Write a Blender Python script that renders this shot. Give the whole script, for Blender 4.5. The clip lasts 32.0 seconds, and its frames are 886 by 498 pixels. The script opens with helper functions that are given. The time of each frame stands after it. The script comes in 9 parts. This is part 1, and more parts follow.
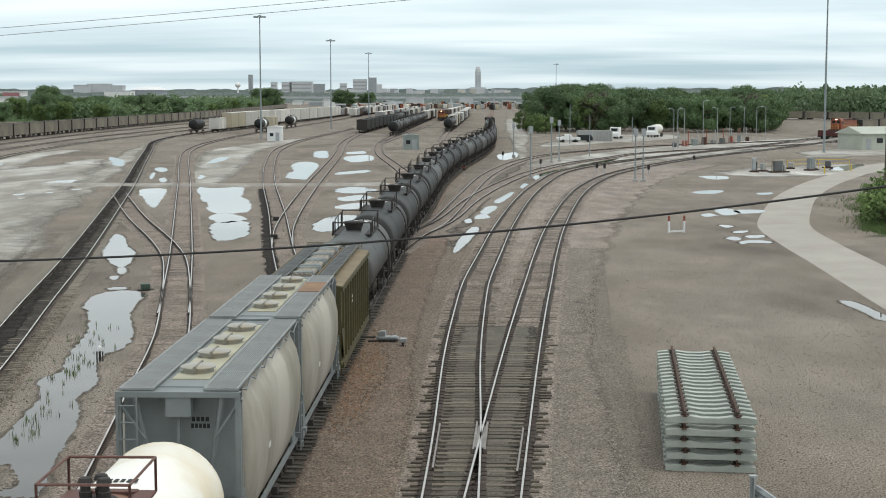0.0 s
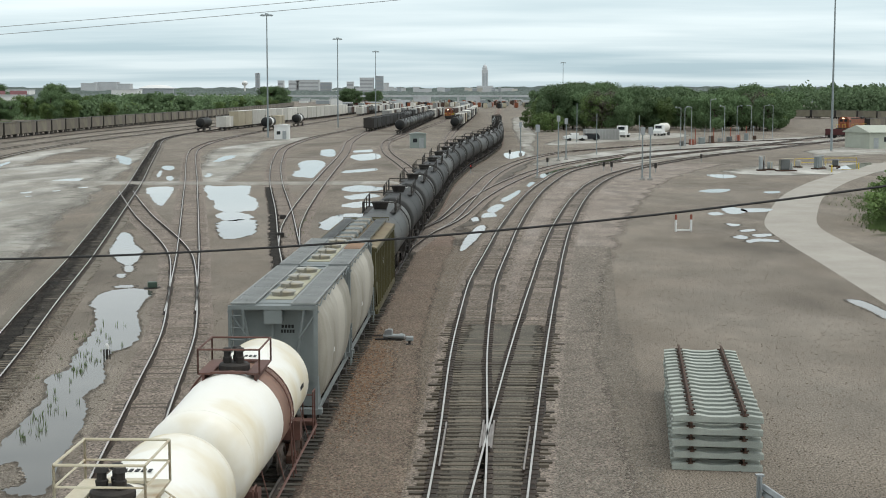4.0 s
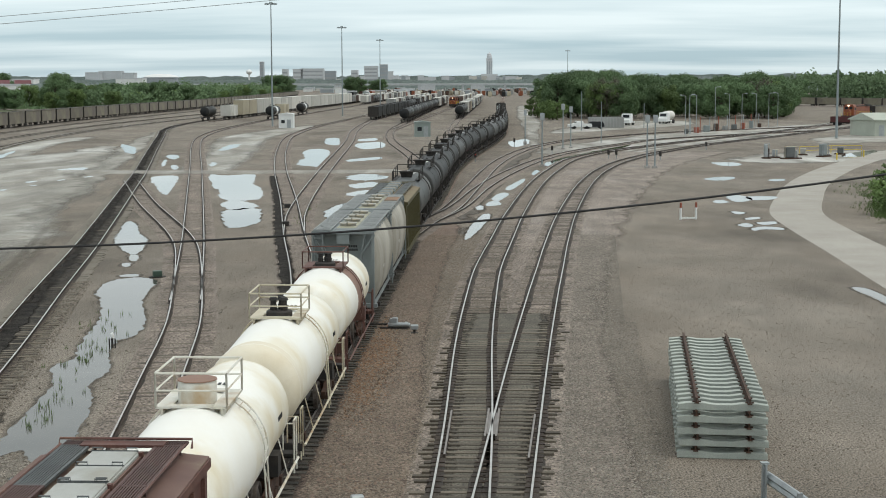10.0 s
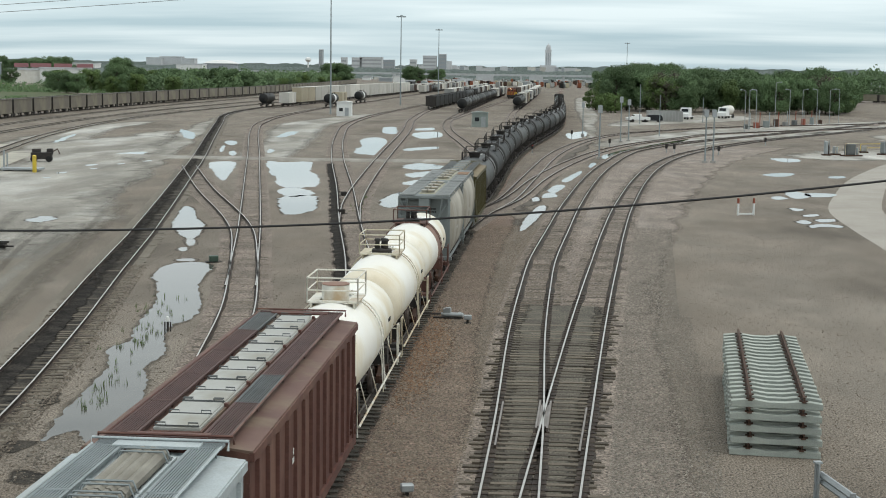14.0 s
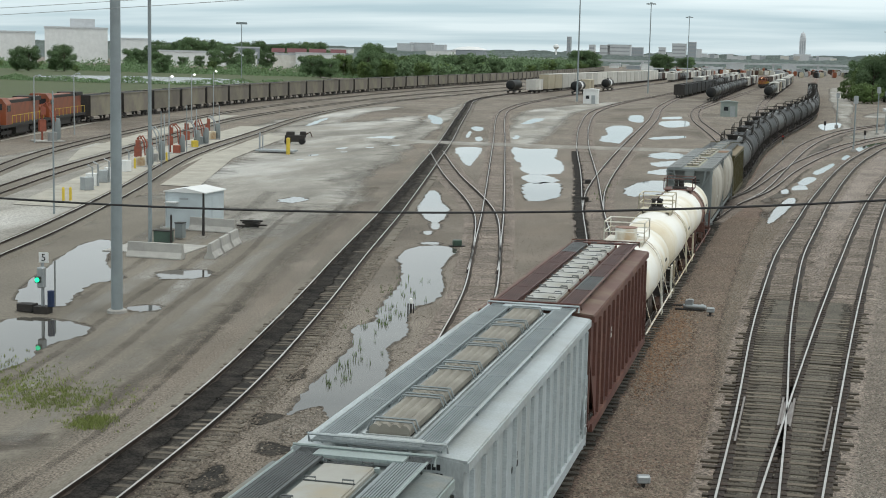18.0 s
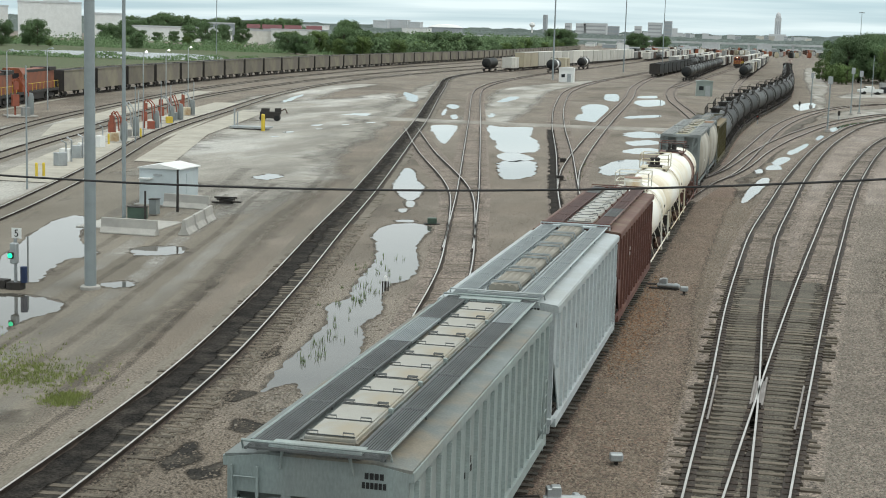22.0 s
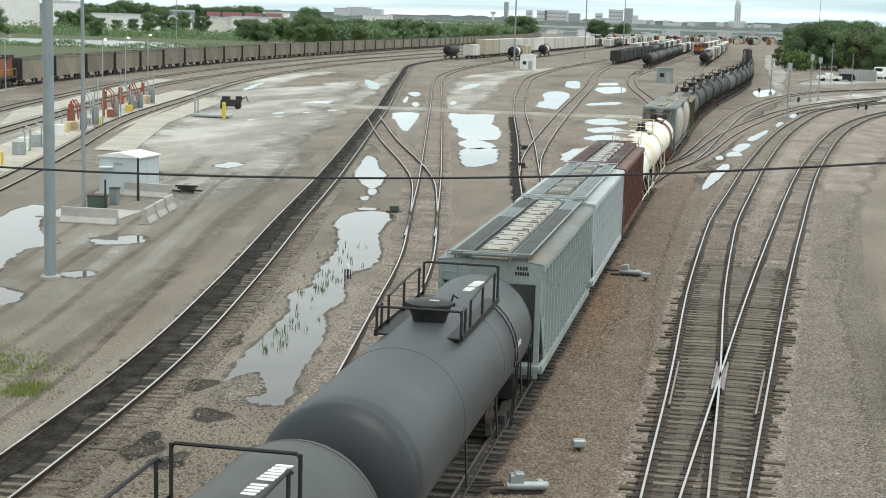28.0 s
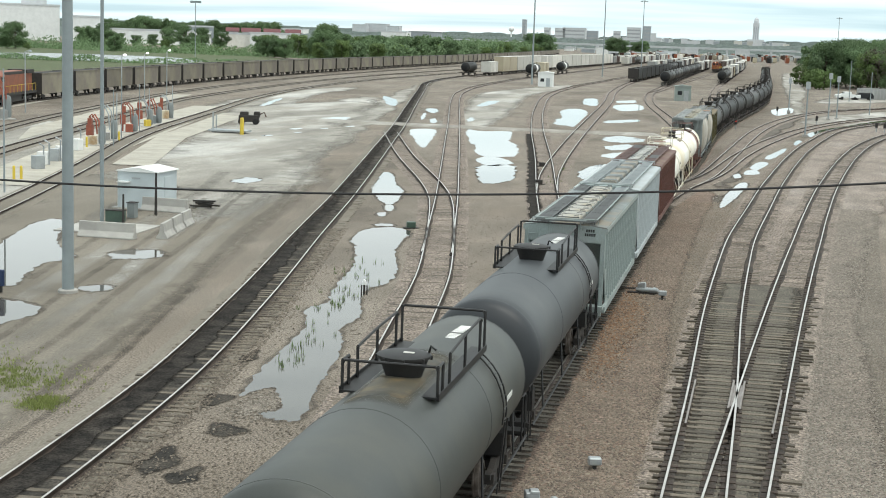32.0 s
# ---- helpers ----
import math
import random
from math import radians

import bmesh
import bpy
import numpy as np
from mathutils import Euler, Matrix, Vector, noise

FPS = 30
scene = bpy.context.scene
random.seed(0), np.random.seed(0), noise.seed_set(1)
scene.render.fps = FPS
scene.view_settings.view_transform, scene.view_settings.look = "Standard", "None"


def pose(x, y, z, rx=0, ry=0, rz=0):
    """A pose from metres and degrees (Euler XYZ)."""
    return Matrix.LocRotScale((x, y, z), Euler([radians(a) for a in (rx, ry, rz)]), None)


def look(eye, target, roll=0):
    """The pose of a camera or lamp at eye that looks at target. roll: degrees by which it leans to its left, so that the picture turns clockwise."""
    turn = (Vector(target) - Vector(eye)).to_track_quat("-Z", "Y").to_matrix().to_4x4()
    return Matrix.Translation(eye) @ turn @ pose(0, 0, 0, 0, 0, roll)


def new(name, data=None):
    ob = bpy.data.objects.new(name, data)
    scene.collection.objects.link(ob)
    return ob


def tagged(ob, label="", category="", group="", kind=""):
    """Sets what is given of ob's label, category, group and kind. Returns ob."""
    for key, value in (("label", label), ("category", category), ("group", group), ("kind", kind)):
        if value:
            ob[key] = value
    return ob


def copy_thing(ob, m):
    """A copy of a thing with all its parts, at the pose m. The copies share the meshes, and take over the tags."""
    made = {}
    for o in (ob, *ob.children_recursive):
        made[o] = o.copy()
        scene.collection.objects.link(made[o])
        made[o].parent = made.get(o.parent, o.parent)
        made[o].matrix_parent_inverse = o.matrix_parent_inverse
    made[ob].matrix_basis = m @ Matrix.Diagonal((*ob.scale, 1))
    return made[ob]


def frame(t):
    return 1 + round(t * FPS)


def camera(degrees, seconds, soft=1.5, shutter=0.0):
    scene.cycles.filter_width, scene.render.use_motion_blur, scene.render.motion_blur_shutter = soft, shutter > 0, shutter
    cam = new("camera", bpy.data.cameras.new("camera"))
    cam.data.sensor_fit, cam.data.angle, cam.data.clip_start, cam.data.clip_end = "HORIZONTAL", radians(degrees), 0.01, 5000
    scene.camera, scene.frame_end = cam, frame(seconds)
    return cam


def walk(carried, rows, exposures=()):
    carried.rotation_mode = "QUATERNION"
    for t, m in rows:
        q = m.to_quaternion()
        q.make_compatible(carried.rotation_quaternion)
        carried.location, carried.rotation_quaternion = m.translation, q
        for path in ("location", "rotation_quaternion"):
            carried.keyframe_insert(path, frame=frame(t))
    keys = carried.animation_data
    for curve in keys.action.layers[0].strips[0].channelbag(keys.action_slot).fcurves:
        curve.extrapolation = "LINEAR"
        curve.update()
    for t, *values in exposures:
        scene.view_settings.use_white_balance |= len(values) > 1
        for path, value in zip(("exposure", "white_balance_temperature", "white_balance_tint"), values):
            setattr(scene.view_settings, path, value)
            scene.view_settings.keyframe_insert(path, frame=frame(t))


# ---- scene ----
# camera: stands on an overpass, turns only
EYE_H = 10.8
cam = camera(33.56, 32.0, soft=1.0)
# seconds, yaw, pitch, roll
TURN = [
    (0, 0.00, -5.91, 0.00),
    (0.5, 0.14, -5.96, 0.03),
    (1, 0.09, -6.04, -0.03),
    (1.5, 0.34, -6.00, 0.07),
    (2, 0.26, -5.86, 0.09),
    (2.5, 0.34, -5.56, 0.17),
    (3, 0.44, -5.68, 0.08),
    (3.5, 0.28, -5.83, -0.03),
    (5.5, 0.25, -6.22, -0.02),
    (6, 0.05, -6.11, -0.01),
    (6.5, 0.06, -6.14, -0.00),
    (7, 0.04, -6.19, 0.05),
    (7.5, 0.13, -6.14, 0.08),
    (8, 0.11, -6.34, 0.01),
    (8.5, 0.04, -6.36, 0.03),
    (9, 0.07, -6.38, 0.02),
    (9.5, 0.33, -6.35, 0.07),
    (10, 0.44, -6.42, 0.10),
    (10.5, 0.56, -6.48, 0.12),
    (11, 0.48, -6.52, 0.07),
    (11.5, 0.60, -6.75, 0.10),
    (12, 0.89, -6.78, 0.19),
    (12.5, 1.18, -6.99, 0.18),
    (13, 1.28, -7.01, 0.13),
    (13.5, 1.95, -7.18, 0.03),
    (14, 2.70, -6.81, -0.84),
    (14.5, 4.52, -6.69, -1.19),
    (15, 7.61, -6.28, -1.50),
    (15.5, 11.14, -6.22, -0.60),
    (17.5, 11.34, -7.16, -1.02),
    (18, 12.26, -7.48, -1.29),
    (18.5, 12.29, -7.50, -1.42),
    (19, 11.77, -7.51, -1.16),
    (19.5, 11.53, -7.21, -1.06),
    (20, 11.51, -7.54, -1.02),
    (20.5, 11.45, -7.50, -1.03),
    (21, 11.44, -7.62, -1.15),
    (21.5, 11.34, -8.37, -1.33),
    (22, 11.33, -8.32, -1.72),
    (22.5, 10.84, -8.33, -2.30),
    (23, 10.31, -8.57, -2.53),
    (23.5, 9.94, -8.64, -2.50),
    (24, 9.60, -8.89, -2.18),
    (24.5, 9.26, -8.56, -2.02),
    (26.5, 9.16, -8.34, -2.09),
    (27, 9.20, -8.37, -1.89),
    (27.5, 9.29, -8.56, -1.92),
    (28, 9.83, -8.76, -1.65),
    (28.5, 9.68, -8.56, -1.75),
    (29, 9.75, -8.64, -1.76),
    (29.5, 9.87, -8.45, -1.71),
    (30, 9.76, -8.49, -1.76),
    (30.5, 10.01, -8.38, -1.68),
    (31, 10.16, -8.45, -1.76),
    (31.5, 10.33, -8.19, -1.84),
    (32, 10.53, -8.14, -1.93),
]
walk(cam, [(t, pose(0, 0, EYE_H, 90 + p, r, y)) for t, y, p, r in TURN],
     [(0, 0.11, 6440, 10), (7, -0.02, 6440, 9), (13, -0.02, 6430, 8.5), (19, 0.02, 6400, 8.5), (21.5, 0.15, 6470, 7.5), (24, 0.38, 6480, 7), (28, 0.45, 6480, 7), (32, 0.51, 6480, 7)])

# ---- world, sun, exposure ----
world = bpy.data.worlds.new("overcast_sky")
scene.world = world
world.use_nodes = True
wn, wl = world.node_tree.nodes, world.node_tree.links
wn.clear()
w_out = wn.new("ShaderNodeOutputWorld")
w_bg = wn.new("ShaderNodeBackground")
w_bg.inputs["Strength"].default_value = 0.97
w_sky = wn.new("ShaderNodeTexSky")
w_sky.sky_type = "NISHITA"
w_sky.sun_disc = False
w_sky.sun_elevation, w_sky.sun_rotation = radians(66), radians(109)
w_sky.air_density, w_sky.dust_density = 1.0, 2.0
w_tc = wn.new("ShaderNodeTexCoord")
w_sep = wn.new("ShaderNodeSeparateXYZ")
wl.new(w_tc.outputs["Generated"], w_sep.inputs[0])


def wmath(op, a, b):
    n = wn.new("ShaderNodeMath")
    n.operation = op
    for i, v in enumerate((a, b)):
        if isinstance(v, (int, float)):
            n.inputs[i].default_value = v
        else:
            wl.new(v, n.inputs[i])
    return n.outputs[0]


w_z = wmath("ADD", wmath("ABSOLUTE", w_sep.outputs["Z"], 0), 0.07)
w_cmb = wn.new("ShaderNodeCombineXYZ")
wl.new(wmath("DIVIDE", w_sep.outputs["X"], w_z), w_cmb.inputs[0])
wl.new(wmath("DIVIDE", w_sep.outputs["Y"], w_z), w_cmb.inputs[1])
w_map = wn.new("ShaderNodeMapping")
w_map.inputs["Scale"].default_value = (0.35, 0.8, 1.0)
w_map.inputs["Rotation"].default_value = (0, 0, 0.1)
wl.new(w_cmb.outputs[0], w_map.inputs["Vector"])
w_noise = wn.new("ShaderNodeTexNoise")
w_noise.inputs["Scale"].default_value = 0.95
w_noise.inputs["Detail"].default_value = 6
w_noise.inputs["Roughness"].default_value = 0.5
wl.new(w_map.outputs[0], w_noise.inputs["Vector"])
w_ramp = wn.new("ShaderNodeValToRGB")
w_ramp.color_ramp.elements[0].position, w_ramp.color_ramp.elements[0].color = 0.34, (0.475, 0.615, 0.67, 1)
w_ramp.color_ramp.elements[1].position, w_ramp.color_ramp.elements[1].color = 0.64, (0.79, 0.90, 0.925, 1)
wl.new(w_noise.outputs["Fac"], w_ramp.inputs[0])
w_scale = wn.new("ShaderNodeVectorMath")
w_scale.operation = "SCALE"
w_scale.inputs["Scale"].default_value = 0.10
wl.new(w_sky.outputs[0], w_scale.inputs[0])
# an overcast sky brightens with height above the horizon
w_up = wn.new("ShaderNodeMapRange")
w_up.inputs["From Min"].default_value, w_up.inputs["From Max"].default_value = 0.0, 0.08
w_up.inputs["To Min"].default_value, w_up.inputs["To Max"].default_value = 1.0, 1.33
wl.new(w_sep.outputs["Z"], w_up.inputs["Value"])
w_lit = wn.new("ShaderNodeVectorMath")
w_lit.operation = "SCALE"
w_neu = wn.new("ShaderNodeMix")
w_neu.data_type = "RGBA"
w_neu.inputs["B"].default_value = (0.875, 0.925, 0.92, 1)
w_fac = wn.new("ShaderNodeMapRange")
w_fac.inputs["From Min"].default_value, w_fac.inputs["From Max"].default_value = 0.03, 0.12
w_fac.inputs["To Max"].default_value = 0.8
wl.new(w_sep.outputs["Z"], w_fac.inputs["Value"])
wl.new(w_fac.outputs[0], w_neu.inputs["Factor"])
wl.new(w_ramp.outputs["Color"], w_neu.inputs["A"])
wl.new(w_neu.outputs["Result"], w_lit.inputs[0])
# thicker cloud higher up
w_hi = wn.new("ShaderNodeMapRange")
w_hi.inputs["From Min"].default_value, w_hi.inputs["From Max"].default_value = 0.10, 0.26
w_hi.inputs["To Min"].default_value, w_hi.inputs["To Max"].default_value = 1.0, 0.80
wl.new(w_sep.outputs["Z"], w_hi.inputs["Value"])
wl.new(wmath("MULTIPLY", w_up.outputs[0], w_hi.outputs[0]), w_lit.inputs["Scale"])
w_mix = wn.new("ShaderNodeMix")
w_mix.data_type = "RGBA"
w_mix.inputs["Factor"].default_value = 0.9
wl.new(w_scale.outputs[0], w_mix.inputs["A"])
wl.new(w_lit.outputs[0], w_mix.inputs["B"])
wl.new(w_mix.outputs["Result"], w_bg.inputs["Color"])
wl.new(w_bg.outputs[0], w_out.inputs[0])

sun_data = bpy.data.lights.new("sun", "SUN")
sun_data.energy, sun_data.angle, sun_data.color = 1.35, radians(30), (1.0, 0.955, 0.885)
sun = new("sun", sun_data)
sun.matrix_world = look((46, -16, 110), (0, 0, 0))
scene.view_settings.exposure = 0.0

# ---- materials ----
def mat(name, c1, c2=None, scale=2.0, rough=0.8, metal=0.0, bump=0.0, bscale=60.0, stretch=(1, 1, 1), grain=0.25, lo=0.35, hi=0.65, c3=None, scale3=0.3, vary=0.0, spec=0.4, mid=0.0, mscale=0.9, island=0.0):
    """A surface of two tones in large patches, a finer grain and fine relief."""
    m = bpy.data.materials.new(name)
    m.use_nodes = True
    n, l = m.node_tree.nodes, m.node_tree.links
    b = n["Principled BSDF"]
    b.inputs["Roughness"].default_value, b.inputs["Metallic"].default_value = rough, metal
    b.inputs["Specular IOR Level"].default_value = spec
    tc = n.new("ShaderNodeTexCoord")
    mp = n.new("ShaderNodeMapping")
    mp.inputs["Scale"].default_value = stretch
    l.new(tc.outputs["Object"], mp.inputs["Vector"])

    def noise_tex(s, detail=5, r=0.6):
        t = n.new("ShaderNodeTexNoise")
        t.inputs["Scale"].default_value, t.inputs["Detail"].default_value, t.inputs["Roughness"].default_value = s, detail, r
        l.new(mp.outputs[0], t.inputs["Vector"])
        return t

    def mix(f, a, bb, kind="MIX"):
        x = n.new("ShaderNodeMix")
        x.data_type, x.blend_type = "RGBA", kind
        for key, v in (("Factor", f), ("A", a), ("B", bb)):
            if isinstance(v, (int, float)):
                x.inputs[key].default_value = v
            elif isinstance(v, tuple):
                x.inputs[key].default_value = (*v, 1)
            else:
                l.new(v, x.inputs[key])
        return x.outputs["Result"]

    def ramp(f, a, z):
        r = n.new("ShaderNodeMapRange")
        r.inputs["From Min"].default_value, r.inputs["From Max"].default_value = a, z
        l.new(f, r.inputs["Value"])
        return r.outputs["Result"]

    col = mix(ramp(noise_tex(scale).outputs["Fac"], lo, hi), c1, c2 or tuple(v * 0.8 for v in c1))
    if c3:
        col = mix(ramp(noise_tex(scale3, 4).outputs["Fac"], 0.5, 0.66), col, c3)
    if grain:
        g = ramp(noise_tex(bscale, 3).outputs["Fac"], 0.34, 0.66)
        gv = n.new("ShaderNodeMapRange")
        gv.inputs["To Min"].default_value, gv.inputs["To Max"].default_value = 1 - grain, 1 + grain
        l.new(g, gv.inputs["Value"])
        col = mix(1.0, col, gv.outputs["Result"], "MULTIPLY")
    if mid:
        mv = n.new("ShaderNodeMapRange")
        mv.inputs["From Min"].default_value, mv.inputs["From Max"].default_value = 0.3, 0.7
        mv.inputs["To Min"].default_value, mv.inputs["To Max"].default_value = 1 - mid, 1 + mid
        l.new(noise_tex(mscale, 6, 0.65).outputs["Fac"], mv.inputs["Value"])
        col = mix(1.0, col, mv.outputs["Result"], "MULTIPLY")
    if island:
        gi = n.new("ShaderNodeNewGeometry")
        iv = n.new("ShaderNodeMapRange")
        iv.inputs["To Min"].default_value, iv.inputs["To Max"].default_value = 1 - island, 1 + island
        l.new(gi.outputs["Random Per Island"], iv.inputs["Value"])
        col = mix(1.0, col, iv.outputs["Result"], "MULTIPLY")
    if vary:
        oi = n.new("ShaderNodeObjectInfo")
        vr = n.new("ShaderNodeMapRange")
        vr.inputs["To Min"].default_value, vr.inputs["To Max"].default_value = 1 - vary, 1 + vary
        l.new(oi.outputs["Random"], vr.inputs["Value"])
        col = mix(1.0, col, vr.outputs["Result"], "MULTIPLY")
    l.new(col, b.inputs["Base Color"])
    if bump:
        bp = n.new("ShaderNodeBump")
        bp.inputs["Strength"].default_value, bp.inputs["Distance"].default_value = bump, 0.03
        l.new(noise_tex(bscale, 4).outputs["Fac"], bp.inputs["Height"])
        l.new(bp.outputs[0], b.inputs["Normal"])
    return m


def glow(name, c, s):
    m = bpy.data.materials.new(name)
    m.use_nodes = True
    b = m.node_tree.nodes["Principled BSDF"]
    b.inputs["Base Color"].default_value = (*c, 1)
    b.inputs["Emission Color"].default_value, b.inputs["Emission Strength"].default_value = (*c, 1), s
    return m


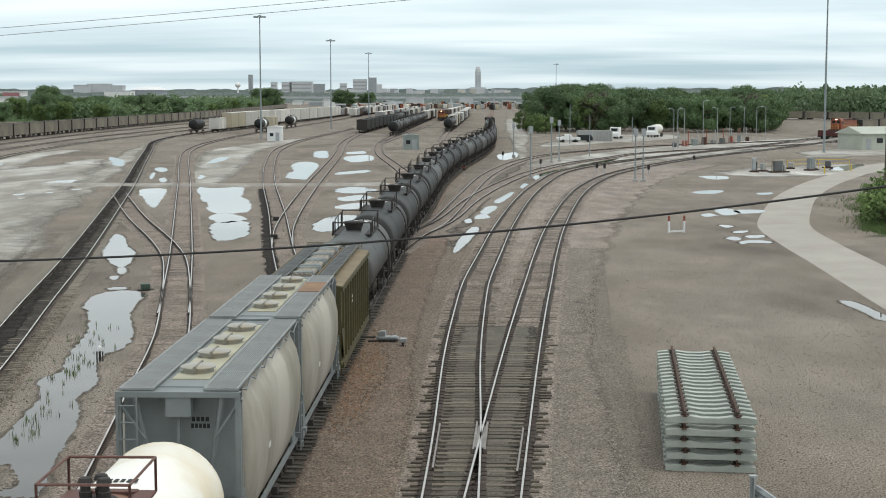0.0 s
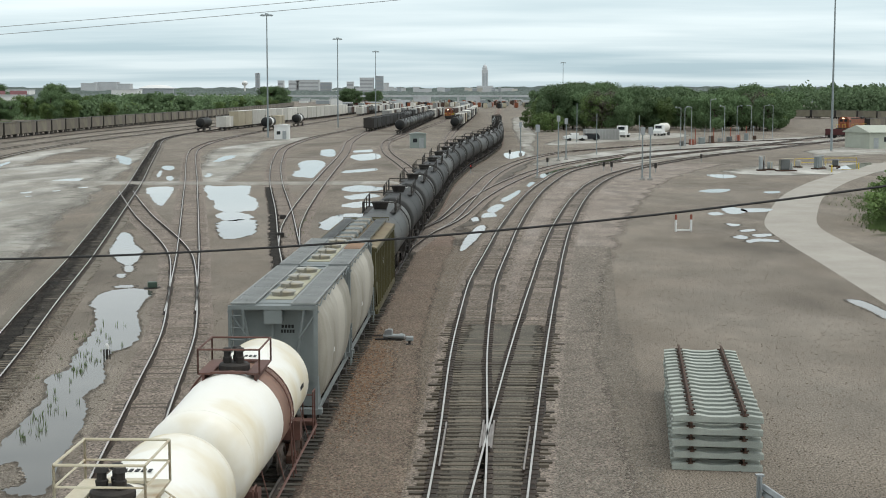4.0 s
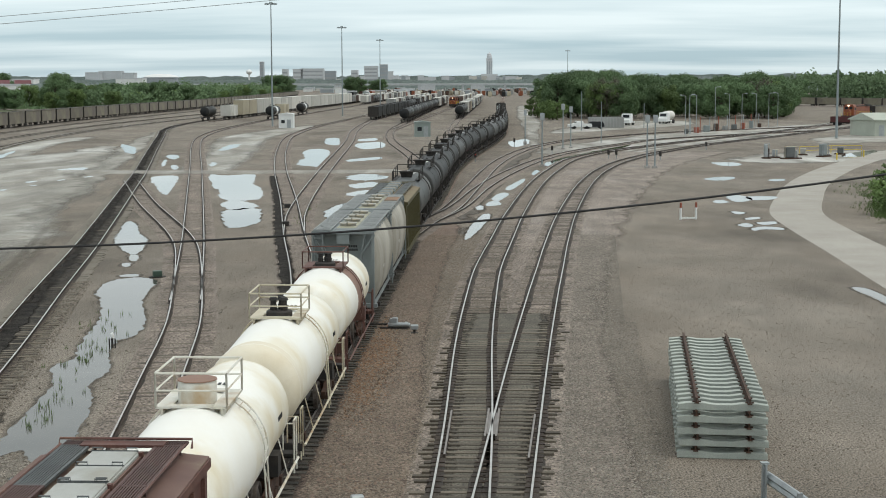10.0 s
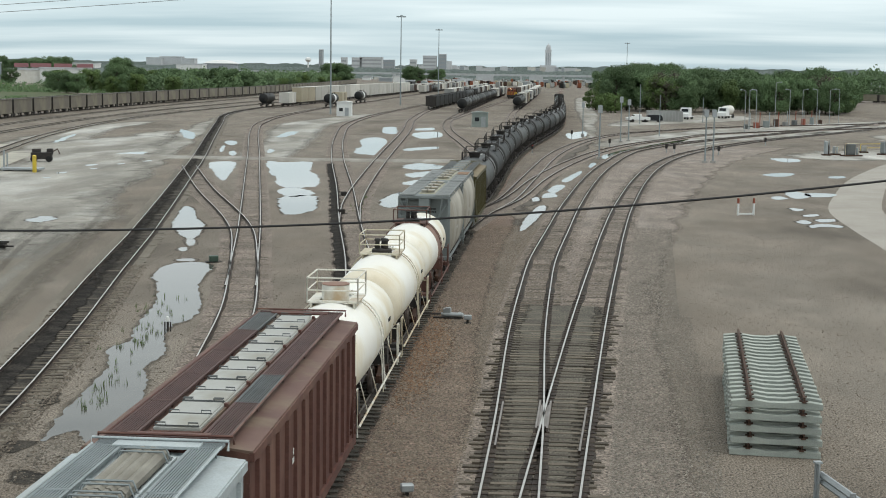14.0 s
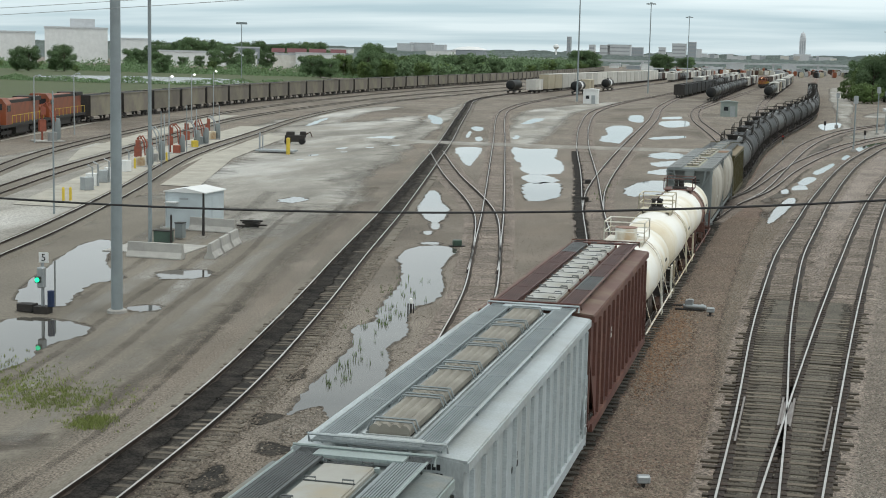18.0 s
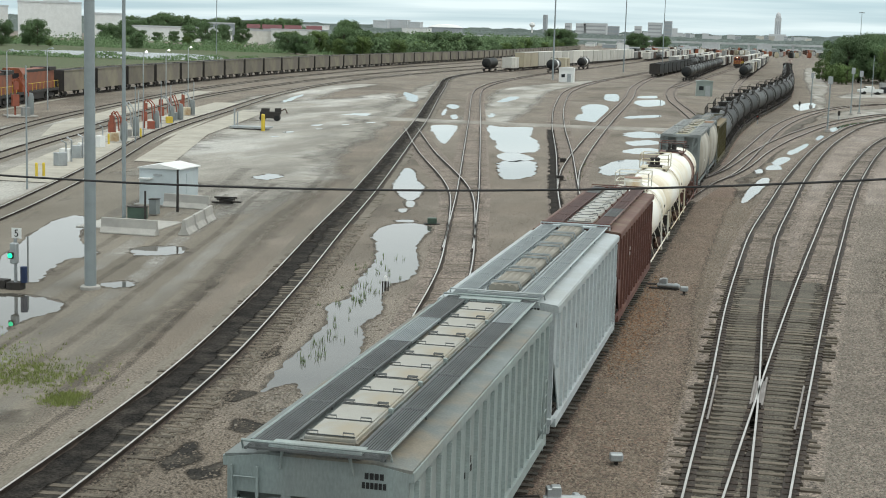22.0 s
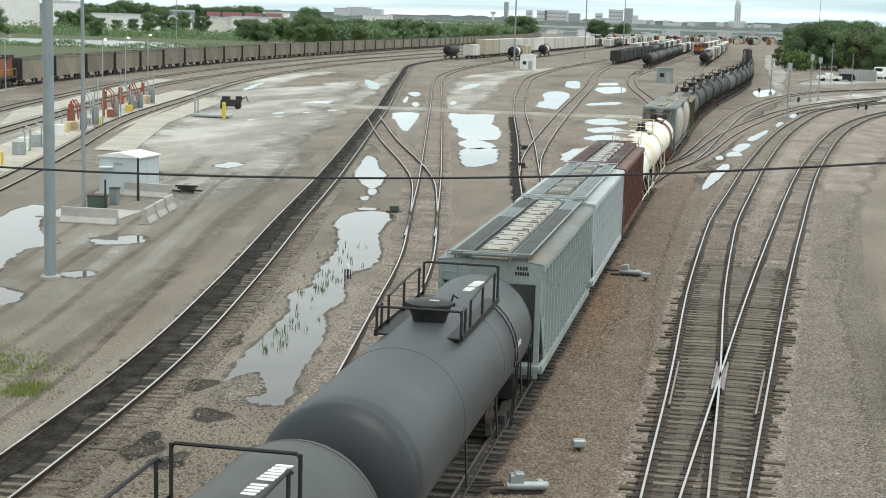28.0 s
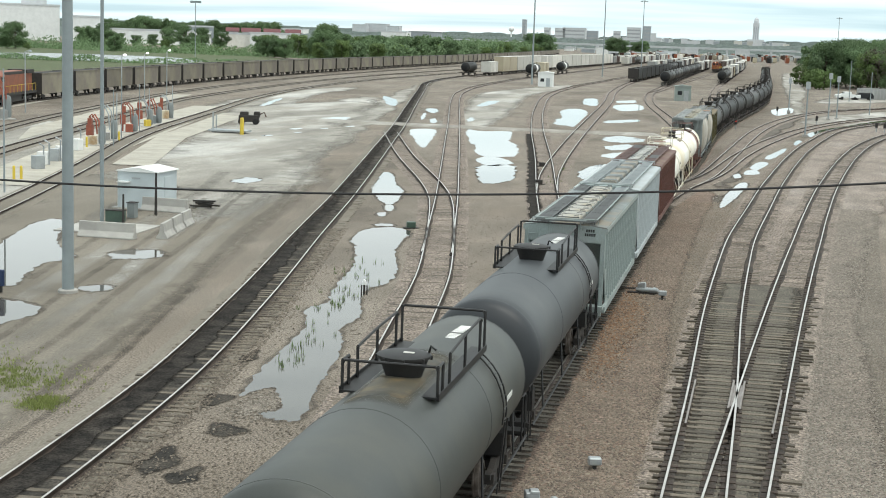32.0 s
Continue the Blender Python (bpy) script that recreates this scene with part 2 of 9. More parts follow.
M = {
    "ground": mat("yard_gravel", (0.170, 0.141, 0.111), (0.205, 0.180, 0.149), 0.09, 0.95, bump=0.8, bscale=18, grain=0.65, stretch=(1, 0.5, 1), c3=(0.120, 0.101, 0.080), scale3=0.06, mid=0.24, mscale=0.22),
    "pale": mat("pale_limestone_dirt", (0.32, 0.305, 0.27), (0.205, 0.190, 0.163), 0.12, 0.85, bump=0.4, bscale=10, grain=0.3, stretch=(1, 0.3, 1), c3=(0.44, 0.43, 0.40), scale3=0.09, mid=0.34, mscale=0.22),
    "ballast": mat("grey_ballast", (0.224, 0.186, 0.155), (0.160, 0.133, 0.111), 0.25, 0.95, bump=1.0, bscale=10, grain=0.8, mid=0.3),
    "palegravel": mat("pale_grey_gravel", (0.245, 0.207, 0.176), (0.196, 0.163, 0.137), 0.15, 0.95, bump=0.8, bscale=9, grain=0.6, stretch=(1, 0.4, 1), c3=(0.245, 0.213, 0.186), scale3=0.12, mid=0.34, mscale=0.5),
    "pinkballast": mat("pink_ballast", (0.206, 0.153, 0.119), (0.145, 0.106, 0.084), 0.35, 0.95, bump=1.0, bscale=10, grain=0.8, c3=(0.165, 0.112, 0.08), scale3=0.12, mid=0.25),
    "ruststain": mat("rust_stained_ballast", (0.175, 0.105, 0.06), (0.135, 0.092, 0.062), 0.5, 0.95, bump=1.0, bscale=15, grain=0.6),
    "mud": mat("damp_dirt", (0.085, 0.072, 0.058), (0.125, 0.107, 0.088), 0.25, 0.85, bump=0.7, bscale=12, grain=0.45),
    "darkballast": mat("oil_stained_ballast", (0.032, 0.030, 0.027), (0.085, 0.075, 0.063), 0.8, 0.95, bump=0.8, bscale=14, grain=0.5, lo=0.42, hi=0.66, mid=0.3, spec=0.12),
    "turnoutbed": mat("dark_turnout_ballast", (0.128, 0.114, 0.091), (0.075, 0.067, 0.053), 0.6, 0.9, bump=1.0, bscale=15, grain=0.7, mid=0.3),
    "stonedark": mat("dull_crushed_stone", (0.160, 0.135, 0.108), (0.12, 0.10, 0.08), 2.0, 0.9, grain=0.3, island=0.4),
    "stonepale": mat("pale_crushed_stone", (0.235, 0.21, 0.178), (0.18, 0.16, 0.135), 2.0, 0.9, grain=0.3, island=0.4),
    "ruststone": mat("rust_stained_stone", (0.22, 0.125, 0.07), (0.15, 0.092, 0.058), 2.0, 0.9, grain=0.3, island=0.6),
    "dirt": mat("packed_grey_dirt", (0.150, 0.132, 0.105), (0.206, 0.184, 0.150), 0.14, 0.93, bump=0.15, bscale=16, grain=0.24, c3=(0.112, 0.098, 0.077), stretch=(1, 0.35, 1), scale3=0.16, mid=0.3, mscale=0.16),
    "stone": mat("crushed_stone", (0.225, 0.186, 0.146), (0.165, 0.136, 0.108), 2.0, 0.9, grain=0.3, island=0.42),
    "tie": mat("weathered_timber_tie", (0.158, 0.134, 0.104), (0.088, 0.074, 0.057), 1.5, 0.9, bump=0.5, bscale=30, stretch=(1, 6, 6), vary=0.42),
    "darktie": mat("oil_darkened_timber_tie", (0.115, 0.103, 0.085), (0.055, 0.05, 0.042), 1.5, 0.9, bump=0.5, bscale=30, stretch=(1, 6, 6), vary=0.45),
    "railtop": mat("polished_rail", (0.60, 0.57, 0.54), (0.45, 0.42, 0.39), 1.0, 0.33, 0.85, grain=0.1),
    "railrust": mat("rusty_rail_side", (0.06, 0.042, 0.032), (0.035, 0.026, 0.022), 2.0, 0.85, bump=0.3),
    "oldrail": mat("dull_rail", (0.30, 0.27, 0.25), (0.20, 0.17, 0.15), 1.0, 0.45, 0.6, grain=0.1),
    "concrete": mat("grey_concrete", (0.42, 0.41, 0.38), (0.33, 0.32, 0.30), 1.2, 0.85, bump=0.25, bscale=40, grain=0.12, vary=0.06),
    "tieconc": mat("green_grey_concrete_tie", (0.39, 0.415, 0.375), (0.31, 0.335, 0.305), 1.5, 0.85, bump=0.2, bscale=40, grain=0.1, vary=0.08),
    "apron": mat("cream_concrete_apron", (0.42, 0.395, 0.335), (0.33, 0.31, 0.265), 0.3, 0.85, bump=0.2, bscale=20, grain=0.12, mid=0.15),
    "raildust": mat("rust_and_oil_dust", (0.052, 0.042, 0.034), (0.030, 0.025, 0.021), 1.2, 0.9, bump=0.8, bscale=14, grain=0.5, c3=(0.085, 0.066, 0.05), scale3=0.5),
    "road": mat("worn_concrete_road", (0.37, 0.345, 0.305), (0.31, 0.285, 0.25), 0.25, 0.9, bump=0.25, bscale=20, grain=0.15),
    "water": mat("still_puddle_water", (0.088, 0.083, 0.072), (0.062, 0.058, 0.05), 0.4, 0.02, grain=0.0, spec=0.28),
    "pondwater": mat("rippled_pond_water", (0.10, 0.105, 0.10), (0.08, 0.085, 0.08), 0.05, 0.22, grain=0.0, bump=0.15, bscale=1.5, spec=0.5),
    "grass": mat("rough_grass", (0.062, 0.088, 0.036), (0.095, 0.105, 0.05), 0.5, 0.95, bump=0.6, bscale=18, grain=0.4),
    "steel": mat("galvanised_steel", (0.40, 0.43, 0.44), (0.33, 0.35, 0.36), 1.5, 0.5, 0.55, grain=0.08),
    "pole": mat("grey_painted_pole", (0.27, 0.31, 0.32), (0.22, 0.25, 0.26), 1.0, 0.6, 0.1, grain=0.06),
    "dark": mat("dark_iron", (0.03, 0.029, 0.028), (0.05, 0.043, 0.038), 3.0, 0.75, 0.2, grain=0.2),
    "rustiron": mat("rusted_iron", (0.085, 0.045, 0.03), (0.05, 0.032, 0.024), 3.0, 0.85, 0.1, bump=0.2),
    "wheel": mat("wheel_steel", (0.07, 0.055, 0.045), (0.16, 0.14, 0.125), 4.0, 0.6, 0.5, grain=0.2),
    "greytank": mat("grey_tank_paint", (0.052, 0.058, 0.063), (0.043, 0.048, 0.052), 0.5, 0.5, 0.0, grain=0.05, c3=(0.072, 0.077, 0.078), scale3=0.25),
    "olivetank": mat("dull_grey_tank_paint", (0.053, 0.058, 0.054), (0.041, 0.045, 0.042), 0.6, 0.5, 0.0, grain=0.06, c3=(0.062, 0.064, 0.055), scale3=0.35),
    "blacktank": mat("black_tank_paint", (0.013, 0.014, 0.015), (0.02, 0.021, 0.021), 0.6, 0.55, 0.0, grain=0.08, c3=(0.034, 0.033, 0.03), scale3=0.2, spec=0.22),
    "blacksteel": mat("black_painted_steel", (0.014, 0.014, 0.015), (0.024, 0.023, 0.022), 2.0, 0.55, 0.1, grain=0.15),
    "tankstain": mat("rust_and_oil_smear", (0.085, 0.070, 0.042), (0.045, 0.044, 0.036), 1.1, 0.6, grain=0.15, c3=(0.13, 0.095, 0.05), scale3=1.6),
    # cream dust on white, deepened to paint the shade on this end
    "creamhead": mat("dust_stained_white_paint", (0.74, 0.68, 0.55), (0.66, 0.58, 0.43), 0.9, 0.5, grain=0.04),
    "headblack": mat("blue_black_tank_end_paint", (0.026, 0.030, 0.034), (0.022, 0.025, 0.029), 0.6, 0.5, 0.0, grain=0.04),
    "silvertank": mat("grey_weathered_tank_paint", (0.052, 0.056, 0.056), (0.038, 0.041, 0.041), 0.6, 0.5, 0.0, grain=0.08, c3=(0.06, 0.057, 0.05), scale3=0.2, spec=0.3),
    "whitetank": mat("white_tank_paint", (0.86, 0.85, 0.80), (0.82, 0.79, 0.70), 0.35, 0.4, 0.0, grain=0.03, c3=(0.70, 0.62, 0.45), scale3=0.3),
    "whitesteel": mat("white_steel_paint", (0.72, 0.71, 0.66), (0.58, 0.55, 0.46), 1.5, 0.5, 0.0, grain=0.06, c3=(0.45, 0.33, 0.2), scale3=0.7),
    "creamsteel": mat("cream_steel_paint", (0.60, 0.56, 0.44), (0.50, 0.44, 0.32), 1.2, 0.55, grain=0.06, c3=(0.33, 0.22, 0.12), scale3=0.7),
    "brownband": mat("brown_tank_band", (0.27, 0.155, 0.11), (0.205, 0.12, 0.088), 1.0, 0.6, grain=0.08),
    "brownsteel": mat("brown_steel_paint", (0.145, 0.07, 0.055), (0.10, 0.05, 0.04), 1.5, 0.65, grain=0.1),
    "hopgrey": mat("light_grey_hopper_paint", (0.295, 0.345, 0.335), (0.25, 0.295, 0.287), 0.6, 0.5, grain=0.1, bscale=25, stretch=(1, 1, 0.35), c3=(0.24, 0.265, 0.255), scale3=0.5, mid=0.07, mscale=2.2),
    "hoppale": mat("pale_grey_hopper_paint", (0.43, 0.475, 0.487), (0.375, 0.415, 0.427), 0.6, 0.5, grain=0.1, bscale=25, stretch=(1, 1, 0.35), c3=(0.35, 0.375, 0.37), scale3=0.5, mid=0.06, mscale=2.2),
    "hopold": mat("old_grey_hopper_paint", (0.188, 0.212, 0.207), (0.15, 0.17, 0.166), 0.6, 0.6, mid=0.15, mscale=2.0, grain=0.12, bscale=25, stretch=(1, 1, 0.35), c3=(0.19, 0.168, 0.13), scale3=0.5),
    "hoptan": mat("dusty_tan_grey_hopper_paint", (0.45, 0.425, 0.365), (0.385, 0.36, 0.31), 0.6, 0.6, grain=0.07, stretch=(1, 1, 0.35), c3=(0.24, 0.22, 0.175), scale3=0.35),
    "oilblack": mat("oil_soaked_ballast", (0.014, 0.013, 0.012), (0.045, 0.040, 0.035), 1.2, 0.95, bump=0.8, bscale=12, grain=0.55, mid=0.4, spec=0.08),
    "bluebox": mat("dark_blue_paint", (0.02, 0.035, 0.09), (0.015, 0.028, 0.07), 2.0, 0.5),
    "hopframe": mat("blue_grey_frame_paint", (0.21, 0.235, 0.235), (0.17, 0.19, 0.19), 0.9, 0.55, grain=0.07),
    "hopbrown": mat("oxide_brown_hopper_paint", (0.125, 0.055, 0.042), (0.095, 0.042, 0.034), 0.7, 0.6, mid=0.2, mscale=2.0, grain=0.12, bscale=25, stretch=(1, 1, 0.35), c3=(0.17, 0.09, 0.065), scale3=0.6),
    "brownroof": mat("dusty_brown_roof", (0.165, 0.10, 0.08), (0.125, 0.07, 0.058), 0.8, 0.7, grain=0.12, c3=(0.19, 0.14, 0.10), scale3=0.7),
    "hopolive": mat("olive_hopper_paint", (0.085, 0.075, 0.028), (0.065, 0.057, 0.024), 0.7, 0.6, grain=0.08, stretch=(1, 1, 0.35)),
    "roofolive": mat("dusty_ochre_roof", (0.22, 0.18, 0.11), (0.17, 0.13, 0.08), 0.9, 0.75, grain=0.1),
    "hatch": mat("cream_fibreglass_hatch", (0.355, 0.35, 0.318), (0.30, 0.292, 0.26), 1.2, 0.6, grain=0.06, c3=(0.32, 0.285, 0.215), scale3=0.8),
    "hatchpale": mat("pale_grey_hatch", (0.40, 0.405, 0.385), (0.34, 0.34, 0.315), 1.2, 0.6, grain=0.06, c3=(0.30, 0.29, 0.25), scale3=0.8),
    "hatchgrey": mat("grey_brown_hatch", (0.27, 0.255, 0.215), (0.20, 0.185, 0.155), 1.2, 0.65, grain=0.08),
    "hatchstrip": mat("yellow_stained_roof_centre", (0.41, 0.395, 0.30), (0.34, 0.325, 0.24), 1.2, 0.7, grain=0.08),
    "grate": mat("galvanised_grating", (0.29, 0.322, 0.33), (0.24, 0.268, 0.272), 1.0, 0.55, 0.4, grain=0.06),
    "gratedark": mat("dull_grating", (0.125, 0.133, 0.133), (0.095, 0.10, 0.10), 1.0, 0.6, 0.3, grain=0.08),
    "gratemid": mat("grey_painted_grating", (0.29, 0.305, 0.30), (0.24, 0.25, 0.245), 1.0, 0.6, 0.2, grain=0.08),
    "rustpatch": mat("orange_rust_patch", (0.27, 0.165, 0.095), (0.19, 0.115, 0.07), 1.6, 0.8, grain=0.15),
    "gratebrown": mat("brown_grating", (0.11, 0.062, 0.055), (0.085, 0.05, 0.045), 1.0, 0.65, 0.1, grain=0.08),
    "coal": mat("brown_grey_gondola_paint", (0.225, 0.205, 0.152), (0.18, 0.162, 0.120), 0.3, 0.75, grain=0.1, vary=0.2, c3=(0.15, 0.13, 0.11), scale3=0.2),
    "coalload": mat("coal_load", (0.02, 0.02, 0.02), (0.035, 0.034, 0.033), 2.0, 0.8, bump=0.8, bscale=6),
    "tanbox": mat("tan_boxcar_paint", (0.42, 0.37, 0.265), (0.35, 0.31, 0.23), 0.4, 0.65, vary=0.25, grain=0.06),
    "whitebox": mat("off_white_car_paint", (0.62, 0.61, 0.57), (0.52, 0.50, 0.45), 0.3, 0.6, vary=0.25, grain=0.06),
    "greybox": mat("grey_car_paint", (0.36, 0.37, 0.36), (0.29, 0.29, 0.28), 0.3, 0.6, vary=0.35, grain=0.06),
    "orange": mat("orange_locomotive_paint", (0.27, 0.075, 0.028), (0.17, 0.052, 0.024), 0.8, 0.5, grain=0.06),
    "yellow": mat("safety_yellow_paint", (0.62, 0.47, 0.05), (0.52, 0.38, 0.06), 1.5, 0.55, grain=0.06),
    "redpaint": mat("red_orange_hose_paint", (0.30, 0.085, 0.05), (0.22, 0.07, 0.045), 2.0, 0.6, grain=0.08),
    "white": mat("white_paint", (0.74, 0.75, 0.74), (0.66, 0.67, 0.66), 0.5, 0.55, grain=0.04),
    "cabin": mat("pale_blue_metal_siding", (0.50, 0.56, 0.58), (0.45, 0.50, 0.52), 0.8, 0.5, grain=0.05),
    "ctrlgrey": mat("grey_green_cabinet_paint", (0.27, 0.31, 0.29), (0.22, 0.26, 0.245), 0.8, 0.55, grain=0.05),
    "shedtan": mat("pale_green_grey_siding", (0.44, 0.47, 0.40), (0.39, 0.41, 0.35), 0.4, 0.6, grain=0.05),
    "green": mat("green_cabinet_paint", (0.055, 0.09, 0.068), (0.042, 0.07, 0.053), 2.0, 0.5),
    "glass": mat("dark_window_glass", (0.02, 0.025, 0.03), (0.03, 0.035, 0.04), 0.6, 0.08, grain=0.0, spec=0.8),
    "bark": mat("bark", (0.10, 0.08, 0.06), (0.065, 0.05, 0.04), 3.0, 0.9, bump=0.6, bscale=12, stretch=(1, 1, 0.3)),
    "leaf": mat("dark_green_leaves", (0.108, 0.172, 0.074), (0.084, 0.138, 0.058), 0.35, 0.75, vary=0.22, grain=0.12, bscale=3),
    "leaf2": mat("fresh_green_leaves", (0.125, 0.188, 0.056), (0.09, 0.142, 0.042), 0.35, 0.75, vary=0.22, grain=0.12, bscale=3),
    "leaf4": mat("deep_green_leaves", (0.092, 0.144, 0.066), (0.074, 0.118, 0.054), 0.1, 0.8, grain=0.12, bscale=2),
    "maroon": mat("maroon_steel_paint", (0.10, 0.03, 0.03), (0.07, 0.026, 0.026), 1.0, 0.7, grain=0.1),
    "drygrass": mat("yellow_green_grass_blades", (0.23, 0.27, 0.075), (0.17, 0.20, 0.065), 0.5, 0.8),
    "leaf3": mat("grey_brown_twigs", (0.115, 0.108, 0.078), (0.09, 0.086, 0.062), 0.5, 0.85, vary=0.2),
    # grey-blue distance haze is mixed into the woodland green
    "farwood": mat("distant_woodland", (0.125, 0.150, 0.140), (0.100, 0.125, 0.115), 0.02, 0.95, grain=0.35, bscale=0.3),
    # town colours are paled and blued to paint in distance haze
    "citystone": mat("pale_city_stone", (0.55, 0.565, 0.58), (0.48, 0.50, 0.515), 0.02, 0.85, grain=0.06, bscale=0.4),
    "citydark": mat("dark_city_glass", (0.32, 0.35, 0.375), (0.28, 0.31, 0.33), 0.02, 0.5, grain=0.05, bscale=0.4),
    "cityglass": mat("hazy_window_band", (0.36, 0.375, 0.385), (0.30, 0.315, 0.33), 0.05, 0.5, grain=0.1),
    "redroof": mat("dark_red_roof", (0.14, 0.045, 0.05), (0.11, 0.04, 0.042), 0.1, 0.7),
    "cable": mat("black_cable", (0.015, 0.015, 0.016), (0.02, 0.02, 0.02), 1.0, 0.6),
    "markblack": mat("black_lettering", (0.02, 0.02, 0.02), None, 1.0, 0.6),
    "markwhite": mat("white_lettering", (0.75, 0.75, 0.72), None, 1.0, 0.6),
    "vehdark": mat("black_car_paint", (0.02, 0.022, 0.025), None, 1.0, 0.2),
    "tyre": mat("tyre_rubber", (0.02, 0.02, 0.02), None, 1.0, 0.85),
    "greenlight": glow("green_signal_lens", (0.02, 0.80, 0.36), 1.3),
    "headlight": glow("headlight_lens", (1.0, 0.8, 0.55), 6.0),
    "lamp": glow("lit_lamp_lens", (1.0, 0.98, 0.92), 2.5),
    "redlight": glow("red_marker_lens", (1.0, 0.06, 0.05), 1.5),
}

# ---- mesh helpers ----
def bx(bm, cx, cy, cz, sx, sy, sz, turn=None):
    m = Matrix.Translation((cx, cy, cz)) @ (turn or Matrix.Identity(4)) @ Matrix.Diagonal((sx, sy, sz, 1))
    co = [m @ Vector((x, y, z)) for x in (-0.5, 0.5) for y in (-0.5, 0.5) for z in (-0.5, 0.5)]
    v = [bm.verts.new(c) for c in co]
    for f in ((0, 1, 3, 2), (4, 6, 7, 5), (0, 4, 5, 1), (2, 3, 7, 6), (0, 2, 6, 4), (1, 5, 7, 3)):
        bm.faces.new([v[i] for i in f])


def tube(bm, pts, r, n=6, closed=False, r2=None):
    pts = [Vector(p) for p in pts]
    rings = []
    for i, p in enumerate(pts):
        a, b = pts[max(i - 1, 0)], pts[min(i + 1, len(pts) - 1)]
        if closed:
            a, b = pts[i - 1], pts[(i + 1) % len(pts)]
        d = (b - a).normalized()
        side = d.cross(Vector((0, 0, 1)))
        if side.length < 1e-3:
            side = Vector((1, 0, 0))
        side.normalize()
        up = side.cross(d)
        rr = r if r2 is None else r + (r2 - r) * i / (len(pts) - 1)
        rings.append([bm.verts.new(p + rr * (math.cos(2 * math.pi * k / n) * side + math.sin(2 * math.pi * k / n) * up)) for k in range(n)])
    for i in range(len(rings) - (0 if closed else 1)):
        a, b = rings[i], rings[(i + 1) % len(rings)]
        for k in range(n):
            bm.faces.new((a[k], a[(k + 1) % n], b[(k + 1) % n], b[k]))
    if not closed:
        bm.faces.new(rings[0][::-1])
        bm.faces.new(rings[-1])


def turned(bm, profile, n=24, m=None):
    """A solid of revolution round z: profile of (radius, z)."""
    m = m or Matrix.Identity(4)
    rings = []
    for r, z in profile:
        if r < 1e-4:
            rings.append([bm.verts.new(m @ Vector((0, 0, z)))])
        else:
            rings.append([bm.verts.new(m @ Vector((r * math.cos(2 * math.pi * k / n), r * math.sin(2 * math.pi * k / n), z))) for k in range(n)])
    for a, b in zip(rings, rings[1:]):
        for k in range(n):
            k2 = (k + 1) % n
            if len(a) == 1 and len(b) == 1:
                continue
            if len(a) == 1:
                bm.faces.new((a[0], b[k], b[k2]))
            elif len(b) == 1:
                bm.faces.new((a[k], a[k2], b[0]))
            else:
                bm.faces.new((a[k], a[k2], b[k2], b[k]))
    if len(rings[0]) > 1:
        bm.faces.new(rings[0][::-1])
    if len(rings[-1]) > 1:
        bm.faces.new(rings[-1])


def prism(bm, section, y0, y1, s0=1.0, s1=1.0):
    """An (x, z) outline drawn out along y."""
    a = [bm.verts.new((x * s0, y0, z)) for x, z in section]
    b = [bm.verts.new((x * s1, y1, z)) for x, z in section]
    n = len(section)
    for i in range(n):
        bm.faces.new((a[i], a[(i + 1) % n], b[(i + 1) % n], b[i]))
    bm.faces.new(a[::-1])
    bm.faces.new(b)


def part(name, bm, material, parent=None, label="", smooth=False, at=None, angle=35):
    bmesh.ops.recalc_face_normals(bm, faces=bm.faces)
    me = bpy.data.meshes.new(name)
    bm.to_mesh(me)
    bm.free()
    me.materials.append(M[material])
    if smooth:
        for p in me.polygons:
            p.use_smooth = True
        me.set_sharp_from_angle(angle=radians(angle))
    ob = new(name, me)
    if parent is not None:
        ob.parent = parent
    if at is not None:
        ob.matrix_basis = at
    if label:
        ob["label"] = label
    return ob


def again(ob, parent, at, name=None):
    """The same mesh once more, as a part of parent."""
    o = new(name or ob.name.split(".")[0], ob.data)
    o.parent, o.matrix_basis = parent, at
    return o


def B():
    return bmesh.new()


def boxpart(name, dims, material, parent=None, label="", bevel=0.0):
    """One part made of boxes (cx, cy, cz, sx, sy, sz)."""
    bm = B()
    for d in dims:
        bx(bm, *d)
    if bevel:
        bmesh.ops.bevel(bm, geom=bm.edges[:], offset=bevel, segments=1, affect="EDGES", profile=0.5)
    return part(name, bm, material, parent, label)


def curve_points(pts, step=1.0):
    """A smooth line through (x, y) points, evenly stepped: arrays of place and of heading."""
    P = np.array(pts, float)
    d = np.concatenate([[0], np.cumsum(np.hypot(*np.diff(P, axis=0).T))])
    tan = np.zeros_like(P)
    tan[1:-1] = (P[2:] - P[:-2]) / (d[2:] - d[:-2])[:, None]
    tan[0], tan[-1] = (P[1] - P[0]) / (d[1] - d[0]), (P[-1] - P[-2]) / (d[-1] - d[-2])
    s = np.arange(0, d[-1], step)
    i = np.clip(np.searchsorted(d, s, "right") - 1, 0, len(P) - 2)
    h = (d[i + 1] - d[i])
    u = ((s - d[i]) / h)[:, None]
    h = h[:, None]
    xy = (2 * u**3 - 3 * u**2 + 1) * P[i] + (u**3 - 2 * u**2 + u) * h * tan[i] + (-2 * u**3 + 3 * u**2) * P[i + 1] + (u**3 - u**2) * h * tan[i + 1]
    g = np.gradient(xy, axis=0)
    g /= np.hypot(*g.T)[:, None]
    return xy, g


